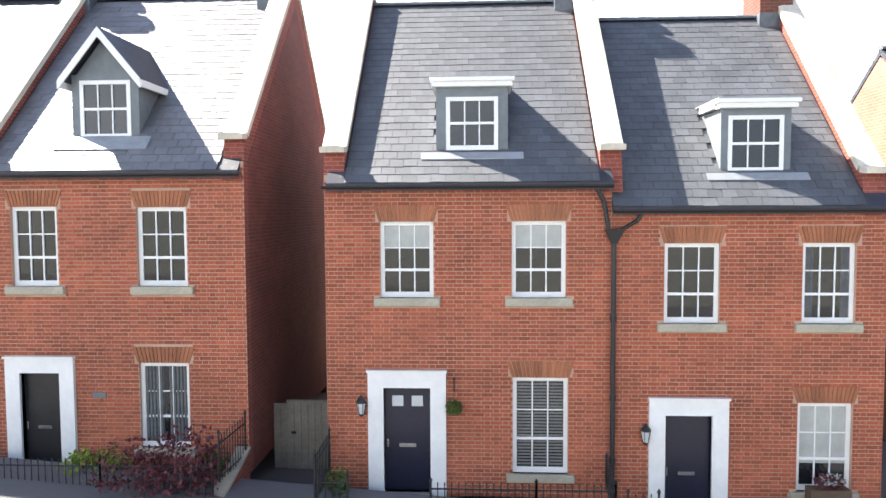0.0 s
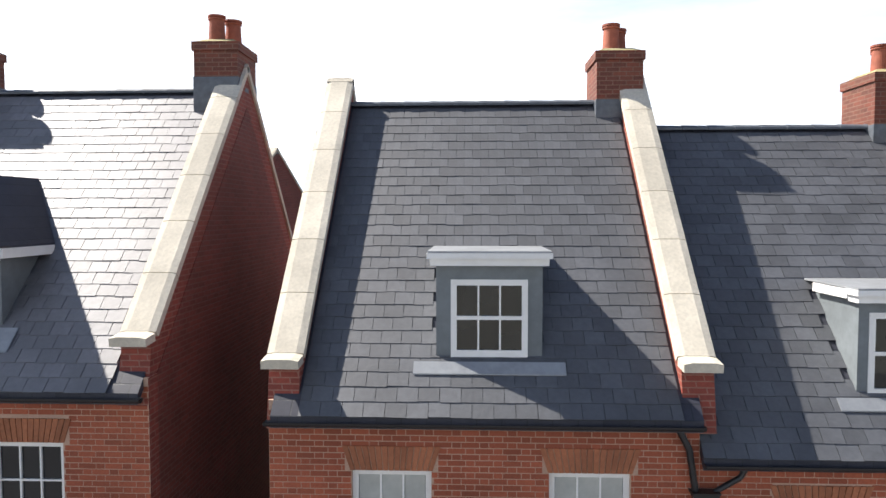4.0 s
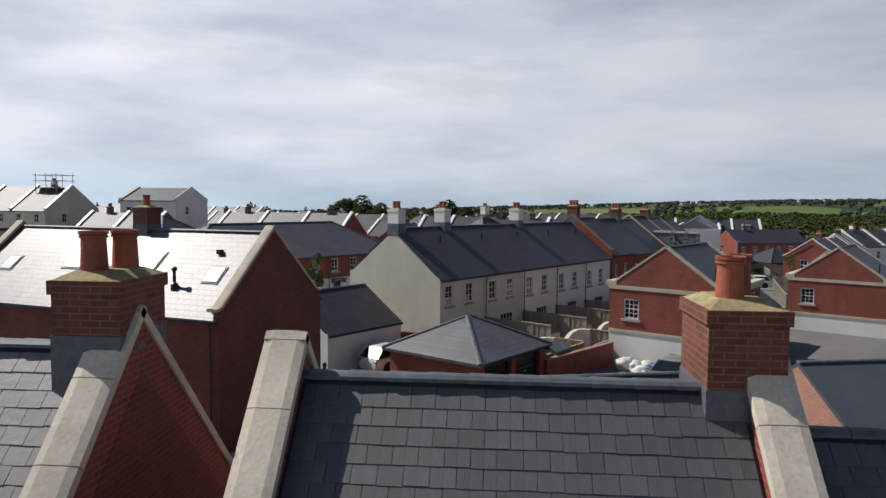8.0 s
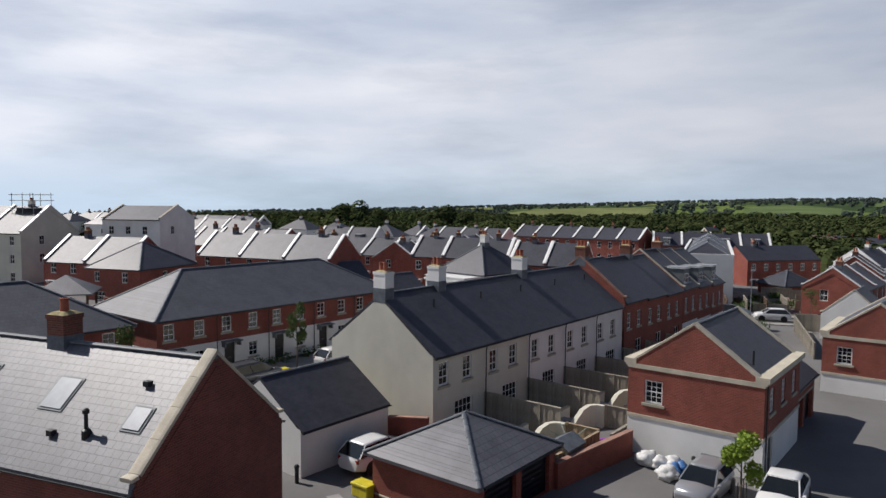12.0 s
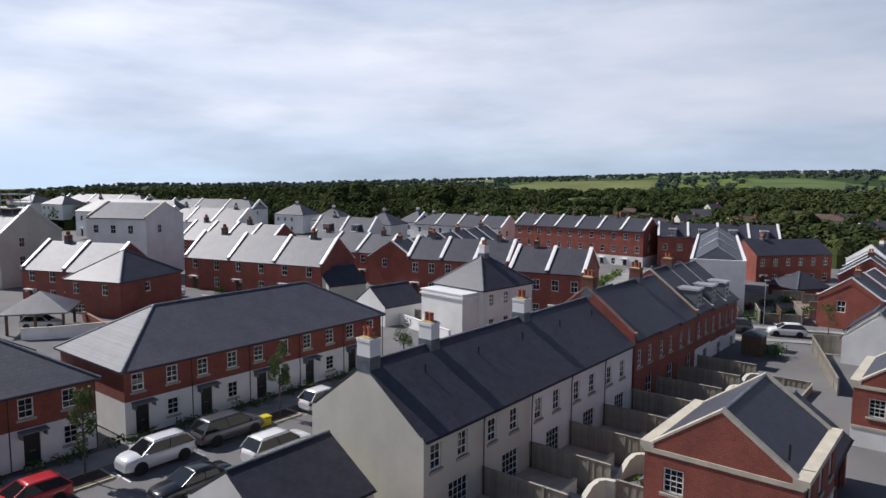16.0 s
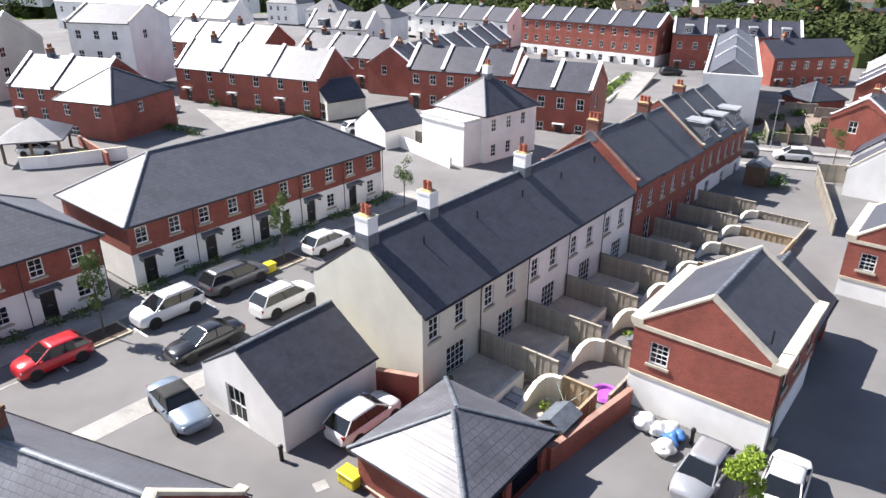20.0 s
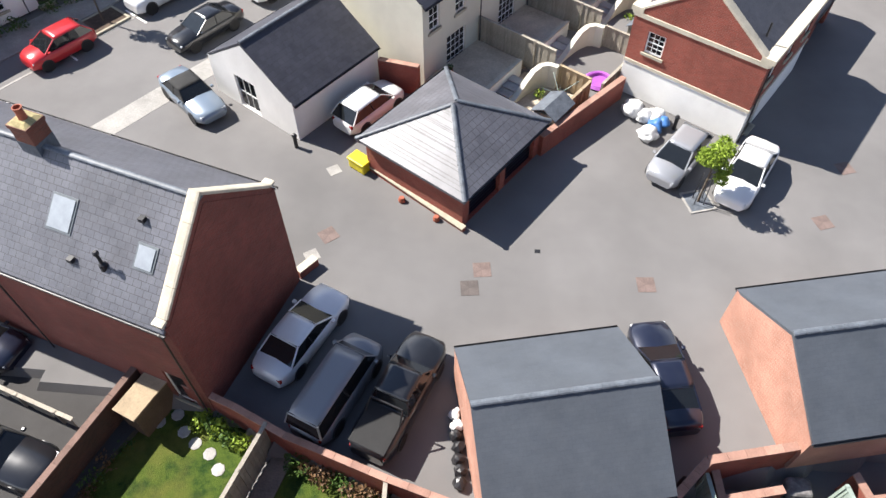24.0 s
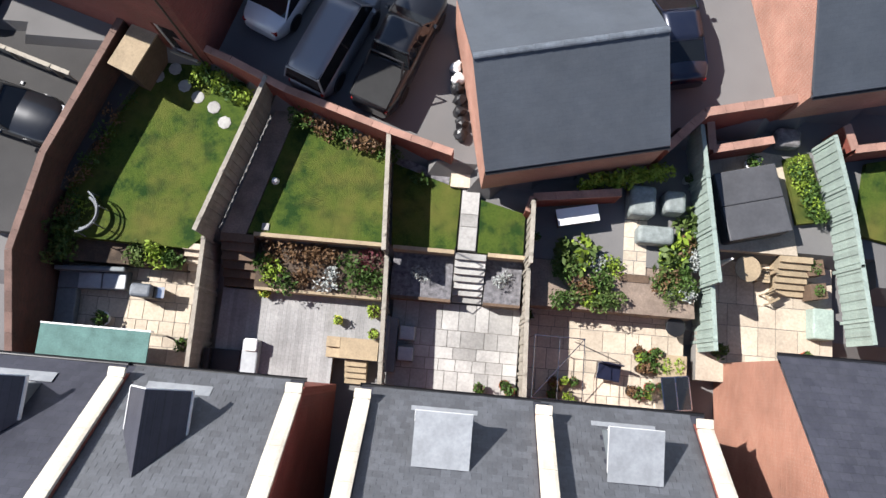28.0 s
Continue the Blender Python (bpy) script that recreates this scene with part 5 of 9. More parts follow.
def wall_run(name, pts, z0, tops, thick, mat, label, cope=None, cope_w=0.3, category="wall"):
    """A wall through plan points, with a height at each, and coping stones of its own."""
    ob = thing(name, 0, 0, 0, 0, label, category)
    for (a, b), (ta, tb) in zip(zip(pts, pts[1:]), zip(tops, tops[1:])):
        a, b = Vector((*a, 0)), Vector((*b, 0))
        d = (b - a).normalized()
        nn = Vector((-d.y, d.x, 0)) * thick / 2
        bm = bmesh.new()
        m = Matrix(((d.x, -d.y, 0, a.x), (d.y, d.x, 0, a.y), (0, 0, 1, 0), (0, 0, 0, 1)))
        ln = (b - a).length
        prof = [(0, z0), (ln, z0), (ln, tb), (0, ta)]
        f = [bm.verts.new((s, -thick / 2, z)) for s, z in prof]
        g = [bm.verts.new((s, thick / 2, z)) for s, z in prof]
        bm.faces.new(f), bm.faces.new(g[::-1])
        for i in range(4):
            bm.faces.new((f[i], g[i], g[(i + 1) % 4], f[(i + 1) % 4]))
        bmesh.ops.recalc_face_normals(bm, faces=bm.faces)
        w = part("wall", bm, mat, ob)
        w.matrix_basis = m
        if cope:
            n = max(1, round(ln / 0.7))
            for i in range(n):
                sa, sb = ln * i / n + 0.005, ln * (i + 1) / n - 0.005
                za, zb = ta + (tb - ta) * sa / ln, ta + (tb - ta) * sb / ln
                bm = bmesh.new()
                lo = [bm.verts.new(c) for c in ((sa, -cope_w / 2, za + 0.003), (sb, -cope_w / 2, zb + 0.003), (sb, cope_w / 2, zb + 0.003), (sa, cope_w / 2, za + 0.003))]
                hi = [bm.verts.new(v.co + Vector((0, 0, 0.06))) for v in lo]
                bm.faces.new(hi), bm.faces.new(lo[::-1])
                for k in range(4):
                    bm.faces.new((lo[k], lo[(k + 1) % 4], hi[(k + 1) % 4], hi[k]))
                part("coping_stone", bm, cope, ob).matrix_basis = m
    return ob


BOARDS = {}


def fence(pts, z0, top, mat, label, board=0.15, cap=True, post_mat=None, name="garden_fence"):
    """An upright boarded fence: posts, rails, each board and a cap rail."""
    ob = thing(name, 0, 0, 0, 0, label, "fence")
    for a, b in zip(pts, pts[1:]):
        a, b = Vector((*a, 0)), Vector((*b, 0))
        d, ln = (b - a).normalized(), (b - a).length
        m = Matrix(((d.x, -d.y, 0, a.x), (d.y, d.x, 0, a.y), (0, 0, 1, 0), (0, 0, 0, 1)))
        key = (round(top - z0, 2), board, mat.name)
        if key not in BOARDS:
            me = bpy.data.meshes.new("board")
            bm = boxes((-0.012, board + 0.012, -0.012, 0.012, 0, top - z0))
            bm.to_mesh(me)
            bm.free()
            me.materials.append(mat)
            BOARDS[key] = me
        n = int(ln / board)
        for i in range(n):
            o = part("board", BOARDS[key], None, ob)
            o.matrix_basis = m @ Matrix.Translation((i * ln / n, 0.03 * (i % 2), z0 + 0.02 * RNG.random()))
        for s in np.arange(0, ln + 0.1, 1.8):
            part("post", boxes((-0.05, 0.05, -0.06, 0.06, z0 - 0.1, top + 0.06)), post_mat or mat, ob).matrix_basis = m @ Matrix.Translation((min(s, ln), 0.0, 0))
        if cap:
            part("cap_rail", boxes((0, ln, -0.06, 0.09, top, top + 0.035)), post_mat or mat, ob).matrix_basis = m
    return ob


def slabs(name, x0, x1, y0, y1, z, size, mat, label, ang=0.0, at=(0, 0), joint=0.012, thick=0.05, base=None, seed=3, kind="structure"):
    """Paving in uneven rows of slabs, each a piece of its own on a bed."""
    ob = thing(name, at[0], at[1], 0, ang, label, "paving", kind=kind)
    part("bed", boxes((x0, x1, y0, y1, z - 0.5, z - 0.02)), base or joint_mat, ob)
    r = np.random.default_rng(seed)
    y = y0
    while y < y1 - 0.05:
        h = min(size * r.choice([0.7, 1.0, 1.3]), y1 - y)
        if y1 - y - h < size * 0.4:
            h = y1 - y
        x = x0
        while x < x1 - 0.05:
            w = min(size * r.choice([0.8, 1.0, 1.4]), x1 - x)
            if x1 - x - w < size * 0.4:
                w = x1 - x
            part("paving_slab", boxes((x + joint, x + w - joint, y + joint, y + h - joint, z - thick, z + 0.004 * r.random())), mat, ob)
            x += w
        y += h
    return ob


def flat(name, pts, z, mat, label, thick=0.3, category="", kind="structure"):
    ob = part(name, prism(bmesh.new(), pts, z - thick, z), mat)
    return tagged(ob, label, category or name.replace("_", " "), kind=kind)


def steps(name, x0, x1, y0, y1, za, zb, n, mat, label, ang=0.0, at=(0, 0)):
    """A flight from za at y0 up to zb at y1; each tread a piece of its own."""
    ob = thing(name, at[0], at[1], 0, ang, label, "steps")
    for i in range(n):
        part("step", boxes((x0, x1, y0 + (y1 - y0) * i / n + 0.005, y1, za + (zb - za) * i / n - 0.4 * (i == 0), za + (zb - za) * (i + 1) / n)), mat, ob)
    return ob


# ---- cars ----
KINDS = {  # length, width, height, belt, bonnet end, screen foot, roof front, roof rear, back foot, deck height
    "hatch": (3.98, 1.7, 1.49, 0.97, 0.76, 0.28, 0.07, -0.34, -0.475, 0.95),
    "saloon": (4.6, 1.74, 1.43, 0.94, 0.74, 0.23, 0.04, -0.2, -0.37, 0.98),
    "suv": (4.45, 1.78, 1.65, 1.07, 0.87, 0.285, 0.1, -0.36, -0.47, 1.05),
    "mpv": (4.7, 1.78, 1.66, 1.04, 0.8, 0.33, 0.13, -0.38, -0.48, 1.0),
    "van": (4.4, 1.68, 1.78, 1.1, 0.92, 0.35, 0.24, -0.455, -0.49, 1.08),
    "pickup": (5.15, 1.74, 1.76, 1.14, 0.98, 0.23, 0.11, -0.11, -0.16, 1.1),
    "cabrio": (4.5, 1.78, 1.36, 0.9, 0.72, 0.17, 0.04, -0.2, -0.33, 0.93)}
WHEEL = {}


def car(x, y, z, ang, kind, mat, label, roof_mat=None, name="car", group="parked cars"):
    ob = thing(name, x, y, z, ang, label, "car", group)
    L, W, H, belt, nose, sf, rf, rr, bf, deck = KINDS[kind]
    bm = bmesh.new()
    rows = []
    for i in range(25):
        s = -0.5 * math.cos(math.pi * i / 24)
        e = max(0.0, abs(s) - 0.36) / 0.14
        w = W / 2 * (1 - 0.05 * (2 * s) ** 4) * (1 - 0.24 * e ** 2.2)
        if s > sf:
            t = belt - 0.02 + (nose - belt) * ((s - sf) / (0.5 - sf)) ** 2.0 * 0.9
        elif s < bf + 0.04:
            t = deck - 0.1 * max(0.0, (-s - 0.44) / 0.06) ** 2
        else:
            t = belt
        lift = 0.2 + 0.1 * e
        t -= 0.16 * max(0.0, (abs(s) - 0.47) / 0.03) ** 2 if abs(s) > 0.47 else 0.0
        rows.append([bm.verts.new((s * L, yy, zz)) for yy, zz in ((-w * 0.82, lift), (-w, lift + 0.13), (-w, 0.62), (-w * 0.97, t - 0.12), (-w * 0.86, t), (0, t + 0.03), (w * 0.86, t), (w * 0.97, t - 0.12), (w, 0.62), (w, lift + 0.13), (w * 0.82, lift))])
    for a, b in zip(rows, rows[1:]):
        for k in range(10):
            bm.faces.new((a[k], b[k], b[k + 1], a[k + 1]))
        bm.faces.new((a[10], b[10], b[0], a[0]))
    bm.faces.new(rows[0]), bm.faces.new(rows[-1][::-1])
    bmesh.ops.recalc_face_normals(bm, faces=bm.faces)
    for f in bm.faces:
        f.smooth = len(f.verts) == 4
    body = part("body", bm, mat, ob)
    wb, wt = W / 2 * 0.9, W / 2 * 0.72
    zb, zt = belt - 0.03, H - 0.05
    lo = [(sf * L, -wb), (sf * L, wb), (bf * L, wb), (bf * L, -wb)]
    hi = [(rf * L, -wt), (rf * L, wt), (rr * L, wt), (rr * L, -wt)]
    if kind == "pickup":
        part("load_cover", soft_box(-0.485 * L, (bf - 0.01) * L, -W * 0.41, W * 0.41, deck - 0.02, deck + 0.07, 0.03, 1), tyre_mat, ob, "flat black load bed cover")
        bm = bmesh.new()
        for yy in (-wt, wt):
            tube(bm, ((bf - 0.02) * L, yy, H - 0.1), ((bf - 0.1) * L, yy * 1.1, deck), 0.035, n=6)
        tube(bm, ((bf - 0.02) * L, -wt, H - 0.1), ((bf - 0.02) * L, wt, H - 0.1), 0.035, n=6)
        part("roll_bar", bm, black_paint, ob, "black tubular sports bar")
    part("cabin", prism_between(lo, hi, zb - 0.02, zt - 0.03, 0.96), tyre_mat, ob, "dark cabin interior")
    for i, nm in enumerate(("windscreen", "side_window", "rear_window", "side_window")):
        j = (i + 1) % 4
        q = [Vector((*lo[i], zb)), Vector((*lo[j], zb)), Vector((*hi[j], zt)), Vector((*hi[i], zt))]
        nn = (q[1] - q[0]).cross(q[3] - q[0]).normalized() * 0.012
        if nn.dot(q[0] + q[1] - Vector((0, 0, 1))) < 0:
            nn = -nn
        bm = bmesh.new()
        f, g = [bm.verts.new(v + nn) for v in q], [bm.verts.new(v - nn) for v in q]
        bm.faces.new(f), bm.faces.new(g[::-1])
        for k in range(4):
            bm.faces.new((f[k], g[k], g[(k + 1) % 4], f[(k + 1) % 4]))
        bmesh.ops.recalc_face_normals(bm, faces=bm.faces)
        part(nm, bm, car_glass, ob)
    bm = bmesh.new()
    nx, ny = 6, 5
    grid = []
    for i in range(nx + 1):
        s = i / nx
        xx = (rf + 0.012) * L + ((rr - 0.012) - (rf + 0.012)) * L * s
        grid.append([bm.verts.new((xx, wt * 1.04 * (2 * j / ny - 1), zt + 0.085 * (1 - (2 * j / ny - 1) ** 2 * 0.6) * (1 - (2 * s - 1) ** 4 * 0.8) - 0.02)) for j in range(ny + 1)])
    for i in range(nx):
        for j in range(ny):
            bm.faces.new((grid[i][j], grid[i][j + 1], grid[i + 1][j + 1], grid[i + 1][j]))
    ex = bmesh.ops.extrude_face_region(bm, geom=bm.faces[:])
    for v in [g for g in ex["geom"] if isinstance(g, bmesh.types.BMVert)]:
        v.co.z -= 0.04
    bmesh.ops.recalc_face_normals(bm, faces=bm.faces)
    for f in bm.faces:
        f.smooth = True
    part("roof", bm, roof_mat or mat, ob, "soft dark folding roof" if kind == "cabrio" else "")
    pm = roof_mat if kind == "cabrio" and roof_mat else mat
    for (p, q), (u, v) in zip(lo, hi):
        part("pillar", tube(bmesh.new(), (p, q, zb), (u, v, zt), 0.04, 0.035, 6), pm, ob)
    for yy, yt in ((-wb, -wt), (wb, wt)):
        mid = (sf + bf) / 2 * L
        part("pillar", tube(bmesh.new(), (mid, yy, zb), ((rf + rr) / 2 * L, yt, zt), 0.035, n=6), tyre_mat, ob)
    r = 0.32 if H < 1.55 else 0.36
    if r not in WHEEL:
        t = lathe(bmesh.new(), [(r * 0.62, -0.1), (r * 0.95, -0.1), (r, -0.06), (r, 0.06), (r * 0.95, 0.1), (r * 0.62, 0.1)], 18)
        q = lathe(bmesh.new(), [(r * 0.62, -0.085), (r * 0.66, 0.07), (r * 0.5, 0.088), (r * 0.14, 0.075), (r * 0.1, 0.09)], 10)
        ms = []
        for nm, g, mm in (("tyre", t, tyre_mat), ("rim", q, rim_mat)):
            g.transform(Matrix.Rotation(radians(-90), 4, "X"))
            me = bpy.data.meshes.new(nm)
            g.to_mesh(me)
            g.free()
            me.materials.append(mm)
            ms.append(me)
        WHEEL[r] = ms
    for sx in (-0.29, 0.31):
        for sy in (-1, 1):
            part("wheel_arch", lathe(bmesh.new(), [(r * 1.16, -0.03), (r * 1.16, 0.03)], 16), black_paint, ob).matrix_basis = pose(sx * L, sy * (W / 2 - 0.022), r + 0.02, -90, 0, 0)
            w = part("wheel", WHEEL[r][0], None, ob)
            w.matrix_basis = pose(sx * L, sy * (W / 2 - 0.09), r, 0, 0, 0 if sy > 0 else 180)
            part("rim", WHEEL[r][1], None, w, "silver alloy rim")
    for sy in (-1, 1):
        part("headlight", soft_box(L * 0.435, L * 0.482, *sorted((sy * W * 0.27, sy * W * 0.4)), 0.6, 0.73, 0.02, 1), lamp_clear, ob, "clear headlight")
        part("tail_light", soft_box(-L * 0.492, -L * 0.45, *sorted((sy * W * 0.29, sy * W * 0.4)), 0.66, 0.86, 0.02, 1), lamp_red, ob, "red tail light")
        part("mirror", soft_box(sf * L - 0.3, sf * L - 0.14, *sorted((sy * (W / 2 - 0.02), sy * (W / 2 + 0.14))), belt - 0.02, belt + 0.1, 0.03, 1), mat, ob)
        part("number_plate", boxes((sy * L * 0.487 - 0.02, sy * L * 0.487 + 0.02, -0.26, 0.26, 0.42, 0.53)), plate_mat, ob, "plain pale number plate")
    part("grille", soft_box(L * 0.465, L * 0.492, -W * 0.2, W * 0.2, 0.5, 0.64, 0.015, 1), black_paint, ob, "black radiator grille")
    if kind in ("suv", "mpv"):
        bm = bmesh.new()
        for sy in (-1, 1):
            tube(bm, (rf * L, sy * wt * 0.92, zt + 0.07), (rr * L * 0.95, sy * wt * 0.92, zt + 0.07), 0.022, n=6)
        part("roof_rails", bm, black_paint, ob, "pair of dark roof rails")
    return ob


silver = paint("silver paint", (0.74, 0.75, 0.76), 0.1)
pewter = paint("pewter grey paint", (0.34, 0.35, 0.37), 0.35)
# van grey lightened to stand in for sky reflected by its roof
sky_grey_car = paint("sky-paled grey car paint", (0.2, 0.21, 0.23), 0.2, 0.45)
white_car = paint("white car paint", (0.75, 0.75, 0.74), 0.0)
black_car = paint("black car paint", (0.012, 0.013, 0.016), 0.2)
grey_car = paint("dark grey car paint", (0.11, 0.115, 0.125), 0.4)
navy_car = paint("navy car paint", (0.012, 0.016, 0.035), 0.3)
red_car = paint("red car paint", (0.5, 0.02, 0.025), 0.1)
blue_car = paint("steel blue car paint", (0.2, 0.25, 0.31), 0.25)
Z0 = 2.385
car(-23.3, 39.2, Z0, 236, "hatch", red_car, "bright red hatchback parked at the kerb")
car(-19.5, 45.1, Z0, 236, "suv", silver, "silver sport utility car parked by a street tree")
car(-15.7, 41.7, Z0, 236, "saloon", black_car, "black saloon parked across the street")
car(-16.9, 49.5, Z0, 56, "mpv", grey_car, "dark grey people carrier parked by the terrace")
car(-12.7, 46.9, Z0, 56, "suv", white_car, "white estate car with black roof rails")
car(-12.2, 56.1, Z0, 56, "hatch", white_car, "white hatchback parked by the terrace")
car(-14.6, 35.8, Z0, -42, "cabrio", blue_car, "steel blue convertible with its dark roof up", tyre_mat)
car(-5.3, 35.7, Z0, 56, "hatch", white_car, "white hatchback beside the rendered garage")
car(10.0, 33.4, Z0, 236, "hatch", pewter, "silver-grey hatchback beside a small court tree")
car(13.05, 32.6, Z0, 240, "saloon", white_car, "white saloon parked beside the tree pit")
car(-5.8, 22.2, Z0, 66, "saloon", silver, "silver saloon parked by the brick gable")
car(-3.98, 20.0, Z0, 68, "van", sky_grey_car, "dark grey van paled as by sky on its roof")
car(-1.65, 19.9, Z0, 70, "pickup", black_car, "black pickup with a covered load bed")
car(8.05, 21.6, Z0, 101, "saloon", navy_car, "navy car parked beside the brick garage")
car(-15.6, 16.6, 2.0, -14, "cabrio", black_car, "black roadster in the fenced parking yard", tyre_mat)
car(-18.6, 20.9, 2.0, -14, "hatch", navy_car, "dark hatchback in the fenced parking yard")
car(-45.0, 98.5, land(-45, 98.5) + 0.02, -20, "hatch", white_car, "white hatchback outside the brick terrace")
car(32.5, 86.0, land(32.5, 86) + 0.02, 170, "hatch", white_car, "white hatchback on the far side street")
car(26.8, 87.0, land(26.8, 87) + 0.02, 170, "suv", grey_car, "grey car on the far side street")
car(33.0, 152.0, land(33, 152) + 0.02, 10, "suv", black_car, "black car before the tall terrace")
car(-48.0, 75.5, land(-48, 75.5) + 0.02, 10, "hatch", white_car, "white car under the carport")
car(-17.5, 92.5, land(-17.5, 92.5) + 0.02, 40, "hatch", silver, "silver car by the open carport")
car(-27.5, 33.0, Z0, 56, "hatch", navy_car, "dark blue hatchback parked at the kerb")

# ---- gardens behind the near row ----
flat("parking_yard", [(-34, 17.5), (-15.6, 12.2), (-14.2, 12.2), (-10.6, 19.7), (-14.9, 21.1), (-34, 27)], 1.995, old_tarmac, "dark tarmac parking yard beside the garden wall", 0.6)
wall_run("garden_wall", [(-11.5, 20.0), (-13.35, 14.8), (-13.9, 11.4), (-13.65, 8.0)], 0.2, [3.4, 3.4, 3.3, 2.6], 0.22, brick_in_shade, "tall brick garden wall with its shade painted dark", dark_cope, 0.25)
wall_run("garden_wall", [(-9.6, 19.5), (-7.5, 18.75), (-5.45, 17.85), (-1.65, 16.65), (0.55, 16.05)], 1.2, [3.3] * 5, 0.22, brick_red, "brick garden wall between lawns and parked cars", brick_cope, 0.25)
wall_run("garden_wall", [(7.7, 16.7), (9.0, 18.1), (12.2, 18.9)], 1.2, [3.6, 3.7, 3.7], 0.24, brick_red, "brick garden wall linking two garages", brick_cope, 0.3)
wall_run("planter_wall", [(3.35, 14.4), (3.5, 14.95), (6.55, 15.38)], 1.2, [2.5, 2.5, 2.5], 0.22, brick_red, "low brick planter wall under the garage", brick_cope, 0.28)
wall_run("planter_wall", [(9.45, 18.1), (9.65, 17.2), (11.8, 17.75)], 1.2, [2.9, 2.6, 2.6], 0.22, brick_red, "low brick wall round a planting bed", brick_cope, 0.28)
wall_run("planter_wall", [(14.2, 18.4), (14.6, 17.6), (17.5, 18.2)], 1.2, [2.9, 2.7, 2.7], 0.22, brick_red, "low brick wall round a planting bed", brick_cope, 0.28)
fence([(-6.2, 18.2), (-7.85, 12.6)], 1.5, 3.35, fence_wood, "weathered grey boarded garden fence")
fence([(-7.9, 12.55), (-7.8, 7.95)], 0.2, 2.25, fence_wood, "weathered grey boarded garden fence")
fence([(-1.72, 16.6), (-1.48, 12.5)], 1.5, 3.25, fence_wood, "pale boarded garden fence between lawns")
fence([(-1.45, 12.45), (-1.25, 7.95)], 0.2, 2.2, fence_wood, "pale boarded fence beside the patio")
fence([(3.42, 14.6), (3.45, 12.5)], 1.5, 3.2, fence_wood, "pale boarded garden fence between lawns")
fence([(3.5, 12.45), (3.65, 7.95)], 0.2, 2.2, fence_wood, "pale boarded fence beside the patio")
fence([(9.05, 17.8), (9.75, 12.4)], 1.5, 3.2, green_fence, "sage green painted garden fence")
fence([(9.85, 12.35), (10.0, 10.2)], 0.2, 2.3, green_fence, "sage green painted garden fence")
fence([(13.75, 17.9), (14.35, 15.2), (14.6, 13.4), (14.95, 10.8)], 1.4, 3.0, green_fence, "sage green painted garden fence")

flat("lawn", [(-11.3, 19.6), (-13.2, 14.6), (-13.5, 12.3), (-8.6, 12.2), (-8.0, 12.8), (-6.45, 18.2), (-7.5, 18.6), (-9.6, 19.3)], 1.7, grass_mat, "patchy sunlit lawn with darker clover spots", 0.5, "lawn")
flat("lawn", [(-5.35, 17.6), (-6.55, 12.95), (-1.6, 12.95), (-1.85, 16.5)], 1.7, grass_mat, "mown green lawn edged with pale sleepers", 0.5, "lawn")
flat("lawn", [(-1.6, 16.1), (-1.35, 12.95), (0.93, 12.95), (0.95, 15.6)], 1.7, grass_mat, "small mown lawn beside a slab path", 0.5, "lawn")
flat("lawn", [(1.7, 14.9), (1.72, 12.95), (3.35, 12.95), (3.33, 14.5)], 1.7, grass_mat, "small mown lawn beside a slab path", 0.5, "lawn")
flat("lawn", [(15.6, 17.5), (15.2, 14.8), (22, 13.5), (22, 19)], 1.7, grass_mat, "bright mown lawn behind the green fence", 0.5, "lawn")
flat("lawn", [(12.6, 17.4), (13.5, 17.7), (14.15, 15.2), (13.1, 15.0)], 1.72, grass_mat, "strip of long grass along the green fence", 0.5, "lawn")
for ang, x, y in ((10, -10.69, 18.57), (40, -10.1, 18.92), (20, -9.64, 18.28), (0, -9.09, 17.88), (30, -8.44, 17.54), (12, -7.96, 16.99)):
    st = part("stepping_stone", lathe(bmesh.new(), [(0.24, 1.69), (0.25, 1.725), (0.2, 1.735)], 8, x, y), slab_mat)
    tagged(st, "round pale stepping stone set in the lawn", "paving", "stepping stones")
flat("side_path", [(-7.5, 12.9), (-6.6, 12.9), (-5.4, 17.5), (-6.05, 18.0)], 1.69, earth, "bare brown earth path beside the fence", 0.5)
# rough planting along the shady foot of the tall wall
for i in range(9):
    bush(-11.75 - 0.2 * i, 17.4 - 0.6 * i, 1.69, 0.5, 0.5, 0.35 + 0.25 * (i % 3), leaf_rust if i % 2 else leaf_green, "straggling plants at the foot of the tall wall", 110, 800 + i, 0.06)
# garden with the grey deck
deck = thing("decking", 0, 0, 0, 0, "grey weathered timber deck behind the house", "decking")
for i in range(42):
    x = -7.55 + i * 0.145
    if x < -1.6:
        part("deck_board", boxes((x, x + 0.142, 7.9 if x < -3.25 else 8.82, 11.05, 0.36, 0.4)), deck_mat, deck)
part("joists", boxes((-7.55, -3.25, 7.9, 11.05, -0.3, 0.355), (-3.25, -1.55, 8.82, 11.05, -0.3, 0.355)), dark_wood, deck)
steps("garden_steps", -7.5, -6.3, 11.1, 12.9, 0.4, 1.68, 6, dark_wood, "brown timber garden steps beside the bed")
flat("planting_bed", [(-6.25, 11.1), (-1.6, 11.1), (-1.6, 12.88), (-6.25, 12.88)], 1.05, soil, "raised bed of dark soil and shrubs", 1.0)
tagged(part("sleeper", boxes((-6.3, -1.6, 12.86, 13.0, 1.3, 1.78)), pale_wood), "pale timber sleeper edging the lawn", "edging")
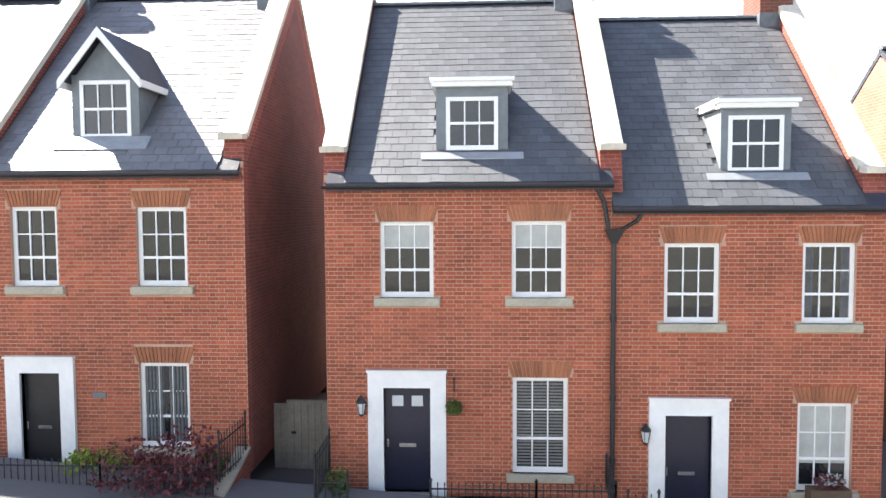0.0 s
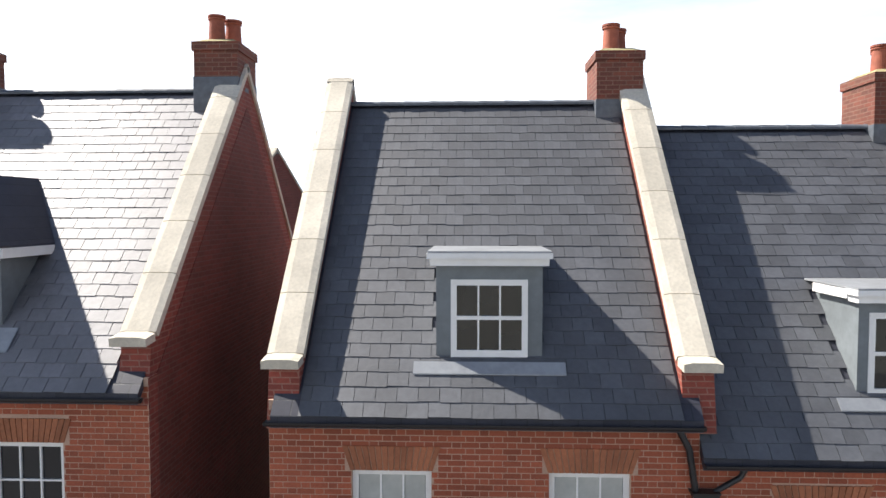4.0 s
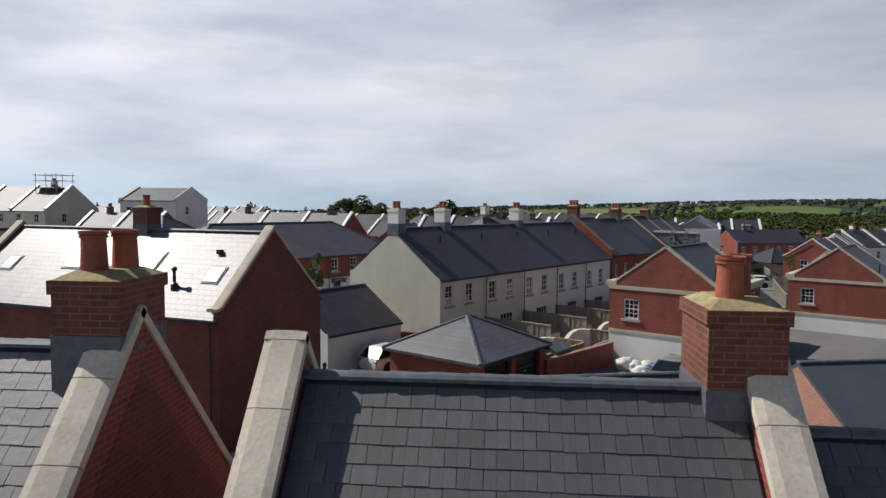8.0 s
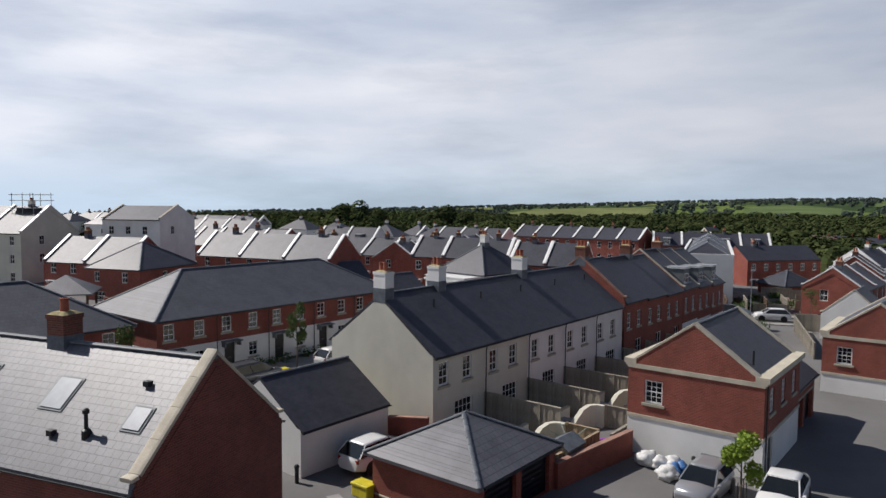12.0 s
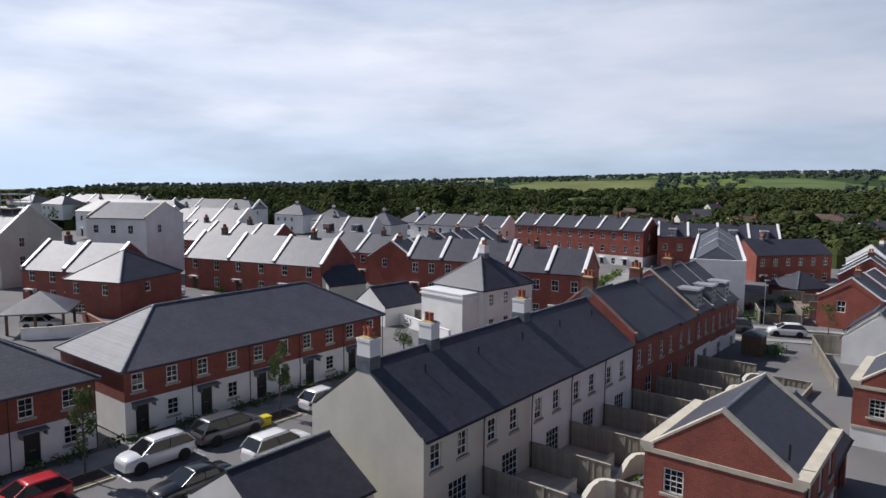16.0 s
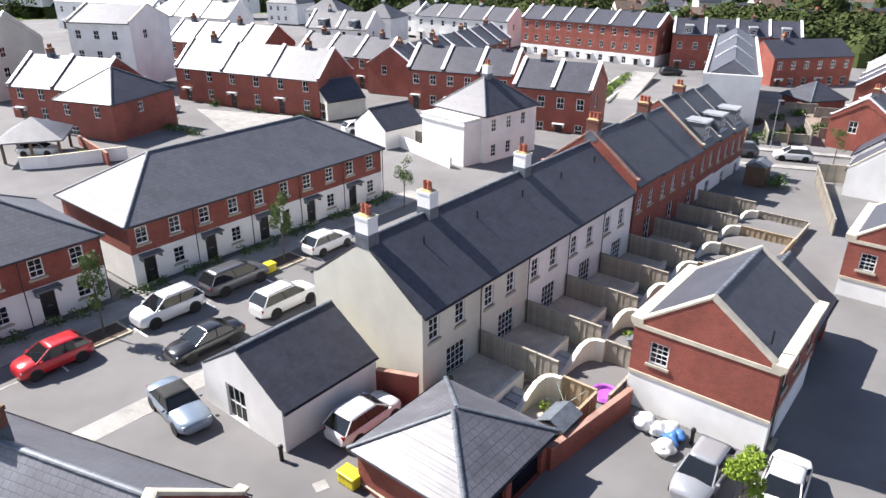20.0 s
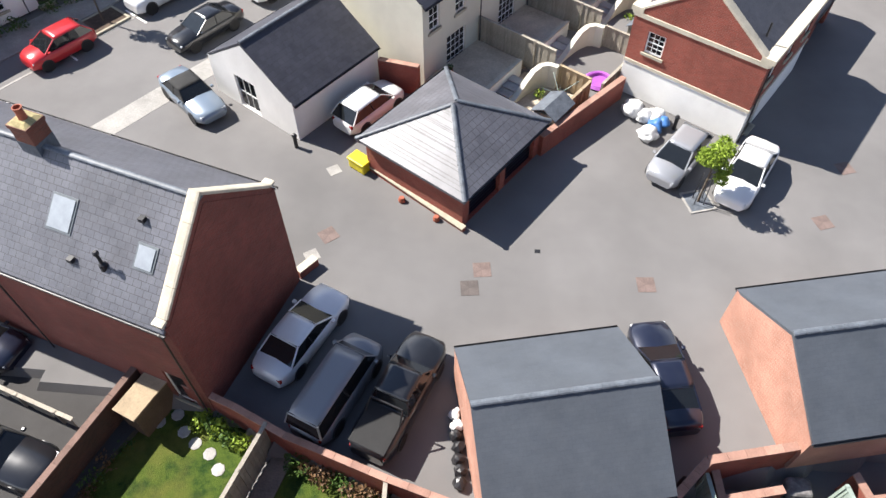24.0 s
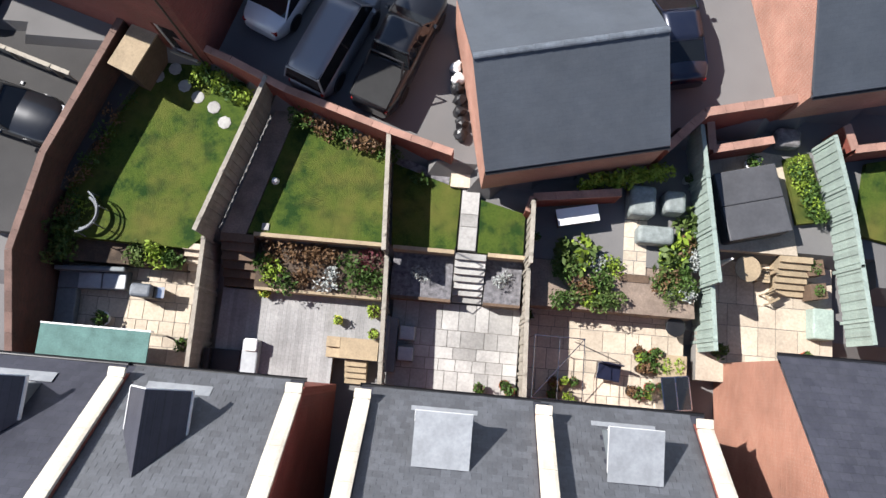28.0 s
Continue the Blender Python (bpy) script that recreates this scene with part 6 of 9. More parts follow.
tagged(part("sleeper", boxes((-6.2, -1.6, 11.02, 11.12, 0.4, 1.1)), pale_wood), "pale timber sleeper edging the bed", "edging")
BED = [(leaf_rust, "rust brown heather in the raised bed"), (leaf_green, "green shrub in the raised bed"), (leaf_silver, "silver-leaved shrub in the raised bed"), (leaf_lime, "yellow-green shrub in the raised bed"), (leaf_red, "deep pink shrub in the raised bed")]
for i, (x, y, k, s) in enumerate(((-5.7, 12.4, 0, 0.55), (-5.0, 12.5, 0, 0.6), (-4.3, 12.5, 0, 0.55), (-3.6, 12.4, 0, 0.6), (-2.9, 12.3, 1, 0.7), (-2.1, 12.4, 4, 0.6), (-1.9, 11.6, 1, 0.6), (-2.6, 11.6, 1, 0.6), (-3.6, 11.6, 2, 0.5), (-4.4, 11.6, 0, 0.5), (-5.6, 11.7, 3, 0.6), (-5.1, 11.4, 1, 0.6), (-6.0, 12.0, 1, 0.5), (-2.2, 12.0, 1, 0.5))):
    bush(x, y, 1.03, s, s, s * 0.9, BED[k][0], BED[k][1], 220, 20 + i, 0.07)
for i in range(7):
    bush(-5.1 + i * 0.56, 17.3 - i * 0.16, 1.68, 0.6, 0.5, 0.8, leaf_rust if i % 3 else leaf_green, "brown-green hedge plant under the brick wall", 220, 50 + i, 0.07)
for i in range(5):
    bush(-9.0 + i * 0.42, 18.6 - 0.16 * i, 1.69, 0.5, 0.5, 0.9, leaf_green if i % 2 else leaf_lime, "leafy green shrub in the lawn corner", 240, 60 + i, 0.07)
bench = thing("garden_sofa", -6.55, 8.6, 0.4, 0, "black corner sofa with a pale grey chaise and cushion", "sofa")
part("base", soft_box(-1.15, 0.08, -0.65, 0.2, 0, 0.38, 0.05), black_paint, bench)
part("backrest", soft_box(-1.15, -0.92, -0.65, 0.2, 0.383, 0.75, 0.05), black_paint, bench)
part("chaise", soft_box(0.1, 0.72, -0.68, 0.62, 0, 0.42, 0.05), lead_mat, bench, "pale grey chaise")
part("cushion", soft_box(0.2, 0.68, 0.2, 0.66, 0.425, 0.56, 0.06), white_paint, bench, "crumpled white cushion")
pot(-5.9, 11.0, 0.4, 0.22, 0.3, yellow_bin, "yellow pot with a spiky plant", leaf_lime, 4)
pot(-3.1, 10.2, 0.4, 0.17, 0.3, yellow_bin, "small yellow pot on the deck", leaf_lime, 5)
pot(-1.75, 9.8, 0.4, 0.2, 0.4, dark_wood, "pot with yellow-green foliage by the fence", leaf_lime, 6)
pot(-1.8, 10.6, 0.4, 0.25, 0.5, dark_wood, "pot with trailing green foliage", leaf_lime, 7)
steps("deck_steps", -3.45, -2.95, 8.85, 9.6, 0.35, 0.66, 2, pale_wood, "short pale timber steps on the deck")
tagged(part("timber_platform", boxes((-2.94, -1.55, 8.85, 9.6, 0.4, 0.66)), None), "pale timber platform by the kitchen door", "platform").data.materials.append(pale_wood)
steps("house_steps", -2.75, -1.95, 7.95, 8.8, -0.25, 0.34, 4, pale_wood, "narrow timber steps down to the back door")
tagged(part("garden_ornament", lathe(bmesh.new(), [(0.05, 1.7), (0.14, 1.85), (0.1, 2.0), (0.03, 2.05)], 10, -5.75, 14.9), white_paint), "small white garden ornament on the lawn", "ornament")
tagged(part("marker_slab", boxes((-6.05, -5.8, 13.1, 13.35, 1.7, 1.75)), slab_mat), "small pale square slab on the lawn", "paving")
# garden with awning
slabs("patio", -13.5, -7.95, 7.95, 11.5, 0.3, 0.55, slab_tan, "sandstone patio behind the end house")
flat("planting_bed", [(-13.2, 11.5), (-8.9, 11.5), (-8.7, 12.25), (-12.8, 12.35)], 1.2, soil, "shady bed between patio and lawn", 1.3)
steps("garden_steps", -8.8, -7.95, 11.3, 12.4, 0.3, 1.68, 5, slab_tan, "sandstone garden steps by the fence")
aw = thing("awning", -13.0, 7.92, 2.2, 0, "sage green striped awning over the patio", "awning")
part("canopy", prism(bmesh.new(), [(0, 0), (3.8, 0), (3.8, 1.2), (0, 1.2)], 0.0, 0.05), plain("green canvas", (0.09, 0.18, 0.165), 0.85, 0.3, 20.0, 1.5, 0.15), aw)
part("valance", boxes((-0.02, 3.82, 1.2, 1.25, -0.16, 0.06)), white_paint, aw, "white scalloped front edge")
for x in (0.1, 3.6):
    part("arm", boxes((x - 0.03, x + 0.03, 0.0, 1.2, -0.06, 0.0)), chrome, aw)
    part("pole", boxes((x - 0.03, x + 0.03, 1.13, 1.19, -1.9, -0.06)), chrome, aw)
sofa = thing("corner_sofa", -13.2, 10.7, 0.3, 3, "grey corner sofa with pale seat cushions", "sofa")
part("base", soft_box(-0.4, 2.2, -0.2, 0.5, 0, 0.35, 0.05), grey_paint, sofa)
part("backrest", soft_box(-0.4, 2.2, 0.42, 0.6, 0.35, 0.75, 0.05), grey_paint, sofa)
part("side_base", soft_box(-0.4, 0.35, -1.6, -0.2, 0, 0.35, 0.05), grey_paint, sofa)
for x0 in (0.4, 1.3):
    part("cushion", soft_box(x0, x0 + 0.87, -0.2, 0.4, 0.36, 0.46, 0.04), lead_mat, sofa, "pale grey seat cushion")
grill = thing("barbecue", -10.2, 10.6, 0.3, 0, "black trolley barbecue beside the sofa", "barbecue")
part("lid", soft_box(-0.4, 0.4, -0.25, 0.25, 0.75, 1.1, 0.12, 3), lead_dark, grill)
part("cabinet", soft_box(-0.38, 0.38, -0.22, 0.22, 0.0, 0.72, 0.02), black_paint, grill)
part("side_shelf", boxes((0.4, 0.75, -0.2, 0.2, 0.7, 0.74)), chrome, grill)
pot(-11.75, 9.5, 0.3, 0.28, 0.3, white_paint, "round white table planter on the patio", leaf_green, 8)
pot(-8.6, 8.8, 0.3, 0.25, 0.35, black_paint, "dark pots by the back door", leaf_green, 9)
for i, (x, y, s) in enumerate(((-13.2, 12.2, 0.9), (-12.9, 12.9, 0.8), (-12.6, 13.5, 0.7), (-13.0, 13.3, 0.7), (-10.6, 11.9, 0.6), (-9.7, 11.9, 0.6), (-9.2, 11.9, 0.5), (-13.3, 11.8, 0.6))):
    bush(x, y, 1.2, s, s, s, (leaf_green, leaf_fresh, leaf_lime)[i % 3], "leafy shrub in the shady bed", 420, 80 + i, 0.08)
arc = thing("curved_bench", -12.45, 13.1, 1.7, 0, "curved pale metal garden bench round the shrubs", "bench")
ring = [(math.cos(radians(q)), math.sin(radians(q))) for q in range(-80, 66, 12)]
for nm, r0, z0, th in (("seat_rail", 0.62, 0.42, 0.07), ("back_rail", 0.74, 0.62, 0.03), ("top_rail", 0.78, 0.75, 0.03)):
    bm = bmesh.new()
    for p, q in zip(ring, ring[1:]):
        tube(bm, (p[0] * r0, p[1] * r0, z0), (q[0] * r0, q[1] * r0, z0), th, n=6)
    part(nm, bm, lead_dark, arc)
for p in ring[::4]:
    part("leg", tube(bmesh.new(), (p[0] * 0.8, p[1] * 0.8, 0), (p[0] * 0.86, p[1] * 0.76, 0.75), 0.025, n=6), lead_dark, arc)
shed = thing("garden_store", -11.2, 18.3, 1.69, 68, "brown timber garden store with a pale flat roof", "shed")
part("cabin", boxes((-0.2, 1.45, -0.42, 0.42, 0, 1.6)), dark_wood, shed)
part("roof", boxes((-0.28, 1.53, -0.5, 0.5, 1.603, 1.68)), pale_wood, shed, "pale flat felt roof")
fence([(-17.5, 19.2), (-13.3, 17.9)], 2.0, 2.9, fence_wood, "low timber fence dividing the parking yard", 0.9, name="rail_fence")
# patio garden in the middle
slabs("patio", -1.2, 3.55, 7.92, 11.2, 0.3, 0.62, slab_mat, "pale stone slab patio behind the house", seed=5)
steps("garden_steps", 0.95, 2.05, 11.25, 12.9, 0.3, 1.7, 7, slab_mat, "pale stone garden steps with a thin handrail")
rail = thing("handrail", 0.92, 11.2, 0.3, 0, "thin black handrail beside the steps", "rail")
bm = tube(bmesh.new(), (0, 0, 0), (0, 0, 0.95), 0.02)
tube(bm, (0, 0, 0.95), (0, 1.7, 2.35), 0.02)
tube(bm, (0, 1.7, 1.3), (0, 1.7, 2.35), 0.02)
part("rail", bm, black_paint, rail)
for x0, x1 in ((-1.3, 0.9), (2.1, 3.42)):
    flat("gravel_bed", [(x0, 11.25), (x1, 11.25), (x1, 12.85), (x0, 12.85)], 1.0, gravel_grey, "grey slate chippings in a raised bed", 1.0, kind="stuff")
    tagged(part("sleeper", boxes((x0, x1, 12.83, 12.97, 1.2, 1.76)), pale_wood), "pale timber edging under the lawn", "edging")
    tagged(part("sleeper", boxes((x0, x1, 11.17, 11.27, 0.3, 1.05)), dark_wood), "dark timber edging above the patio", "edging")
for i, (x, y) in enumerate(((-0.2, 12.1), (2.75, 12.1))):
    bush(x, y, 1.0, 0.45, 0.45, 0.45, leaf_silver, "pale flowering shrub in slate chippings", 200, 110 + i, 0.05)
slabs("garden_path", 1.0, 1.65, 13.0, 15.2, 1.72, 0.66, slab_mat, "pale slab path across the lawn", seed=8)
tagged(part("landing", boxes((0.55, 1.65, 15.25, 16.2, 1.5, 1.9)), slab_tan), "stone landing at the garden gate", "step")
for i in range(2):
    b = thing("outdoor_chair", -0.55, 9.2 + i * 0.75, 0.3, 0, "grey cube garden seat with a pale cushion", "chair", "garden seats")
    part("frame", soft_box(-0.3, 0.3, -0.27, 0.27, 0, 0.4, 0.04), grey_paint, b)
    part("cushion", soft_box(-0.28, 0.28, -0.25, 0.25, 0.403, 0.5, 0.04), lead_mat, b, "pale grey cushion")
so = thing("garden_sofa", -1.0, 9.5, 0.3, 90, "low grey garden sofa along the fence", "sofa")
part("base", soft_box(-1.0, 1.0, -0.1, 0.35, 0, 0.4, 0.04), grey_paint, so)
part("backrest", soft_box(-1.0, 1.0, 0.2, 0.35, 0.4, 0.75, 0.04), grey_paint, so)
bush(-0.6, 15.5, 1.69, 0.5, 0.3, 0.4, leaf_green, "small shrubs in the gravel corner", 150, 120)
flat("gravel_bed", [(-1.6, 16.0), (0.5, 15.35), (0.5, 15.65), (-1.5, 16.3)], 1.72, gravel_grey, "gravel strip with stones under the wall", 0.3, kind="stuff")
for i, (x, y) in enumerate(((2.2, 8.2), (3.1, 8.4), (3.3, 8.2))):
    pot(x, y, 0.3, 0.2, 0.4, terracotta if i else dark_wood, "pots by the back door", leaf_green, 130 + i)
# cottage-style garden
flat("planting_bed", [(3.65, 11.3), (9.6, 11.3), (9.3, 15.2), (3.65, 14.3)], 1.4, earth, "terraced bed of mixed flowering plants", 1.3)
slabs("patio", 3.75, 9.6, 7.92, 11.35, 0.3, 0.6, slab_tan, "warm sandstone patio crowded with pots", seed=11)
slabs("garden_path", 6.95, 7.8, 12.7, 15.0, 1.45, 0.5, slab_tan, "narrow sandstone path through the plants", seed=12)
steps("garden_steps", 6.87, 7.92, 11.3, 12.7, 0.3, 1.44, 5, dark_wood, "timber sleeper steps between plants")
r4 = np.random.default_rng(44)
for i in range(34):
    x, y = (4.75 + 1.8 * r4.random(), 11.45 + 1.7 * r4.random()) if i % 2 else (8.25 + 1.15 * r4.random(), 11.7 + 2.6 * r4.random())
    s = 0.34 + 0.34 * r4.random()
    k = (leaf_green, leaf_fresh, leaf_fresh, leaf_silver, leaf_green, leaf_fresh, leaf_lime, leaf_green, leaf_rust)[i % 9]
    bush(x, y, 1.36, s, s, s * 0.9, k, "flowering garden plant in the terraced bed", 260, 200 + i, 0.065)
for i, (x, y) in enumerate(((5.3, 13.4), (5.66, 12.95), (4.8, 13.2), (8.9, 13.6), (8.5, 13.2), (9.2, 14.6))):
    bush(x, y, 1.38, 0.7, 0.7, 0.6, leaf_fresh if i % 3 else leaf_lime, "broad-leaved green plant by the path", 90, 880 + i, 0.16)
slabs("garden_floor", 5.1, 6.35, 13.2, 14.4, 1.44, 0.6, slab_mat, "grey slab floor among the plants", seed=21)
for i, (x, y, w, d, h) in enumerate(((7.4, 15.25, 0.95, 1.1, 0.9), (8.55, 15.3, 0.75, 0.8, 0.9), (7.95, 14.1, 1.3, 0.65, 0.7))):
    c = part("covered_furniture", soft_box(x - w / 2, x + w / 2, y - d / 2, y + d / 2, 1.4, 1.4 + h, 0.16, 3), plain("grey cover cloth", (0.24, 0.27, 0.26), 0.7, 0.35, 6.0, 2.0, 0.4))
    tagged(c, "garden furniture under a creased grey cover", "cover", "covered garden furniture")
gt = thing("garden_table", 5.15, 14.55, 1.4, 13, "folded white garden table by the planter", "table")
part("tabletop", soft_box(-0.75, 0.75, -0.3, 0.3, 0.66, 0.7, 0.01, 1), white_paint, gt)
for sx in (-0.65, 0.65):
    part("leg", boxes((sx - 0.03, sx + 0.03, -0.25, 0.25, 0, 0.66)), dark_wood, gt)
for i in range(9):
    bush(5.4 + i * 0.33, 15.6 + 0.09 * i, 2.0 + 0.2 * (i % 2), 0.42, 0.4, 0.6, leaf_lime, "lime-green climber along the garage eaves", 200, 260 + i, 0.08)
per = thing("pergola", 3.9, 8.1, 0.3, 0, "thin metal frame of a fruit cage", "frame")
for x, y in ((0, 0), (1.7, 0), (0, 2.1), (1.7, 2.1)):
    part("post", tube(bmesh.new(), (x, y, 0), (x, y, 1.9), 0.02), chrome, per)
for a, b in (((0, 0, 1.9), (1.7, 0, 1.9)), ((0, 2.1, 1.9), (1.7, 2.1, 1.9)), ((0, 0, 1.9), (0, 2.1, 1.9)), ((1.7, 0, 1.9), (1.7, 2.1, 1.9)), ((0, 0, 1.9), (1.7, 2.1, 1.9)), ((0.85, 0, 1.9), (0.85, 2.1, 1.9))):
    part("bar", tube(bmesh.new(), a, b, 0.015, n=6), chrome, per)
gh = thing("cold_frame", 9.15, 8.05, 0.3, 8, "small glazed cold frame by the fence", "greenhouse")
part("frame", boxes((-0.5, -0.46, 0, 1.2, 0, 1.0), (0.46, 0.5, 0, 1.2, 0, 1.0), (-0.5, 0.5, 0, 0.04, 0.96, 1.0), (-0.5, 0.5, 1.16, 1.2, 0.96, 1.0), (-0.02, 0.02, 0, 1.2, 0.97, 1.01)), chrome, gh)
part("glass_pane", boxes((-0.47, 0.47, 0.03, 1.17, 0.985, 0.99)), pane_glass, gh)
for i in range(22):
    x, y = (7.75 + 0.85 * r4.random(), 9.35 + 0.8 * r4.random()) if i < 10 else (4.8 + 1.3 * r4.random(), 8.1 + 0.7 * r4.random()) if i < 17 else (7.4 + 1.2 * r4.random(), 8.1 + 0.7 * r4.random())
    pot(x, y, 0.3, 0.13 + 0.1 * r4.random(), 0.22 + 0.12 * r4.random(), (terracotta, dark_wood, black_paint)[i % 3], "plant pot on the crowded patio", (leaf_green, leaf_lime, leaf_rust)[i % 3], 300 + i)
seat = thing("garden_chair", 6.8, 9.2, 0.3, -6, "dark blue folding garden chair on the patio", "chair")
part("seat", soft_box(-0.42, 0.42, -0.3, 0.3, 0.4, 0.46, 0.02, 2), navy_paint, seat)
part("backrest", soft_box(-0.42, 0.42, 0.26, 0.32, 0.46, 0.9, 0.02, 2), navy_paint, seat)
for sx in (-0.38, 0.38):
    part("leg", tube(bmesh.new(), (sx, -0.28, 0), (sx, 0.25, 0.4), 0.018), chrome, seat)
    part("leg", tube(bmesh.new(), (sx, 0.28, 0), (sx, -0.25, 0.4), 0.018), chrome, seat)
tb = thing("garden_table", 9.06, 11.0, 0.3, 0, "round wire garden table and chair", "table")
part("tabletop", lathe(bmesh.new(), [(0.3, 0.68), (0.36, 0.69), (0.36, 0.71), (0.3, 0.72)], 16), black_paint, tb)
part("stand", tube(bmesh.new(), (0, 0, 0), (0, 0, 0.68), 0.03), black_paint, tb)
pl = thing("raised_planter", 9.1, 9.6, 0.3, 0, "square timber planter of salad leaves", "planter")
part("box", boxes((-0.5, 0.5, -0.4, 0.4, 0, 0.4)), pale_wood, pl)
part("leaves", leaf_mesh("leaves", [(-0.22, 0, 0.45, 0.2, 0.3, 0.1), (0.22, 0, 0.45, 0.2, 0.3, 0.1)], 160, 0.05, leaf_lime, 5), None, pl)
for i, (x, y, z) in enumerate(((3.75, 13.7, 1.45), (3.85, 11.0, 0.3), (9.1, 16.3, 1.45))):
    pot(x, y, z, 0.16, 0.35, slab_mat, "pale pot beside the fence", leaf_green, 330 + i)
# garden with the hot tub
slabs("patio", 9.95, 14.9, 9.2, 13.85, 0.6, 0.8, slab_tan, "bright sandstone terrace in full sun", seed=13)
flat("upper_terrace", [(9.3, 17.9), (9.75, 13.88), (13.2, 13.88), (12.6, 17.6)], 1.5, slab_tan, "sandstone upper terrace round the tub", 1.3)
tub = thing("hot_tub", 11.2, 15.5, 1.5, 15, "dark square hot tub under a folding grey cover", "hot tub")
part("shell", soft_box(-1.14, 1.14, -1.26, 1.26, 0, 0.75, 0.12, 3), plain("dark tub cladding", (0.035, 0.035, 0.04), 0.6, 0.3, 8.0, 1.0, 0.2), tub)
for y0 in (-1.24, 0.005):
    part("cover", soft_box(-1.12, 1.12, y0, y0 + 1.235, 0.76, 0.88, 0.04), plain("grey tub cover", (0.075, 0.076, 0.082), 0.55, 0.2, 7.0, 1.0, 0.15), tub, "folding grey vinyl cover")
pot(11.4, 17.1, 1.5, 0.27, 0.35, white_paint, "round white pot behind the hot tub", leaf_green, 340)
steps("garden_steps", 12.6, 13.75, 12.5, 13.86, 0.6, 1.5, 6, pale_wood, "open timber steps with a black rail")
for i in range(9):
    bush(12.95 + 0.1 * i, 17.2 - 0.24 * i, 1.72, 0.5, 0.5, 0.45, leaf_green if i % 3 else leaf_lime, "grassy plants along the green fence", 200, 350 + i, 0.06)
for i, (x, y) in enumerate(((12.2, 13.1), (12.5, 12.4))):
    c = thing("garden_chair", x, y, 0.6, 30 * i, "slatted wooden folding garden chair", "chair", "folding garden chairs")
    for k in range(4):
        part("slat", boxes((-0.22, 0.22, -0.2 + k * 0.11, -0.11 + k * 0.11, 0.42, 0.44)), pale_wood, c)
        part("back_slat", boxes((-0.22, 0.22, 0.22, 0.24, 0.5 + k * 0.1, 0.58 + k * 0.1)), pale_wood, c)
        part("leg", boxes((-0.24 if k % 2 else 0.2, -0.2 if k % 2 else 0.24, -0.2 if k < 2 else 0.18, -0.16 if k < 2 else 0.22, 0, 0.42)), pale_wood, c)
t2 = thing("round_table", 11.5, 13.3, 0.6, 0, "round wooden garden table beside the tub", "table")
part("tabletop", lathe(bmesh.new(), [(0.4, 0.68), (0.48, 0.69), (0.48, 0.72), (0.46, 0.73)], 20), pale_wood, t2)
part("stand", tube(bmesh.new(), (0, 0, 0), (0, 0, 0.68), 0.05), pale_wood, t2)
tagged(part("parasol", lathe(bmesh.new(), [(0.08, 0.6), (0.12, 1.2), (0.04, 2.4)], 10, 10.5, 13.4), white_paint), "folded white parasol by the table", "parasol")
for i, y in enumerate((13.55, 12.7)):
    p2 = thing("raised_planter", 13.95 + 0.1 * i, y, 0.6, 10, "dark timber planter by the green fence", "planter", "timber planters")
    part("box", boxes((-0.3, 0.3, -0.28, 0.28, 0, 0.7)), dark_wood, p2)
    part("leaves", leaf_mesh("leaves", [(0, 0, 0.75, 0.25, 0.25, 0.12)], 90, 0.05, leaf_green, 7 + i), None, p2)
tagged(part("storage_box", soft_box(13.9, 14.65, 11.0, 12.1, 0.6, 1.2, 0.06), green_fence), "green plastic garden storage box", "box")
pot(10.6, 10.3, 0.6, 0.28, 0.4, black_paint, "dark pot at the house corner", leaf_green, 370)
pot(13.8, 10.4, 0.6, 0.15, 0.3, terracotta, "small pot on the bright terrace", leaf_green, 371)
tagged(part("rubble_sack", soft_box(12.2, 13.1, 17.75, 18.5, 1.5, 2.1, 0.2, 3), plain("grey sacking", (0.2, 0.19, 0.19), 0.9, 0.5, 7.0, 3.0, 0.5)), "grey heap of sacking behind the wall", "sack")

# ---- court ----
asphalt_dark = plain("dark cover infill", (0.1, 0.085, 0.078), 0.9, 0.3, 12.0, 2.0, 0.3)
for x, y, a, c in ((1.02, 26.29, 8, terracotta), (0.55, 25.29, 8, sill_mat), (7.94, 26.12, 5, terracotta), (16.2, 30.3, 20, terracotta), (18.1, 33.9, 20, terracotta), (-5.9, 27.6, 40, terracotta)):
    mm = part("access_cover", boxes((-0.38, 0.38, -0.38, 0.38, -0.02, 0.006)), plain("red cover brick", (0.16, 0.118, 0.105), 0.9, 0.3, 12.0, 2.0, 0.3) if c is terracotta else asphalt_dark)
    mm.matrix_basis = pose(x, y, 2.385, 0, 0, a)
    tagged(mm, "square brick-filled access cover in the asphalt", "manhole cover", "court access covers")
for x, y in ((-6.4, 31.6), (-6.4, 26.4)):
    mm = part("access_cover", boxes((-0.3, 0.3, -0.3, 0.3, -0.02, 0.006)), paving)
    mm.matrix_basis = pose(x, y, 2.385, 0, 0, 35)
    tagged(mm, "square grey iron manhole cover in asphalt", "manhole cover", "court access covers")
tagged(part("drain_gully", boxes((3.25, 3.5, 27.4, 27.6, 2.36, 2.39)), black_paint), "small black drain grating", "drain")
bins = thing("grit_bin", -5.15, 31.9, 2.385, -34, "yellow plastic grit bin beside the garage", "bin")
part("body", soft_box(-0.5, 0.5, -0.32, 0.32, 0, 0.5, 0.06), yellow_bin, bins)
part("lid", soft_box(-0.54, 0.54, -0.36, 0.36, 0.503, 0.64, 0.05), yellow_bin, bins)
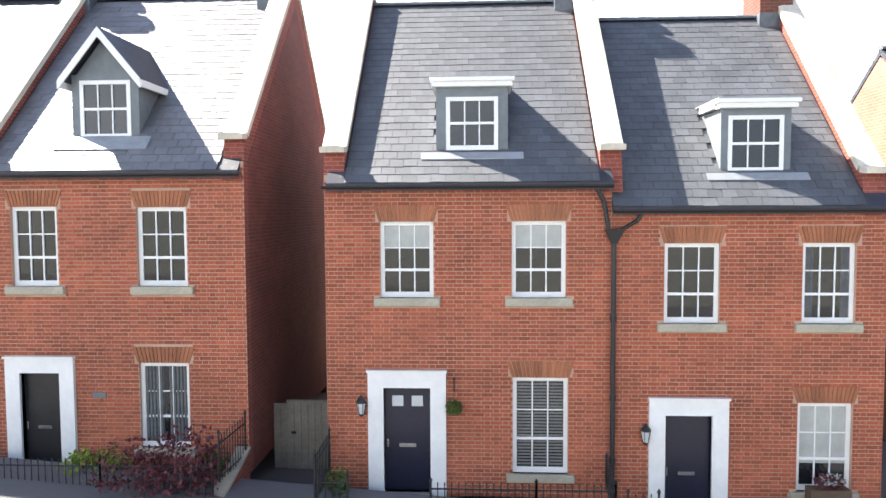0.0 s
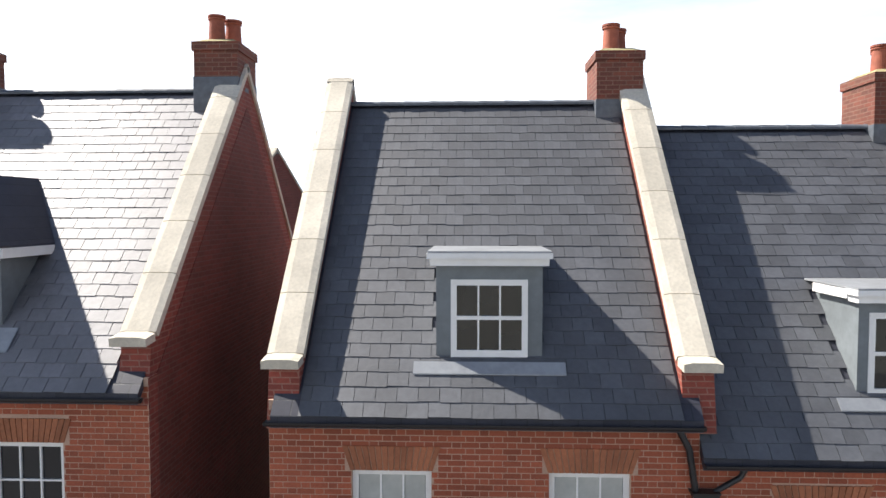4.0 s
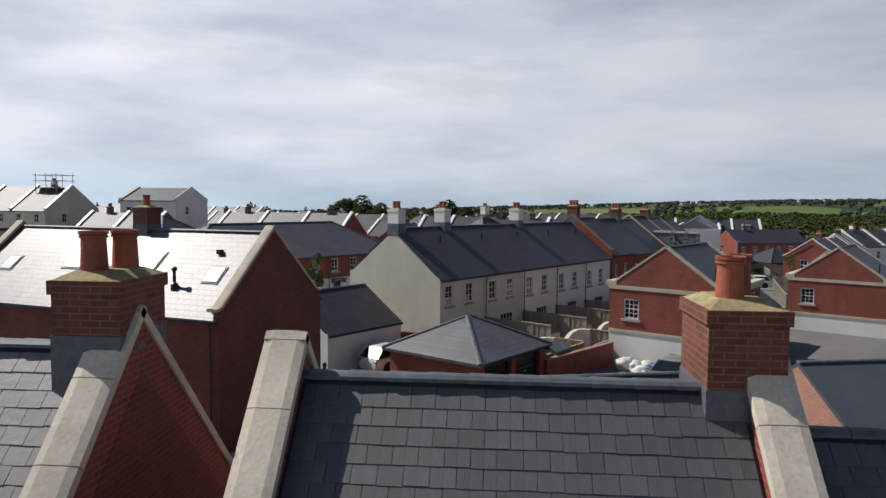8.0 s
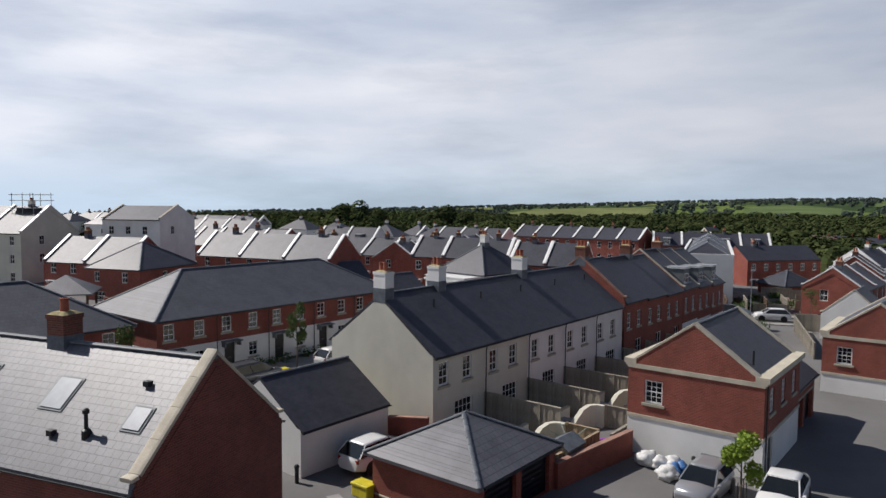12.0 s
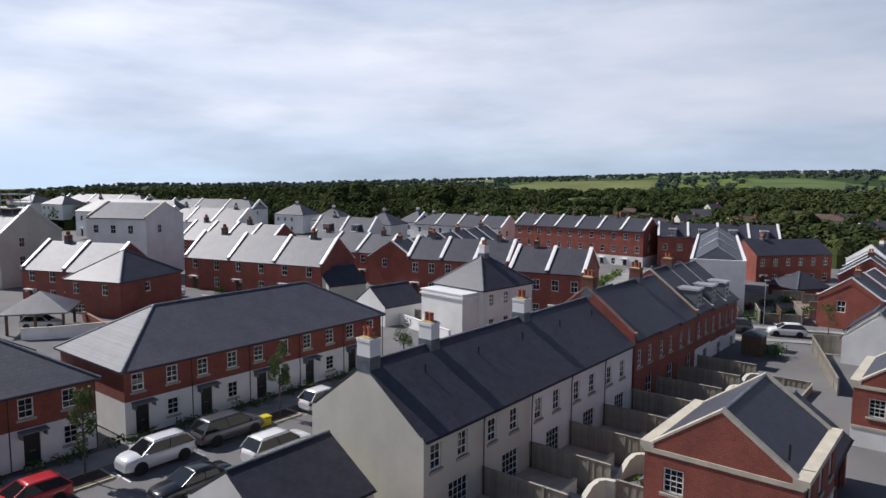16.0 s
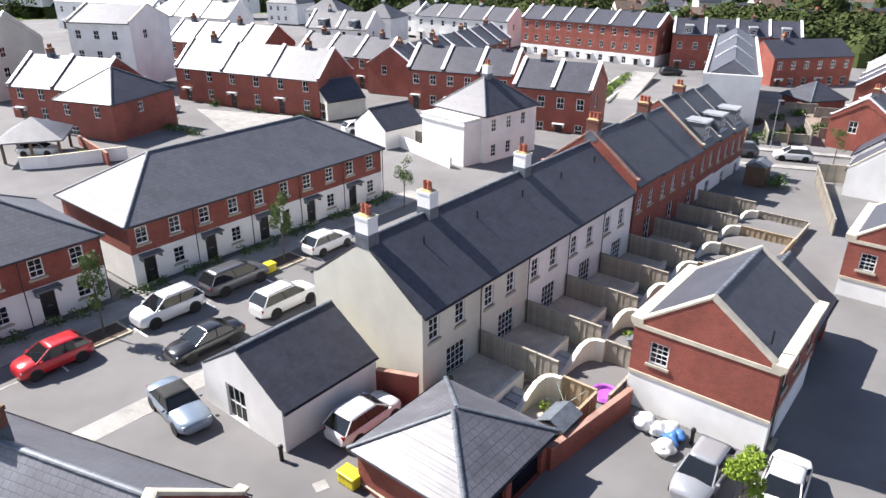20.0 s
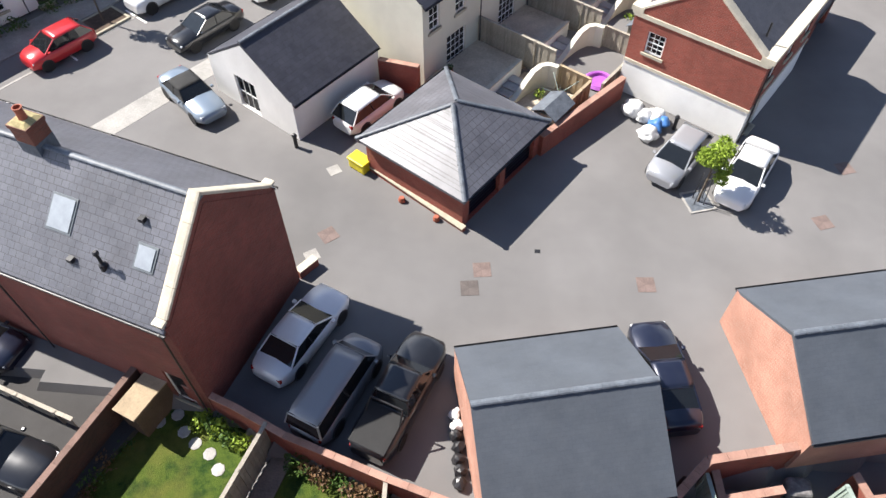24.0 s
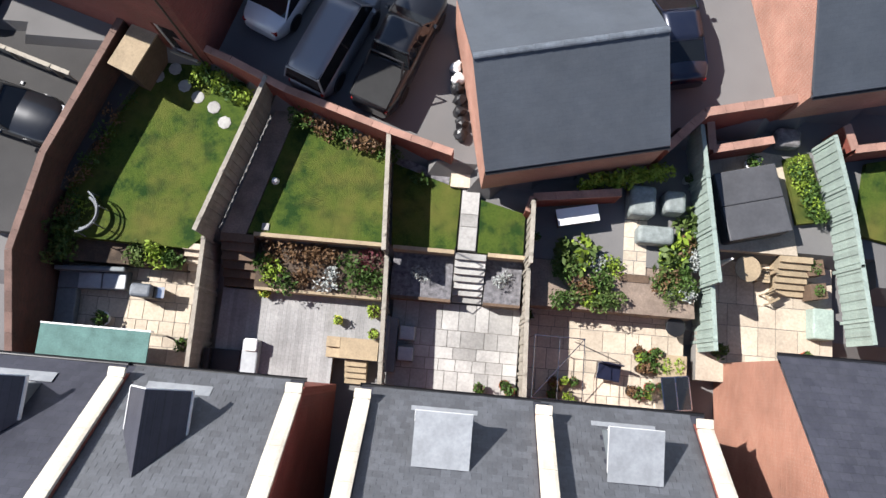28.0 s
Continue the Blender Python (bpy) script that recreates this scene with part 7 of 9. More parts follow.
bins2 = thing("grit_bin", -15.4, 51.8, 2.385, 56, "yellow plastic grit bin by the terrace", "bin")
part("body", soft_box(-0.5, 0.5, -0.32, 0.32, 0, 0.5, 0.06), yellow_bin, bins2)
part("lid", soft_box(-0.54, 0.54, -0.36, 0.36, 0.503, 0.64, 0.05), yellow_bin, bins2)
for x, y in ((-8.55, 33.0), (10.2, 36.0), (-2.9, 29.9), (-1.2, 28.9)):
    bo = thing("bollard", x, y, 2.385, 0, "short dark bollard standing on asphalt", "bollard", "court bollards")
    part("post", lathe(bmesh.new(), [(0.1, 0), (0.1, 0.7), (0.13, 0.72), (0.13, 0.78), (0.08, 0.86), (0.02, 0.88)], 10) if x < -5 or x > 5 else lathe(bmesh.new(), [(0.16, 0), (0.17, 0.12), (0.12, 0.25)], 10), black_paint if x < -5 or x > 5 else terracotta, bo)
sack = plain("white sacking", (0.68, 0.68, 0.66), 0.8, 0.25, 6.0, 3.0, 0.6)
blue_sack = plain("blue plastic sack", (0.05, 0.16, 0.4), 0.5, 0.3, 6.0, 3.0, 0.5)
for i, (x, y, s, mt) in enumerate(((8.2, 37.0, 0.55, sack), (8.7, 36.6, 0.45, sack), (8.75, 35.2, 0.5, sack), (9.2, 35.9, 0.4, blue_sack), (9.6, 36.2, 0.4, blue_sack), (9.3, 36.6, 0.45, sack))):
    bm = bmesh.new()
    bmesh.ops.create_icosphere(bm, subdivisions=3, radius=s)
    for v in bm.verts:
        v.co *= 1 + 0.45 * noise.noise(v.co * 3.1 + Vector((i * 7.3, 0, 0)))
        v.co.z = max(-s * 0.6, v.co.z * 0.75)
    for f in bm.faces:
        f.smooth = True
    b = part("rubbish_sack", bm, mt)
    b.location = (x, y, 2.385 + s * 0.6)
    tagged(b, "full rubbish sack heaped against the white wall", "sack", "heap of rubbish sacks")
for i in range(7):
    bm = bmesh.new()
    bmesh.ops.create_icosphere(bm, subdivisions=2, radius=0.24)
    for v in bm.verts:
        v.co *= 1 + 0.5 * noise.noise(v.co * 4 + Vector((i * 3.3, 2, 0)))
    b = part("bin_bag", bm, black_paint if i < 5 else sack)
    b.location = (0.75 + 0.04 * (i % 2) - 0.06 * i, 17.0 + 0.42 * i, 2.55)
    tagged(b, "tied black bin bag beside the garage wall", "sack", "row of bin bags")
tree(10.75, 31.1, 2.385, 3.5, 0.95, "young bright green tree in a court pit", leaf_lime, 3200, 3, True)
pit_ob = thing("tree_pit", 10.75, 31.1, 2.37, 18, "black iron tree grate inside a pale kerb", "tree pit")
part("grate", boxes((-0.55, 0.55, -0.55, 0.55, 0, 0.03)), lead_dark, pit_ob)
for q in ((-0.65, 0.65, -0.65, -0.56), (-0.65, 0.65, 0.56, 0.65), (-0.65, -0.56, -0.555, 0.555), (0.56, 0.65, -0.555, 0.555)):
    part("kerb", boxes((*q, 0, 0.06)), paving, pit_ob)
wall_run("court_wall", [(3.4, 33.5), (7.6, 38.2)], 2.3, [3.6, 3.7], 0.24, brick_red, "red brick wall between garage and coach house", brick_cope, 0.3)
wall_run("court_wall", [(-5.1, 38.2), (-2.9, 37.5)], 2.3, [4.0, 4.2], 0.24, brick_red, "red brick wall by the cream gable", brick_cope, 0.3)
wall_run("low_wall", [(-4.9, 32.0), (0.1, 28.35)], 2.3, [2.62, 2.55], 0.22, brick_red, "low brick plinth along the garage", sill_mat, 0.3)
wall_run("low_wall", [(-6.7, 25.2), (-6.1, 26.0)], 2.3, [2.8, 2.8], 0.3, brick_red, "low brick pier beside the gable", stone, 0.36)
flat("paved_strip", [(-20.0, 32.6), (-19.1, 31.4), (-9.9, 44.5), (-11.2, 45.0)], 2.392, paving, "pale block-paved strip along the street edge", 0.05)
for i in range(6):
    a, b = i * 4.6, i * 4.6 + 0.15
    u = Vector((0.559, 0.829))
    p0 = Vector((-22.3, 38.7)) + u * a
    flat("bay_line", [tuple(p0), tuple(p0 + u * 0.12), tuple(p0 + u * 0.12 + Vector((-1.7, 1.15))), tuple(p0 + Vector((-1.7, 1.15)))], 2.391, white_paint, "white painted parking bay line", 0.02)
p0 = Vector((-26.5, 34.2))
flat("bay_line", [tuple(p0), tuple(p0 + u * 26), tuple(p0 + u * 26 + Vector((-0.12, 0.08))), tuple(p0 + Vector((-0.12, 0.08)))], 2.391, paving, "pale kerb line beside the parking bays", 0.02)
v2 = Vector((-0.829, 0.559))
for i, (s, t) in enumerate(((9.2, 2.4), (22.6, 2.4))):
    c = Vector((-26.5, 34.2)) + u * s + v2 * 1.1
    pit = [tuple(c - u * 1.2 - v2 * 0.9), tuple(c + u * 1.2 - v2 * 0.9), tuple(c + u * 1.2 + v2 * 0.9), tuple(c - u * 1.2 + v2 * 0.9)]
    flat("tree_pit", pit, 2.47, soil, "planted tree pit edged with pale kerbs", 0.2)
    tree(c.x, c.y, 2.45, 4.9, 0.85, "slender young street tree with a narrow crown", leaf_fresh, 2200, 5 + i, False)
    wall_run("kerb", pit + [pit[0]], 2.3, [2.5] * 5, 0.14, sill_mat, "pale granite kerb round the tree pit", category="kerb")
tree(-7.6, 65.0, 2.5, 4.4, 1.0, "young street tree at the corner", leaf_green, 900, 8)
tree(36.0, 84.0, land(36, 84), 4.0, 1.2, "young street tree by the far road", leaf_green, 700, 9)
pv = Vector((-26.5, 34.2)) + v2 * 2.2
flat("pavement", [tuple(pv - u * 12), tuple(pv + u * 40), tuple(pv + u * 40 + v2 * 2.3), tuple(pv - u * 12 + v2 * 2.3)], 2.46, paving, "grey paved footway before the terrace", 0.2)
for i in range(44):
    s = -10 + i * 1.12
    if i % 4 == 3:
        continue
    c = pv + u * s + v2 * 2.0
    bush(c.x, c.y, 2.45, 0.8, 0.6, 0.75, leaf_green, "dark clipped hedge before the terrace", 130, 400 + i, 0.09, "hedge")
# skylights and vents on the court house
for own, x, y0, w, h in ((house_e, 1.75, 1.3, 1.0, 1.2), (house_e, 5.25, 1.1, 0.75, 0.85), (house_e2, 4.9, 1.35, 1.05, 1.25), (house_e2, 1.5, 1.15, 0.75, 0.85)):
    k = 2.75 / 3.2
    m = pose(x, y0, 5.95 + y0 * k + 0.04, math.degrees(math.atan(k)), 0, 0)
    s = part("roof_light", panel(bmesh.new(), pose(0, 0, 0, -90) @ Matrix.Diagonal((1, 1, 1, 1)), w, h, [(0.08, w - 0.08, 0.08, h - 0.08)], 0.07), grey_paint, own, "grey framed sloping roof light")
    s.matrix_basis = m
    # pale base colour stands for the bright sky reflected in the pane
    part("pane", boxes((0.07, w - 0.07, 0.07, h - 0.07, 0.02, 0.03)), plain("roof glass paled for sky", (0.3, 0.33, 0.36), 0.38, 0.15, 2.0, 1.0, 0.0), s, "glass paled as by reflected sky")
for x, y0 in ((4.25, 0.9),):
    part("soil_vent", lathe(bmesh.new(), [(0.14, 5.95 + y0 * 0.86 - 0.1), (0.13, 5.95 + y0 * 0.86 + 0.15), (0.06, 5.95 + y0 * 0.86 + 0.2), (0.055, 5.95 + y0 * 0.86 + 0.6), (0.1, 5.95 + y0 * 0.86 + 0.64), (0.1, 5.95 + y0 * 0.86 + 0.74), (0.05, 5.95 + y0 * 0.86 + 0.78)], 10, x, y0), black_paint, house_e, "black roof vent pipe")
for x, y0 in ((5.1, 2.15), (2.95, 0.65)):
    part("slate_vent", boxes((x, x + 0.2, y0, y0 + 0.2, 5.95 + y0 * 0.86 + 0.1, 5.95 + y0 * 0.86 + 0.26)), black_paint, house_e, "small black slate vent")

# ---- gardens of the rendered terrace ----


def kp(x, y):
    return (-2.7 + 0.555 * x - 0.832 * y, 37.9 + 0.832 * x + 0.555 * y)


for i in range(8):
    x0 = 4.69 * i
    zt = 3.05 - 0.12 * i
    slab_pts = [kp(x0 + 0.1, -3.1), kp(x0 + 4.6, -3.1), kp(x0 + 4.6, -0.02), kp(x0 + 0.1, -0.02)]
    flat("patio", slab_pts, zt, slab_tan, "raised sandstone patio behind the terrace", 1.5)
    wall_run("retaining_wall", [kp(x0 + 0.3, -3.2), kp(x0 + 4.2, -3.2)], 1.0, [zt + 0.25, zt + 0.35], 0.2, white_wall, "white rendered wall holding up the patio", stone, 0.24)
    fence([kp(x0 + 4.66, -0.1), kp(x0 + 4.66, -5.0)], zt - 0.4, zt + 1.45, fence_wood, "weathered grey boarded fence between patios", 0.23)
    wall_run("curved_wall", [kp(x0 + 0.9, -4.3), kp(x0 + 1.7, -4.3), kp(x0 + 2.4, -4.3), kp(x0 + 3.0, -4.32), kp(x0 + 3.6, -4.4), kp(x0 + 4.1, -4.55), kp(x0 + 4.4, -4.85), kp(x0 + 4.5, -5.35)], 1.0, [zt - 0.5, zt - 0.45, zt - 0.25, zt + 0.15, zt + 0.55, zt + 0.72, zt + 0.76, zt + 0.76], 0.3, cream_wall, "cream rendered sweeping garden wall")
    ye = -7.2 if i == 0 else -7.75 if i < 3 else -9.3
    fence([kp(x0 + 4.66, -5.4), kp(x0 + 4.66, ye)], zt - 0.9, zt + 0.75, fence_wood if i % 2 else pale_wood, "boarded fence between lower gardens", 0.2)
    fence([kp(x0 + 0.2, ye - 0.05), kp(x0 + 4.6, ye - 0.05)], zt - 0.9, zt + 0.7, fence_wood if i % 3 else pale_wood, "boarded fence along the garden ends", 0.2)
    gp = [kp(x0 + 0.1, ye), kp(x0 + 4.6, ye), kp(x0 + 4.6, -3.3), kp(x0 + 0.1, -3.3)]
    flat("garden_ground", gp, zt - 0.62, (slab_tan, slab_tan, slab_tan, grass_mat, slab_tan, soil, grass_mat, slab_tan)[i], ("sandy paved garden floor", "sandy paved garden floor", "sandy paved garden floor", "small rough lawn", "pale paved garden floor", "bare garden earth", "small rough lawn", "pale paved garden floor")[i] + " below the patios", 0.8)
    st = thing("garden_steps", *kp(x0 + 0.35, -4.15), 0, TH, "narrow garden steps along the white wall", "steps", "terrace garden steps")
    for s in range(6):
        part("step", boxes((s * 0.5, s * 0.5 + 0.5, 0, 0.8, zt - 0.7, zt - 0.62 + 0.1 * (s + 1))), slab_mat, st)
    if i in (0, 2, 4):
        c = kp(x0 + 1.6, -6.9)
        sh = thing("garden_shed", c[0], c[1], zt - 0.62, TH, "small weathered timber shed with felt roof", "shed", "terrace garden sheds")
        part("cabin", boxes((-0.8, 0.8, -0.6, 0.6, 0, 1.5)), fence_wood, sh)
        rb = bmesh.new()
        for sy in (-1, 1):
            v = [rb.verts.new(q) for q in ((-0.9, sy * 0.72, 1.45), (0.9, sy * 0.72, 1.45), (0.9, 0, 1.85), (-0.9, 0, 1.85), (-0.9, sy * 0.72, 1.4), (0.9, sy * 0.72, 1.4), (0.9, 0, 1.8), (-0.9, 0, 1.8))]
            for f in ((0, 1, 2, 3), (7, 6, 5, 4), (0, 4, 5, 1), (1, 5, 6, 2), (3, 7, 4, 0)):
                rb.faces.new([v[q] for q in f])
        bmesh.ops.recalc_face_normals(rb, faces=rb.faces)
        part("roof", rb, lead_mat if i % 2 else lead_dark, sh)
        for j in range(3):
            q = kp(x0 + 3.3 + 0.4 * j, -5.2 - 0.9 * j)
            bush(q[0], q[1], zt - 0.63, 0.5, 0.5, 0.5, leaf_green if j else leaf_lime, "small shrub in a terrace garden", 110, 500 + i * 3 + j, 0.07)
    for j in range(2):
        q = kp(x0 + 0.8 + 0.5 * j, -0.7)
        pot(q[0], q[1], zt, 0.17, 0.3, (black_paint, terracotta)[j], "pot on the raised patio", leaf_green, 560 + i * 2 + j)
wall_run("garden_wall", [(-13.6, 89.2), (-10.4, 84.9), (-7.0, 80.6), (-4.6, 77.6)], 1.2, [3.3, 3.3, 3.3, 3.3], 0.25, white_wall, "white rendered garden wall beside the white house", white_paint, 0.32)
fence([(-9.4, 86.9), (-6.2, 84.6)], 1.7, 3.6, fence_wood, "brown boarded fence panel behind the white wall", 0.2)
for i in range(5):
    bush(-12.2 + 1.7 * i, 86.2 - 2.15 * i, 1.55, 0.7, 0.7, 0.55, leaf_green, "low green shrub along the white garden wall", 110, 640 + i, 0.1)
# planted strip beside the ramp to the tall terrace
for i in range(9):
    x, y = 15.2 + 1.05 * i, 118.0 + 3.4 * i
    bush(x, y, land(x, y), 1.0, 1.2, 0.9 + 0.4 * (i % 3 == 1), (leaf_green, leaf_fresh, leaf_rust)[i % 3], "garden shrub in the planted strip by the ramp", 120, 660 + i, 0.14)
for k in (-1.5, 1.5):
    wall_run("garden_wall", [(14.6 + k, 117.4 - k * 0.3), (19.0 + k, 131.6 - k * 0.3), (23.8 + k, 146.8 - k * 0.3)], -2.5, [1.4, 0.5, -0.3], 0.3, cream_wall, "low pale wall along the planted strip")
q = kp(6.4, -6.9)
pool = part("paddling_pool", lathe(bmesh.new(), [(0.7, 0), (0.85, 0.12), (0.7, 0.26), (0.58, 0.22), (0.56, 0.06)], 20), plain("purple vinyl", (0.35, 0.1, 0.42), 0.35, 0.15, 5.0, 1.0, 0.05))
pool.location = (q[0], q[1], 2.36)
tagged(pool, "round purple paddling pool in a garden", "pool")
q = kp(3.0, -6.4)
dr = thing("clothes_airer", q[0], q[1], 2.4, 20, "rotary washing line with pale green arms", "washing line")
part("pole", tube(bmesh.new(), (0, 0, 0), (0, 0, 1.6), 0.025), chrome, dr)
for a in range(4):
    part("arm", tube(bmesh.new(), (0, 0, 1.1), (math.cos(a * 1.57), math.sin(a * 1.57), 1.7), 0.02, n=6), green_fence, dr)
q = kp(21.5, -7.3)
tr = thing("climbing_frame", q[0], q[1], 1.9, 40, "yellow wooden climbing frame in a garden", "play frame")
for a in range(6):
    part("plank", boxes((a * 0.3, a * 0.3 + 0.2, 0, 0.8, 0.4 + 0.1 * a, 0.48 + 0.1 * a)), plain("yellow timber", (0.55, 0.36, 0.07), 0.8, 0.2, 10.0, 1.0, 0.2), tr)
part("leg", boxes((0, 0.08, 0, 0.08, 0, 1.4), (1.7, 1.78, 0, 0.08, 0, 1.4), (0, 0.08, 0.7, 0.78, 0, 1.4), (1.7, 1.78, 0.7, 0.78, 0, 1.4)), pale_wood, tr)

# ---- front gardens and wall fittings ----
def railing(pts, z, h, label):
    ob = thing("railing", 0, 0, 0, 0, label, "railing", "front railings")
    for a, b in zip(pts, pts[1:]):
        a, b = Vector((*a, z)), Vector((*b, z))
        n = max(2, round((b - a).length / 0.12))
        bm = tube(bmesh.new(), a + Vector((0, 0, h * 0.88)), b + Vector((0, 0, h * 0.88)), 0.014, n=6)
        tube(bm, a + Vector((0, 0, 0.08)), b + Vector((0, 0, 0.08)), 0.014, n=6)
        part("rail", bm, black_paint, ob)
        for i in range(n + 1):
            p = a.lerp(b, i / n)
            big = i in (0, n)
            part("bar", lathe(bmesh.new(), [(0.02 if big else 0.009, p.z), (0.02 if big else 0.009, p.z + h * (1.1 if big else 1.0)), (0.035 if big else 0.016, p.z + h * (1.14 if big else 1.02)), (0.003, p.z + h * (1.24 if big else 1.1))], 6, p.x, p.y), black_paint, ob)
    return ob


wall_run("front_wall", [(-8.0, -1.35), (-3.1, -1.35), (-3.05, -0.05)], -0.5, [0.42, 0.3, 0.75], 0.22, brick_red, "low brick front garden wall", sill_mat, 0.26)
railing([(-8.0, -1.35), (-5.1, -1.35), (-3.15, -1.35)], 0.36, 0.6, "black spiked railing over the low wall")
railing([(-3.05, -1.3), (-2.99, -0.15)], 0.62, 0.75, "black spiked railing running to the house corner")
railing([(-1.4, -1.35), (-1.42, -0.1)], 0.3, 0.75, "black spiked railing beside the side passage")
wall_run("front_wall", [(-1.4, -1.35), (-0.85, -1.35)], -0.6, [0.25, 0.2], 0.22, brick_red, "low brick front garden wall", sill_mat, 0.26)
railing([(-1.35, -1.35), (-0.85, -1.35)], 0.22, 0.5, "black spiked railing before the house")
railing([(0.55, -1.35), (2.3, -1.35), (3.6, -1.35), (3.68, -0.1)], 0.1, 0.55, "black spiked railing before the house")
railing([(3.8, -1.35), (4.3, -1.35)], -0.1, 0.6, "black spiked railing before the house")
bush(-4.25, -1.1, 0.2, 1.3, 0.7, 1.15, leaf_red, "purple-leaved berberis bush over the railing", 1500, 600, 0.05)
bush(-6.05, -0.6, 0.1, 0.5, 0.45, 0.8, leaf_lime, "bright green clipped shrub by the door", 420, 601, 0.05)
bush(-5.4, -0.5, 0.1, 0.45, 0.4, 0.8, leaf_lime, "bright green shrub beside the berberis", 380, 602, 0.05)
bush(-3.4, -0.5, 0.1, 0.45, 0.4, 0.85, leaf_green, "green shrub below the window", 380, 603, 0.05)
bush(-6.9, -0.9, 0.0, 0.9, 0.4, 0.45, leaf_lime, "low flowering plants behind the railing", 380, 604, 0.04)
bush(-1.1, -0.7, -0.2, 0.4, 0.4, 0.8, leaf_green, "dark green shrub by the passage", 300, 605, 0.05)
bush(6.9, -0.8, -0.6, 0.5, 0.4, 0.85, leaf_lime, "bright green shrub before the house", 380, 606, 0.05)
bush(8.9, -0.7, -0.6, 0.6, 0.4, 0.75, leaf_lime, "bright green shrub before the house", 380, 607, 0.05)
pot(6.35, -0.6, -0.62, 0.14, 0.75, black_paint, "tall dark pot by the front door", None)
hb = thing("window_planter", 7.55, -0.25, -0.1, 0, "planter of pale flowers under the window", "planter")
part("leaves", leaf_mesh("leaves", [(0, 0, 0.45, 0.28, 0.16, 0.16)], 320, 0.035, leaf_red, 3), None, hb)
part("flowers", leaf_mesh("flowers", [(0, -0.1, 0.55, 0.22, 0.1, 0.1)], 60, 0.035, leaf_silver, 4), None, hb, "white flower heads")
part("trough", boxes((-0.35, 0.35, -0.12, 0.12, 0, 0.35)), dark_wood, hb)
gate = thing("side_gate", -2.97, 1.5, -0.2, 0, "weathered pale timber gate closing the side passage", "gate")
for i in range(10):
    part("board", boxes((0.02 + i * 0.147, 0.158 + i * 0.147, 0.0 + (0.03 if i in (0, 1, 8, 9) else 0), 0.03 + (0.03 if i in (0, 1, 8, 9) else 0), 0, 1.42 if 2 <= i <= 7 else 1.38)), fence_wood, gate)
part("cap_rail", boxes((0.3, 1.2, -0.03, 0.06, 1.42, 1.46)), fence_wood, gate)
part("latch", boxes((0.4, 0.5, -0.03, 0.0, 0.75, 0.8)), black_paint, gate)


def wall_lantern(x, z):
    ob = thing("wall_lantern", x, 0, z, 0, "black coach lantern fixed to the brick wall", "lamp", "coach lanterns")
    part("bracket", tube(tube(bmesh.new(), (0, 0.0, -0.12), (0, -0.14, -0.17), 0.015, n=6), (0, 0, -0.12), (0, 0, 0.1), 0.03, n=6), black_paint, ob)
    part("glass", lathe(bmesh.new(), [(0.05, -0.12), (0.085, 0.08)], 6, 0, -0.14), lamp_clear, ob, "clear lantern glass")
    bm = lathe(bmesh.new(), [(0.1, 0.08), (0.09, 0.11), (0.03, 0.19), (0.012, 0.22)], 6, 0, -0.14)
    lathe(bm, [(0.03, -0.17), (0.06, -0.12)], 6, 0, -0.14)
    for k in range(6):
        tube(bm, (0.052 * math.cos(k * 1.047), -0.14 + 0.052 * math.sin(k * 1.047), -0.12), (0.088 * math.cos(k * 1.047), -0.14 + 0.088 * math.sin(k * 1.047), 0.08), 0.006, n=4)
    part("cage", bm, black_paint, ob)


wall_lantern(-0.81, 1.6)
wall_lantern(4.37, 1.13)
ball = thing("hanging_ball", 0.9, -0.18, 1.62, 0, "green topiary ball on a wall bracket", "topiary")
part("leaves", leaf_mesh("leaves", [(0, 0, 0, 0.15, 0.15, 0.15)], 700, 0.02, leaf_green, 5), None, ball)
part("bracket", boxes((-0.012, 0.012, -0.01, 0.17, 0.5, 0.52), (-0.012, 0.012, 0.15, 0.17, 0.25, 0.52), (-0.004, 0.004, -0.004, 0.004, 0.1, 0.5)), black_paint, ball, "black iron bracket")
tagged(part("name_plaque", boxes((-5.96, -5.7, -0.02, -0.001, 1.7, 1.8)), grey_paint), "small grey slate plaque on the wall", "plaque")
# shared rainwater head where the two gutters meet
rw = thing("rainwater_pipe", 3.78, -0.09, 0, 0, "black rainwater hopper and downpipe between two houses", "downpipe")
hp = bmesh.new()
a = [hp.verts.new(q) for q in ((-0.17, -0.11, 4.86), (0.17, -0.11, 4.86), (0.17, 0.06, 4.86), (-0.17, 0.06, 4.86))]
b = [hp.verts.new(q) for q in ((-0.05, -0.05, 4.6), (0.05, -0.05, 4.6), (0.05, 0.05, 4.6), (-0.05, 0.05, 4.6))]
hp.faces.new(a), hp.faces.new(b[::-1])
for i in range(4):
    hp.faces.new((a[i], b[i], b[(i + 1) % 4], a[(i + 1) % 4]))
part("hopper", hp, black_paint, rw)
part("pipe", tube(bmesh.new(), (0, 0, 4.62), (0, 0, -0.6), 0.045, n=10), black_paint, rw)
bm = tube(bmesh.new(), (-0.3, 0, 5.58), (-0.18, 0, 5.35), 0.04)
tube(bm, (-0.18, 0, 5.35), (-0.1, 0, 4.86), 0.04)
part("swan_neck", bm, black_paint, rw)
bm = tube(bmesh.new(), (0.5, 0, 5.16), (0.42, 0, 5.02), 0.035)
tube(bm, (0.42, 0, 5.02), (0.12, 0, 4.84), 0.035)
part("branch_pipe", bm, black_paint, rw)
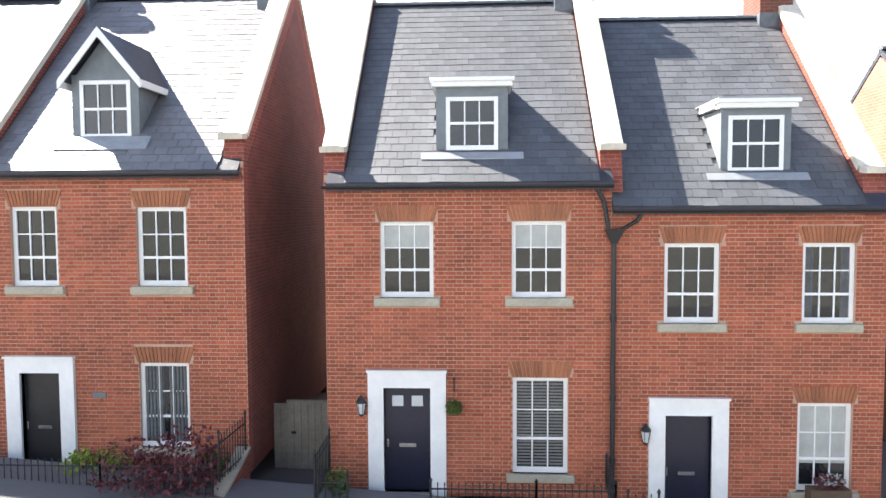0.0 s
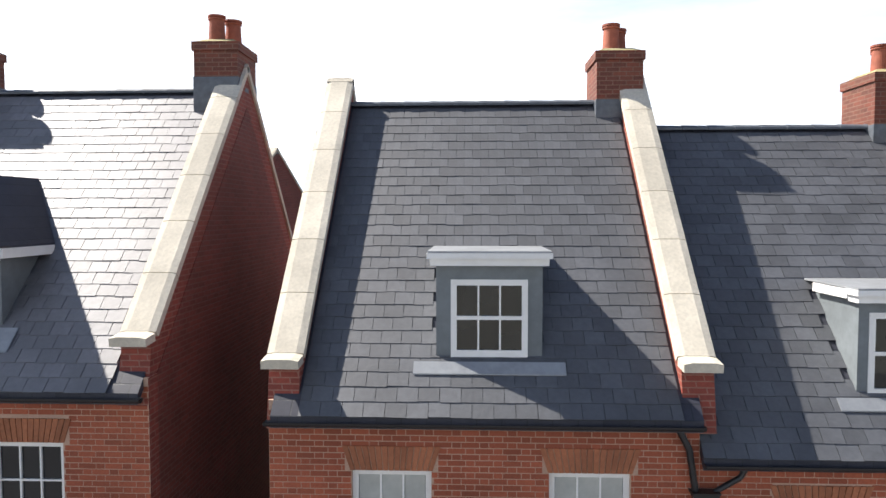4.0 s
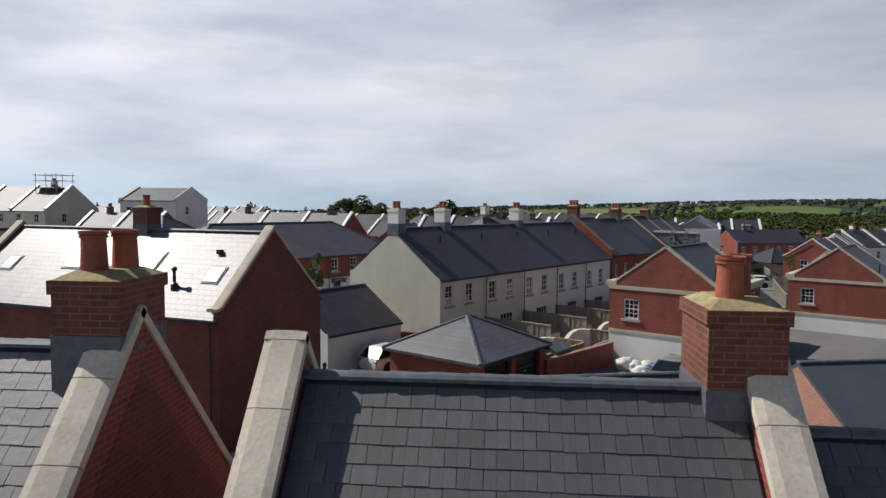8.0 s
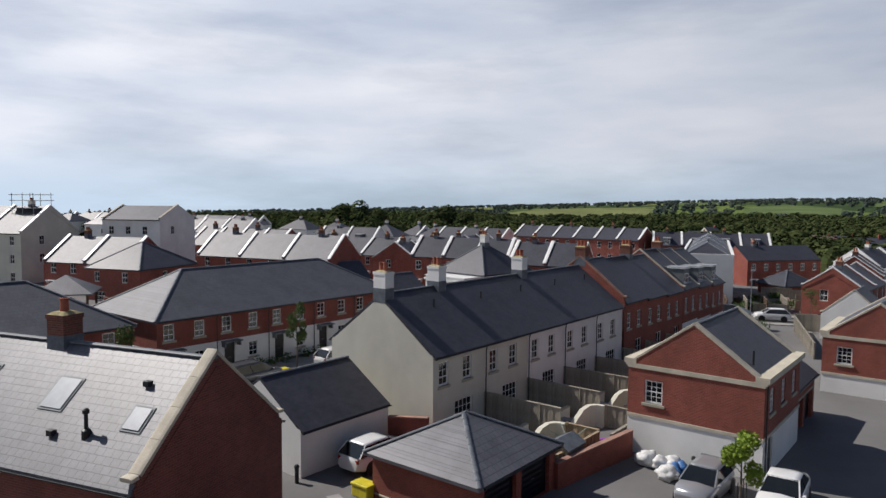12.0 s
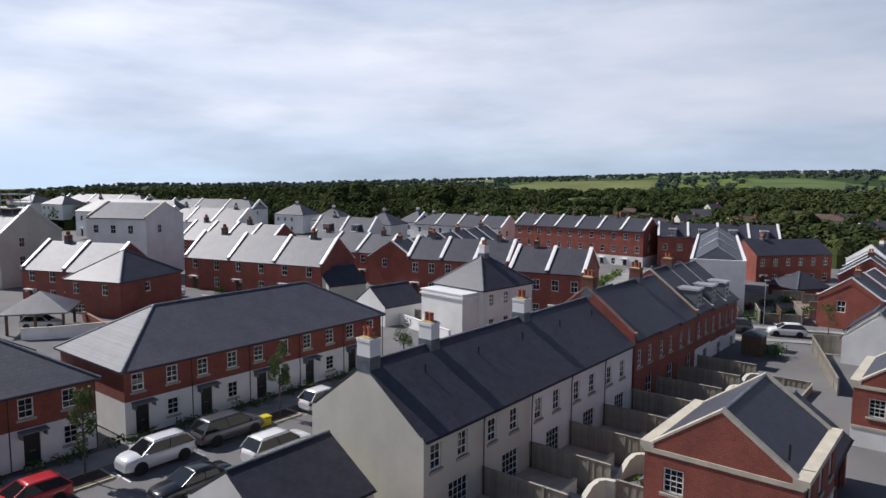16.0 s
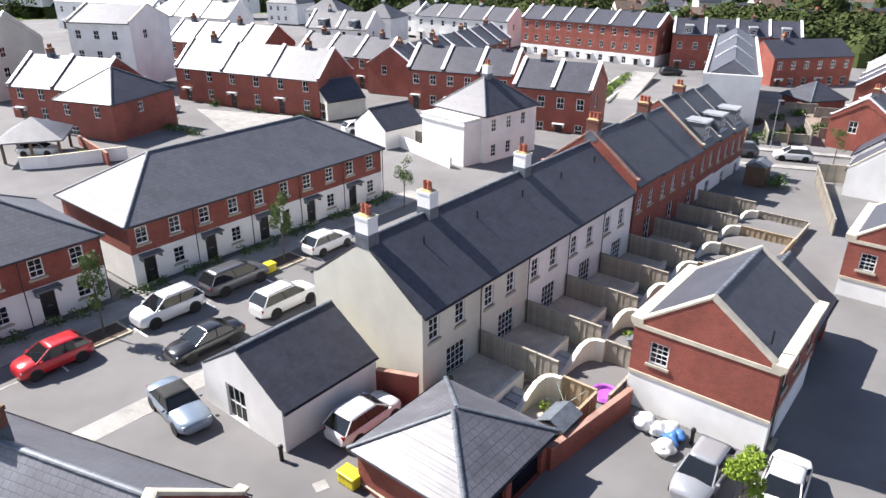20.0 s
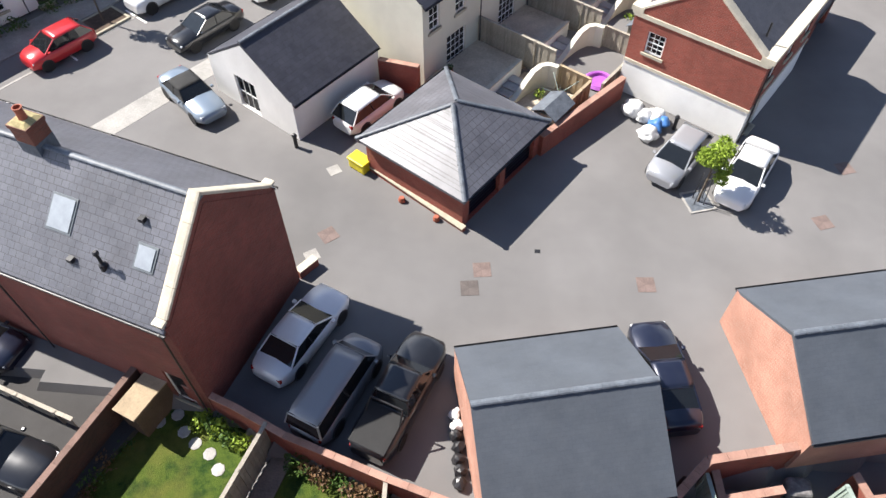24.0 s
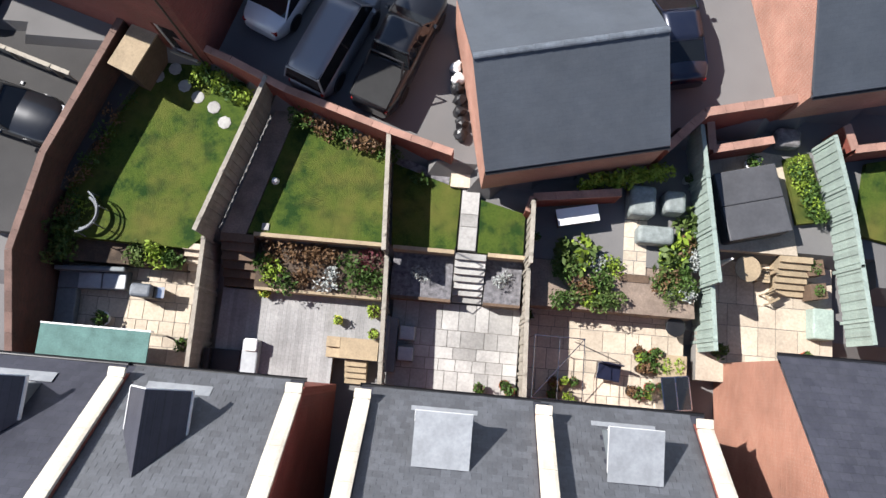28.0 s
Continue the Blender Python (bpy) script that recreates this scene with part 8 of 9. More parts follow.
for z in (1.75, 0.6, 3.2):
    part("pipe_collar", lathe(bmesh.new(), [(0.06, z), (0.06, z + 0.1)], 10), black_paint, rw)

# ---- carport, side street and yards beyond the terrace ----
cp = thing("carport", -48.0, 75.6, land(-48, 75.6), 22, "open timber carport under a pyramid slate roof", "carport")
for x, y in ((-2.6, -2.6), (2.6, -2.6), (-2.6, 2.6), (2.6, 2.6), (0, -2.6)):
    part("post", boxes((x - 0.12, x + 0.12, y - 0.12, y + 0.12, 0, 2.3)), dark_wood, cp)
part("beam", boxes((-2.8, 2.8, -2.75, -2.5, 2.1, 2.35)), dark_wood, cp)
part("beam", boxes((-2.8, 2.8, 2.5, 2.75, 2.1, 2.35)), dark_wood, cp)
bm = hipped(bmesh.new(), 5.8, 5.8, 2.4, 1.7, 0.3)
bmesh.ops.translate(bm, vec=(-2.9, -2.9, 0), verts=bm.verts)
part("roof", bm, slate_shine, cp)
for i, (x, y) in enumerate(((-43.5, 73.4), (-42.4, 74.0), (-41.4, 74.9), (-42.9, 75.1))):
    bush(x, y, land(x, y), 0.9, 0.8, 1.0, leaf_lime if i % 2 else leaf_green, "yellow-green shrub beside the carport", 260, 700 + i, 0.1)
wall_run("yard_wall", [(-47.0, 71.0), (-44.6, 71.9), (-38.5, 76.0)], land(-44, 72) - 0.3, [land(-44, 72) + 1.2] * 3, 0.25, white_wall, "low rendered wall beside the carport", stone, 0.32)
wall_run("street_wall", [(28.9, 91.6), (37.6, 89.6), (44.0, 88.0)], land(33, 90) - 0.3, [1.5, 1.5, 1.5], 0.3, white_wall, "long pale rendered wall along the side street", stone, 0.36)
wall_run("street_wall", [(29.2, 92.5), (27.6, 98.5)], land(29, 95) - 0.3, [2.2, 2.2], 0.25, brick_red, "brick yard wall beside the white block", stone, 0.3)
flat("footway", [(26.0, 83.1), (40.0, 80.4), (40.2, 81.6), (26.2, 84.3)], land(32, 83) + 0.13, paving, "pale paved footway along the side street", 0.3)
flat("footway", [(27.5, 90.3), (42.0, 87.0), (42.2, 88.0), (28.5, 91.3)], land(32, 89) + 0.13, paving, "pale paved footway below the street wall", 0.3)
for i in range(4):
    fence([(29.5 + 2.6 * i, 92.8 + 0.3 * i), (31.0 + 2.6 * i, 99.0 + 0.3 * i)], land(32, 96) - 0.1, land(32, 96) + 1.7, fence_wood if i % 2 else dark_wood, "weathered yard fence behind the street wall", 0.3)
for i in range(10):
    x, y = 31.0 + (i * 2.3) % 9.5, 94.0 + (i * 1.7) % 7
    bush(x, y, land(x, y), 1.3, 1.2, 1.2, leaf_green, "dark shrub in the yard behind the street", 150, 720 + i, 0.14)
flat("yard_ground", [(29.6, 92.6), (41.5, 90.9), (50.0, 112.0), (36.0, 122.0)], land(38, 104) + 0.12, earth, "brown earth yards behind the street wall", 0.5)
for q in ((33.5, 95), (40.0, 98), (42.5, 104), (44.0, 110), (41, 113)):
    fence([q, (q[0] + 4.2, q[1] - 0.9)], land(38, 104) - 0.1, land(38, 104) + 1.5, fence_wood, "weathered boarded fence across the yards", 0.5)
for i in range(12):
    bush(34.5 + (i * 3.7) % 11, 96.0 + (i * 2.9) % 17, land(38, 104), 1.2, 1.1, 1.0, leaf_rust if i % 3 == 0 else leaf_green, "rough shrub growing in the yards", 150, 830 + i, 0.15)
house("brick_garage", 44.5, 113.0, land(46, 115), 20, 6.0, 6.0, 2.5, 2.0, "brick garage with a pyramid slate roof by the yards", left="hip", right="hip", over=0.3, category="garage")
fence([(27.3, 62.8), (31.6, 77.5)], land(30, 70) - 0.1, land(30, 70) + 1.5, fence_wood, "weathered boarded fence beside the drive", 0.25)
fence([(31.6, 77.5), (36.5, 76.4)], land(30, 70) - 0.1, land(30, 70) + 1.7, fence_wood, "weathered boarded fence beside the drive", 0.25)
sp = thing("garden_shed", 25.4, 75.9, land(25, 76), TH, "dark boarded shed beside the side street", "shed")
part("cabin", boxes((-1.0, 1.0, -0.9, 0.9, 0, 2.0)), dark_wood, sp)
part("roof", prism_between([(-1.15, -1.05), (1.15, -1.05), (1.15, 1.05), (-1.15, 1.05)], [(-1.15, -0.1), (1.15, -0.1), (1.15, 0.1), (-1.15, 0.1)], 2.0, 2.45), lead_dark, sp)
bush(27.2, 75.0, land(27, 75), 1.3, 1.2, 1.3, leaf_green, "dark rounded shrub in the end garden", 400, 740, 0.12)
lp = thing("street_lamp", 31.8, 91.0, land(31.8, 91), 0, "tall grey street lamp by the side road", "street lamp")
part("pole", tube(bmesh.new(), (0, 0, 0), (0, 0, 5.6), 0.06, 0.04, 8), lead_mat, lp)
part("lantern", soft_box(-0.12, 0.5, -0.1, 0.1, 5.55, 5.7, 0.03, 1), lead_mat, lp)
lane = [(15.4, 118.0), (19.5, 117.0), (29.0, 146.0), (25.0, 147.5)]
flat("lane", lane, land(20, 125) + 0.16, paving, "pale concrete lane climbing between terraces", 0.4)
for i in range(12):
    x, y = 15.2 + 0.8 * i, 119.0 + 2.3 * i
    bush(x, y, land(x, y), 1.4, 1.2, 1.5, leaf_green if i % 3 else leaf_lime, "garden hedge plant beside the lane", 150, 750 + i, 0.16, "hedge")
for i, x in enumerate((-40.5, -33.0, -26.0)):
    y = 103.5 - (x + 40.5) * 0.35
    bush(x, y, land(x, y), 1.3, 0.8, 0.9, leaf_green, "low hedge before the brick terrace", 170, 770 + i, 0.12, "hedge")
wall_run("yard_wall", [(-46.1, 79.9), (-39.3, 73.7)], 1.8, [3.9, 3.9], 0.25, brick_red, "brick yard wall beside the corner house", brick_cope, 0.3)
flat("forecourt", [(-47.0, 102.0), (-37.0, 88.8), (-24.0, 91.0), (-27.5, 98.3)], land(-36, 95) + 0.06, paving, "pale paved forecourt before the brick terrace", 0.4)
for i in range(5):
    x, y = -40.0 + 1.0 * i, 88.6 - 0.4 * i
    bush(x, y, land(x, y), 1.1, 0.8, 0.8, leaf_fresh if i % 2 else leaf_green, "low hedge at the forecourt edge", 120, 790 + i, 0.12, "hedge")
# roof vents of the rendered terrace
for k in range(5):
    for dx in (3.2,):
        x, y = kp(4.69 * k + dx, 2.6)
        vp = part("roof_vent", tube(bmesh.new(), (0, 0, -0.3), (0, 0, 0.4), 0.05, n=8), black_paint)
        vp.location = (x, y, 2.45 + 5.0 + 2.6 * 0.744 + 0.05)
        tagged(vp, "short black vent pipe through the slates", "vent", "terrace roof vents")
# scaffold round a chimney of the cream block
sc = thing("scaffold", -72.6, 104.6, 2.2 + 10.6, -14, "steel pole scaffold round a chimney on the cream block", "scaffold")
for x in (-2.2, 0, 2.2):
    for y in (-1.6, 1.6):
        part("pole", tube(bmesh.new(), (x, y, -1.2), (x, y, 3.6), 0.05, n=5), lead_mat, sc)
for z in (1.2, 2.4, 3.3):
    for y in (-1.6, 1.6):
        part("ledger", tube(bmesh.new(), (-2.8, y, z), (2.8, y, z), 0.05, n=5), lead_mat, sc)
    for x in (-2.2, 2.2):
        part("transom", tube(bmesh.new(), (x, -2.0, z), (x, 2.0, z), 0.05, n=5), lead_mat, sc)
part("platform", boxes((-2.6, 2.6, -1.6, 1.6, 1.25, 1.3)), pale_wood, sc)
# unseen wall added across the front street to shape window reflections and skylight
sw = part("wall_south", boxes((-45, 45, -30.4, -30, -1.5, 5.5)), cream_wall)
tagged(sw, "unseen plain wall added to shape window reflections", "wall", kind="structure")
# ---- woods, fields and village beyond the estate ----
FIELDS = [(0.5, 12.0, 930, 1600), (18.5, 25.0, 960, 1400), (13.8, 17.5, 1500, 1850), (-4.0, -0.8, 1600, 2000), (27.0, 34.0, 1300, 1700), (-33.0, -24.5, 560, 720), (-21.0, -13.0, 640, 800), (-10.5, -4.5, 520, 660), (-30.0, -18.0, 1150, 1500), (4.0, 8.5, 640, 780)]


def bearing(x, y):
    return math.degrees(math.atan2(x, y)), math.hypot(x, y)


def in_field(az, r, pad=0.0):
    return any(a - pad < az < b + pad and r0 - 40 * pad < r < r1 + 40 * pad for a, b, r0, r1 in FIELDS)


def wood_mesh(name, spots, mat, seed):
    """Crowns of many leaf clumps: spots are (x, y, z, height, spread, clumps, clump size)."""
    r = np.random.default_rng(seed)
    out = []
    for x, y, z, h, sp, n, s in spots:
        lumps = np.clip(r.normal(size=(6, 3)), -1.5, 1.5) * (sp * 0.5, sp * 0.5, h * 0.1)
        lumps[:, 2] += h * 0.58 - 0.15 * np.abs(lumps[:, 0])
        d = r.normal(size=(n, 3))
        d[:, 2] = np.abs(d[:, 2]) - 0.15
        d /= np.linalg.norm(d, axis=1)[:, None]
        c = lumps[r.integers(0, 6, n)] + d * (sp * 0.5, sp * 0.5, h * 0.3) * (0.92 + 0.12 * r.random((n, 1)))
        nn = d + (0, 0, 0.35) + r.normal(size=(n, 3)) * 0.13
        nn /= np.linalg.norm(nn, axis=1)[:, None]
        u = np.cross(nn, r.normal(size=(n, 3)))
        u /= np.linalg.norm(u, axis=1)[:, None]
        v = np.cross(nn, u)
        k = s * (0.6 + 0.8 * r.random((n, 1)))
        c = c + (x, y, z)
        out.append(np.stack([c - u * k, c - v * k * 0.7, c + u * k, c + v * k * 0.7], 1).reshape(-1, 3))
        # a low skirt of foliage closes the wood under the crowns
        a = np.arange(7) * 1.0472
        ring = np.stack([np.cos(a) * sp * 0.6, np.sin(a) * sp * 0.6, np.full(7, h * 0.38)], 1) + (x, y, z)
        mid = np.array([x, y, z + h * 0.7])
        for i in range(6):
            lo, lo2 = ring[i] - (0, 0, h * 0.38), ring[i + 1] - (0, 0, h * 0.38)
            out.append(np.array([lo, lo2, ring[i + 1], ring[i], ring[i], ring[i + 1], mid, (mid + ring[i]) / 2]))
    co = np.concatenate(out).astype(np.float32)
    q = len(co) // 4
    me = bpy.data.meshes.new(name)
    me.vertices.add(len(co))
    me.vertices.foreach_set("co", co.ravel())
    me.loops.add(q * 4)
    me.loops.foreach_set("vertex_index", np.arange(q * 4, dtype=np.int32))
    me.polygons.add(q)
    me.polygons.foreach_set("loop_start", np.arange(0, q * 4, 4, dtype=np.int32))
    me.polygons.foreach_set("loop_total", np.full(q, 4, dtype=np.int32))
    me.update()
    me.validate()
    me.materials.append(mat)
    return me


def scatter(count, az0, az1, r0, r1, seed, keep=lambda x, y, az, r: True, tall=(9, 15)):
    g = np.random.default_rng(seed)
    rows = []
    for _ in range(count):
        az, r = az0 + (az1 - az0) * g.random(), math.sqrt(r0 * r0 + (r1 * r1 - r0 * r0) * g.random())
        h, pick = tall[0] + (tall[1] - tall[0]) * g.random(), g.random()
        x, y = r * math.sin(radians(az)), r * math.cos(radians(az))
        if in_field(az, r) or not keep(x, y, az, r):
            continue
        far = smooth(250, 1100, r)
        rows.append((x, y, land(x, y) - 0.3, h, h * (0.5 + 0.25 * pick), int(230 - 150 * far), 0.6 + 1.0 * far))
    return rows


def clear_of_town(x, y, az, r):
    if -215 < x < -10 and y < 292 - 0.15 * x - 40 * smooth(-120, -40, x) and r < 300:
        return False
    if az > 6:
        return r > (228 if az > 13 else 250) and y > (150 if az > 13 else 178)
    return r > 232 + (40 if -60 < x < 5 and r < 240 else 0)


# far trees: aerial haze put into a paler, bluer leaf colour
leaf_hazed = leafy("hazed distant leaves", (0.05, 0.07, 0.066), (0.105, 0.125, 0.095), 0.012)
leaf_hazed.node_tree.nodes["Principled BSDF"].inputs["Specular IOR Level"].default_value = 0.0
for nm, rows, mt, sd, lab in (
        ("near_wood", scatter(1100, -52, 7, 228, 430, 1, clear_of_town, (6, 12)), leaf_wood, 1, "dense dark green wood behind the white houses"),
        ("wood", scatter(2900, -52, -1, 400, 950, 2, clear_of_town, (6, 12)), leaf_wood, 2, "broad green wood on the low land"),
        ("hill_trees", [(340 * math.sin(radians(q)), 340 * math.cos(radians(q)), land(340 * math.sin(radians(q)), 340 * math.cos(radians(q))) - 0.3, hh, hh * 0.5, 1500, 0.75) for q, hh in ((-13.6, 17), (-12.9, 20), (-12.1, 21), (-11.4, 18), (-6.4, 16), (-5.4, 19), (-4.6, 20), (-3.8, 17), (7.5, 12), (21, 12), (22.4, 13))], leaf_wood, 6, "tall dark trees standing over the wood"),
        ("village_trees", scatter(330, 6, 46, 228, 600, 3, clear_of_town, (3, 8)), leaf_wood, 3, "scattered green trees among the village roofs"),
        ("edge_trees", scatter(190, 15, 40, 190, 262, 7, lambda x, y, az, r: x > 62 and y > 165, (5, 10)), leaf_wood, 7, "green trees at the edge of the estate"),
        ("hillside_trees", scatter(1300, -2, 46, 560, 900, 4, clear_of_town, (6, 11)), leaf_wood, 4, "dark green trees below the hill fields"),
        ("far_wood", scatter(2600, -50, 48, 900, 2350, 5, lambda x, y, az, r: True, (6, 10)), leaf_hazed, 5, "far woods along the skyline, haze in their colour")):
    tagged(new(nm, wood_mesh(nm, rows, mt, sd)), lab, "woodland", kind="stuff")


def field_sheet(az0, az1, r0, r1, mat, label):
    na, nr = 14, 8
    vs = []
    for j in range(nr + 1):
        for i in range(na + 1):
            az, r = radians(az0 + (az1 - az0) * i / na), r0 + (r1 - r0) * (j / nr) * (0.45 + 0.55 * math.sin(math.pi * (0.1 + 0.8 * i / na))) + 30 * math.sin(i * 0.5 + az0)
            x, y = r * math.sin(az), r * math.cos(az)
            vs.append((x, y, land(x, y) + 1.6))
    fs = [(j * (na + 1) + i, j * (na + 1) + i + 1, (j + 1) * (na + 1) + i + 1, (j + 1) * (na + 1) + i) for j in range(nr) for i in range(na)]
    me = bpy.data.meshes.new("field")
    me.from_pydata(vs, [], fs)
    me.materials.append(mat)
    tagged(new("field", me), label, "field", kind="structure")


hay = plain("pale meadow", (0.15, 0.168, 0.06), 1.0, 0.3, 0.25, 0.012, 0.0, spec=0.1)
pasture = plain("green pasture", (0.1, 0.14, 0.05), 1.0, 0.3, 0.25, 0.012, 0.0, spec=0.1)
for i, f in enumerate(FIELDS):
    field_sheet(*f, hay if i in (0, 3) else pasture, "pale mown meadow on the hillside" if i in (0, 3) else "green pasture on the hillside")


def village_house(x, y, ang, lx, d, eave, wall, roof, label):
    z = land(x, y) - 0.2
    ob = thing("village_house", x, y, z, ang, label, "house", "village houses")
    part("wall", panel(bmesh.new(), pose(0, 0, 0), lx, eave, [(lx * 0.15, lx * 0.15 + 1.2, 1.0, 2.2), (lx * 0.65, lx * 0.65 + 1.2, 1.0, 2.2)]), wall, ob)
    part("wall", panel(bmesh.new(), pose(lx, d, 0, 0, 0, 180), lx, eave), wall, ob)
    for m in (pose(0, d, 0, 0, 0, -90), pose(lx, 0, 0, 0, 0, 90)):
        part("wall", panel(bmesh.new(), m @ Matrix.Translation((0.3, 0, 0)), d - 0.6, eave, gable=d * 0.3), wall, ob)
    for k in (0.15, 0.65):
        window(ob, pose(lx * k, 0.07, 1.0), 1.2, 1.2, 2, 1)
    part("roof", hipped(bmesh.new(), lx, d, eave, d * 0.34, 0.35, False, False), roof, ob)
    part("chimney", boxes((lx * 0.8, lx * 0.8 + 0.7, d * 0.4, d * 0.6, eave + 0.5, eave + d * 0.34 + 1.1)), brick_red, ob)


brown_tiles = coursed("brown roof tiles", ((0.13, 0.085, 0.065), (0.1, 0.065, 0.05)), (0.03, 0.025, 0.02), 0.25, 0.25, 0.01, vscale=1.4, rough=0.8, stain=(0.14, 0.12, 0.09))
VILLAGE = [(az, r) for az, r in zip((8.5, 10.2, 12.4, 13.8, 15.1, 16.8, 18.0, 19.4, 20.6, 22.0, 23.5, 25.0, 26.5, 28.0, 11.0, 14.5, 17.5, 20.0, 23.0, 26.0, 9.5, 16.0, 21.5, 24.5), (330, 360, 318, 395, 340, 300, 372, 330, 410, 352, 318, 388, 345, 300, 455, 470, 440, 480, 455, 430, 520, 545, 530, 505))]
VILLAGE += [(8 + (i * 7.3) % 24, 262 + (i * 53) % 230) for i in range(14)]
for i, (az, r) in enumerate(VILLAGE):
    village_house(r * math.sin(radians(az)), r * math.cos(radians(az)), (i * 37) % 60 - 40, 9 + i % 4, 7 + i % 2, 2.6 + 2.4 * (i % 3 == 0), (cream_wall, white_wall, brick_red)[i % 3], (brown_tiles, slate_mat)[i % 2],
                  "bungalow among trees with a brown tiled roof" if i % 2 == 0 else "house among trees with a grey slate roof")
# ---- slates and bricks of the near row ----
def piece_mesh(name, bm, mat):
    me = bpy.data.meshes.new(name)
    bm.to_mesh(me)
    bm.free()
    me.materials.append(mat)
    return me


def joined(name, mats4, base, mat, parent, label):
    """Many copies of one small block in one mesh; mats4 holds (matrix, size x)."""
    co = np.array([v.co for v in base.verts])
    fa = np.array([[v.index for v in f.verts] for f in base.faces])
    base.free()
    if not mats4:
        return None
    vs, fs = [], []
    for i, (m, sx) in enumerate(mats4):
        mm = np.array(m)
        vs.append((co * (sx, 1, 1)) @ mm[:3, :3].T + mm[:3, 3])
        fs.append(fa + i * len(co))
    me = bpy.data.meshes.new(name)
    me.from_pydata(np.concatenate(vs).tolist(), [], np.concatenate(fs).tolist())
    me.materials.append(mat)
    ob = new(name, me)
    ob.parent = parent
    return tagged(ob, label, kind="stuff")


def slate_block(gauge):
    """One slate of unit width lying up the slope; its tail lifts over the course below."""
    bm = bmesh.new()
    t = 0.013
    lo = [bm.verts.new(p) for p in ((0, -0.012, 0.009), (1, -0.012, 0.009), (1, gauge + 0.03, 0.0), (0, gauge + 0.03, 0.0))]
    hi = [bm.verts.new(v.co + Vector((0, 0, t))) for v in lo]
    bm.faces.new(hi), bm.faces.new(lo[::-1])
    for i in range(4):
        bm.faces.new((lo[i], lo[(i + 1) % 4], hi[(i + 1) % 4], hi[i]))
    bm.verts.index_update()
    return bm


def slate_slope(ob, x0, x1, d, eave, rise, over, gauge=0.208, wide=0.262, rear=False, parts=(0, 0), skip=(), seed=1, mat=None):
    """Slates on one slope of a house roof; rows from parts[0] to parts[1] are pieces of their own, the rest is joined."""
    g = np.random.default_rng(seed)
    run = math.hypot(d / 2, rise)
    k = rise / (d / 2)
    ang = math.degrees(math.atan(k))
    m0 = pose(0, 0, eave) if not rear else pose(x0 + x1, d, eave, 0, 0, 180)
    one = None
    rows = int((run + over * math.sqrt(1 + k * k)) / gauge)
    rest = []
    for j in range(rows):
        s = -over * math.sqrt(1 + k * k) + j * gauge
        x = x0 - (wide / 2 if j % 2 else 0)
        while x < x1 - 0.02:
            a, b = max(x, x0), min(x + wide, x1)
            x += wide
            if b - a < 0.03:
                continue
            y = s * math.cos(radians(ang))
            if any(q[0] < (a + b) / 2 < q[1] and q[2] < y < q[3] for q in skip):
                continue
            m = m0 @ pose(a + 0.002, y, y * k + 0.004, ang, 0, 0) @ pose(0, 0.004 * g.normal(), 0.0015 * abs(g.normal()), 0.16 * g.normal(), 0.12 * g.normal(), 0.35 * g.normal())
            if parts[0] <= j < parts[1]:
                if one is None:
                    one = piece_mesh("slate", slate_block(gauge), slate_piece)
                o = part("slate", one, None, ob)
                o.matrix_basis = m @ Matrix.Diagonal((b - a - 0.0065, 1, 1, 1))
            else:
                rest.append((m, b - a - 0.0065))
    joined("slate_covering", rest, slate_block(gauge), mat or slate_rest, ob, "courses of blue-grey slates")


def brick_block(y=0.004):
    bm = bmesh.new()
    box(bm, 0, 1, -y, 0.02, 0, 0.063)
    bm.verts.index_update()
    return bm


def brick_face(ob, x0, x1, z0, z1, holes, parts=(0, 0), seed=1, turn=None):
    """Bricks in courses on the front of a house, stretchers and headers by turns, proud of the mortar."""
    g = np.random.default_rng(seed)
    one, rest, n = {}, [], 0
    for j in range(int((z1 - z0) / 0.075)):
        z = z0 + j * 0.075
        x, i = x0 - (0.17 if j % 2 else 0.0), 0
        while x < x1 - 0.02:
            w = 0.225 if i % 2 == 0 else 0.1125
            i += 1
            a, b = max(x, x0), min(x + w, x1)
            x += w
            cut = [(a, b)]
            for h in holes:
                if h[2] < z + 0.06 and z + 0.01 < h[3]:
                    cut = [q for p in cut for q in ((p[0], min(p[1], h[0])), (max(p[0], h[1]), p[1])) if q[1] - q[0] > 0.03]
            for a2, b2 in cut:
                m = pose(a2 + 0.005, 0.002 * g.random(), z + 0.005) @ pose(0, 0, 0, 0, 0.25 * g.normal(), 0)
                if turn:
                    m = turn @ m
                if parts[0] <= z < parts[1] and n < 300:
                    n += 1
                    if not one:
                        one[0] = piece_mesh("brick", brick_block(), brick_piece)
                    o = part("brick", one[0], None, ob)
                    o.matrix_basis = m @ Matrix.Diagonal((b2 - a2 - 0.009, 1, 1, 1))
                else:
                    rest.append((m, b2 - a2 - 0.009))
    joined("brickwork", rest, brick_block(), brick_rest, ob, "courses of red facing bricks")


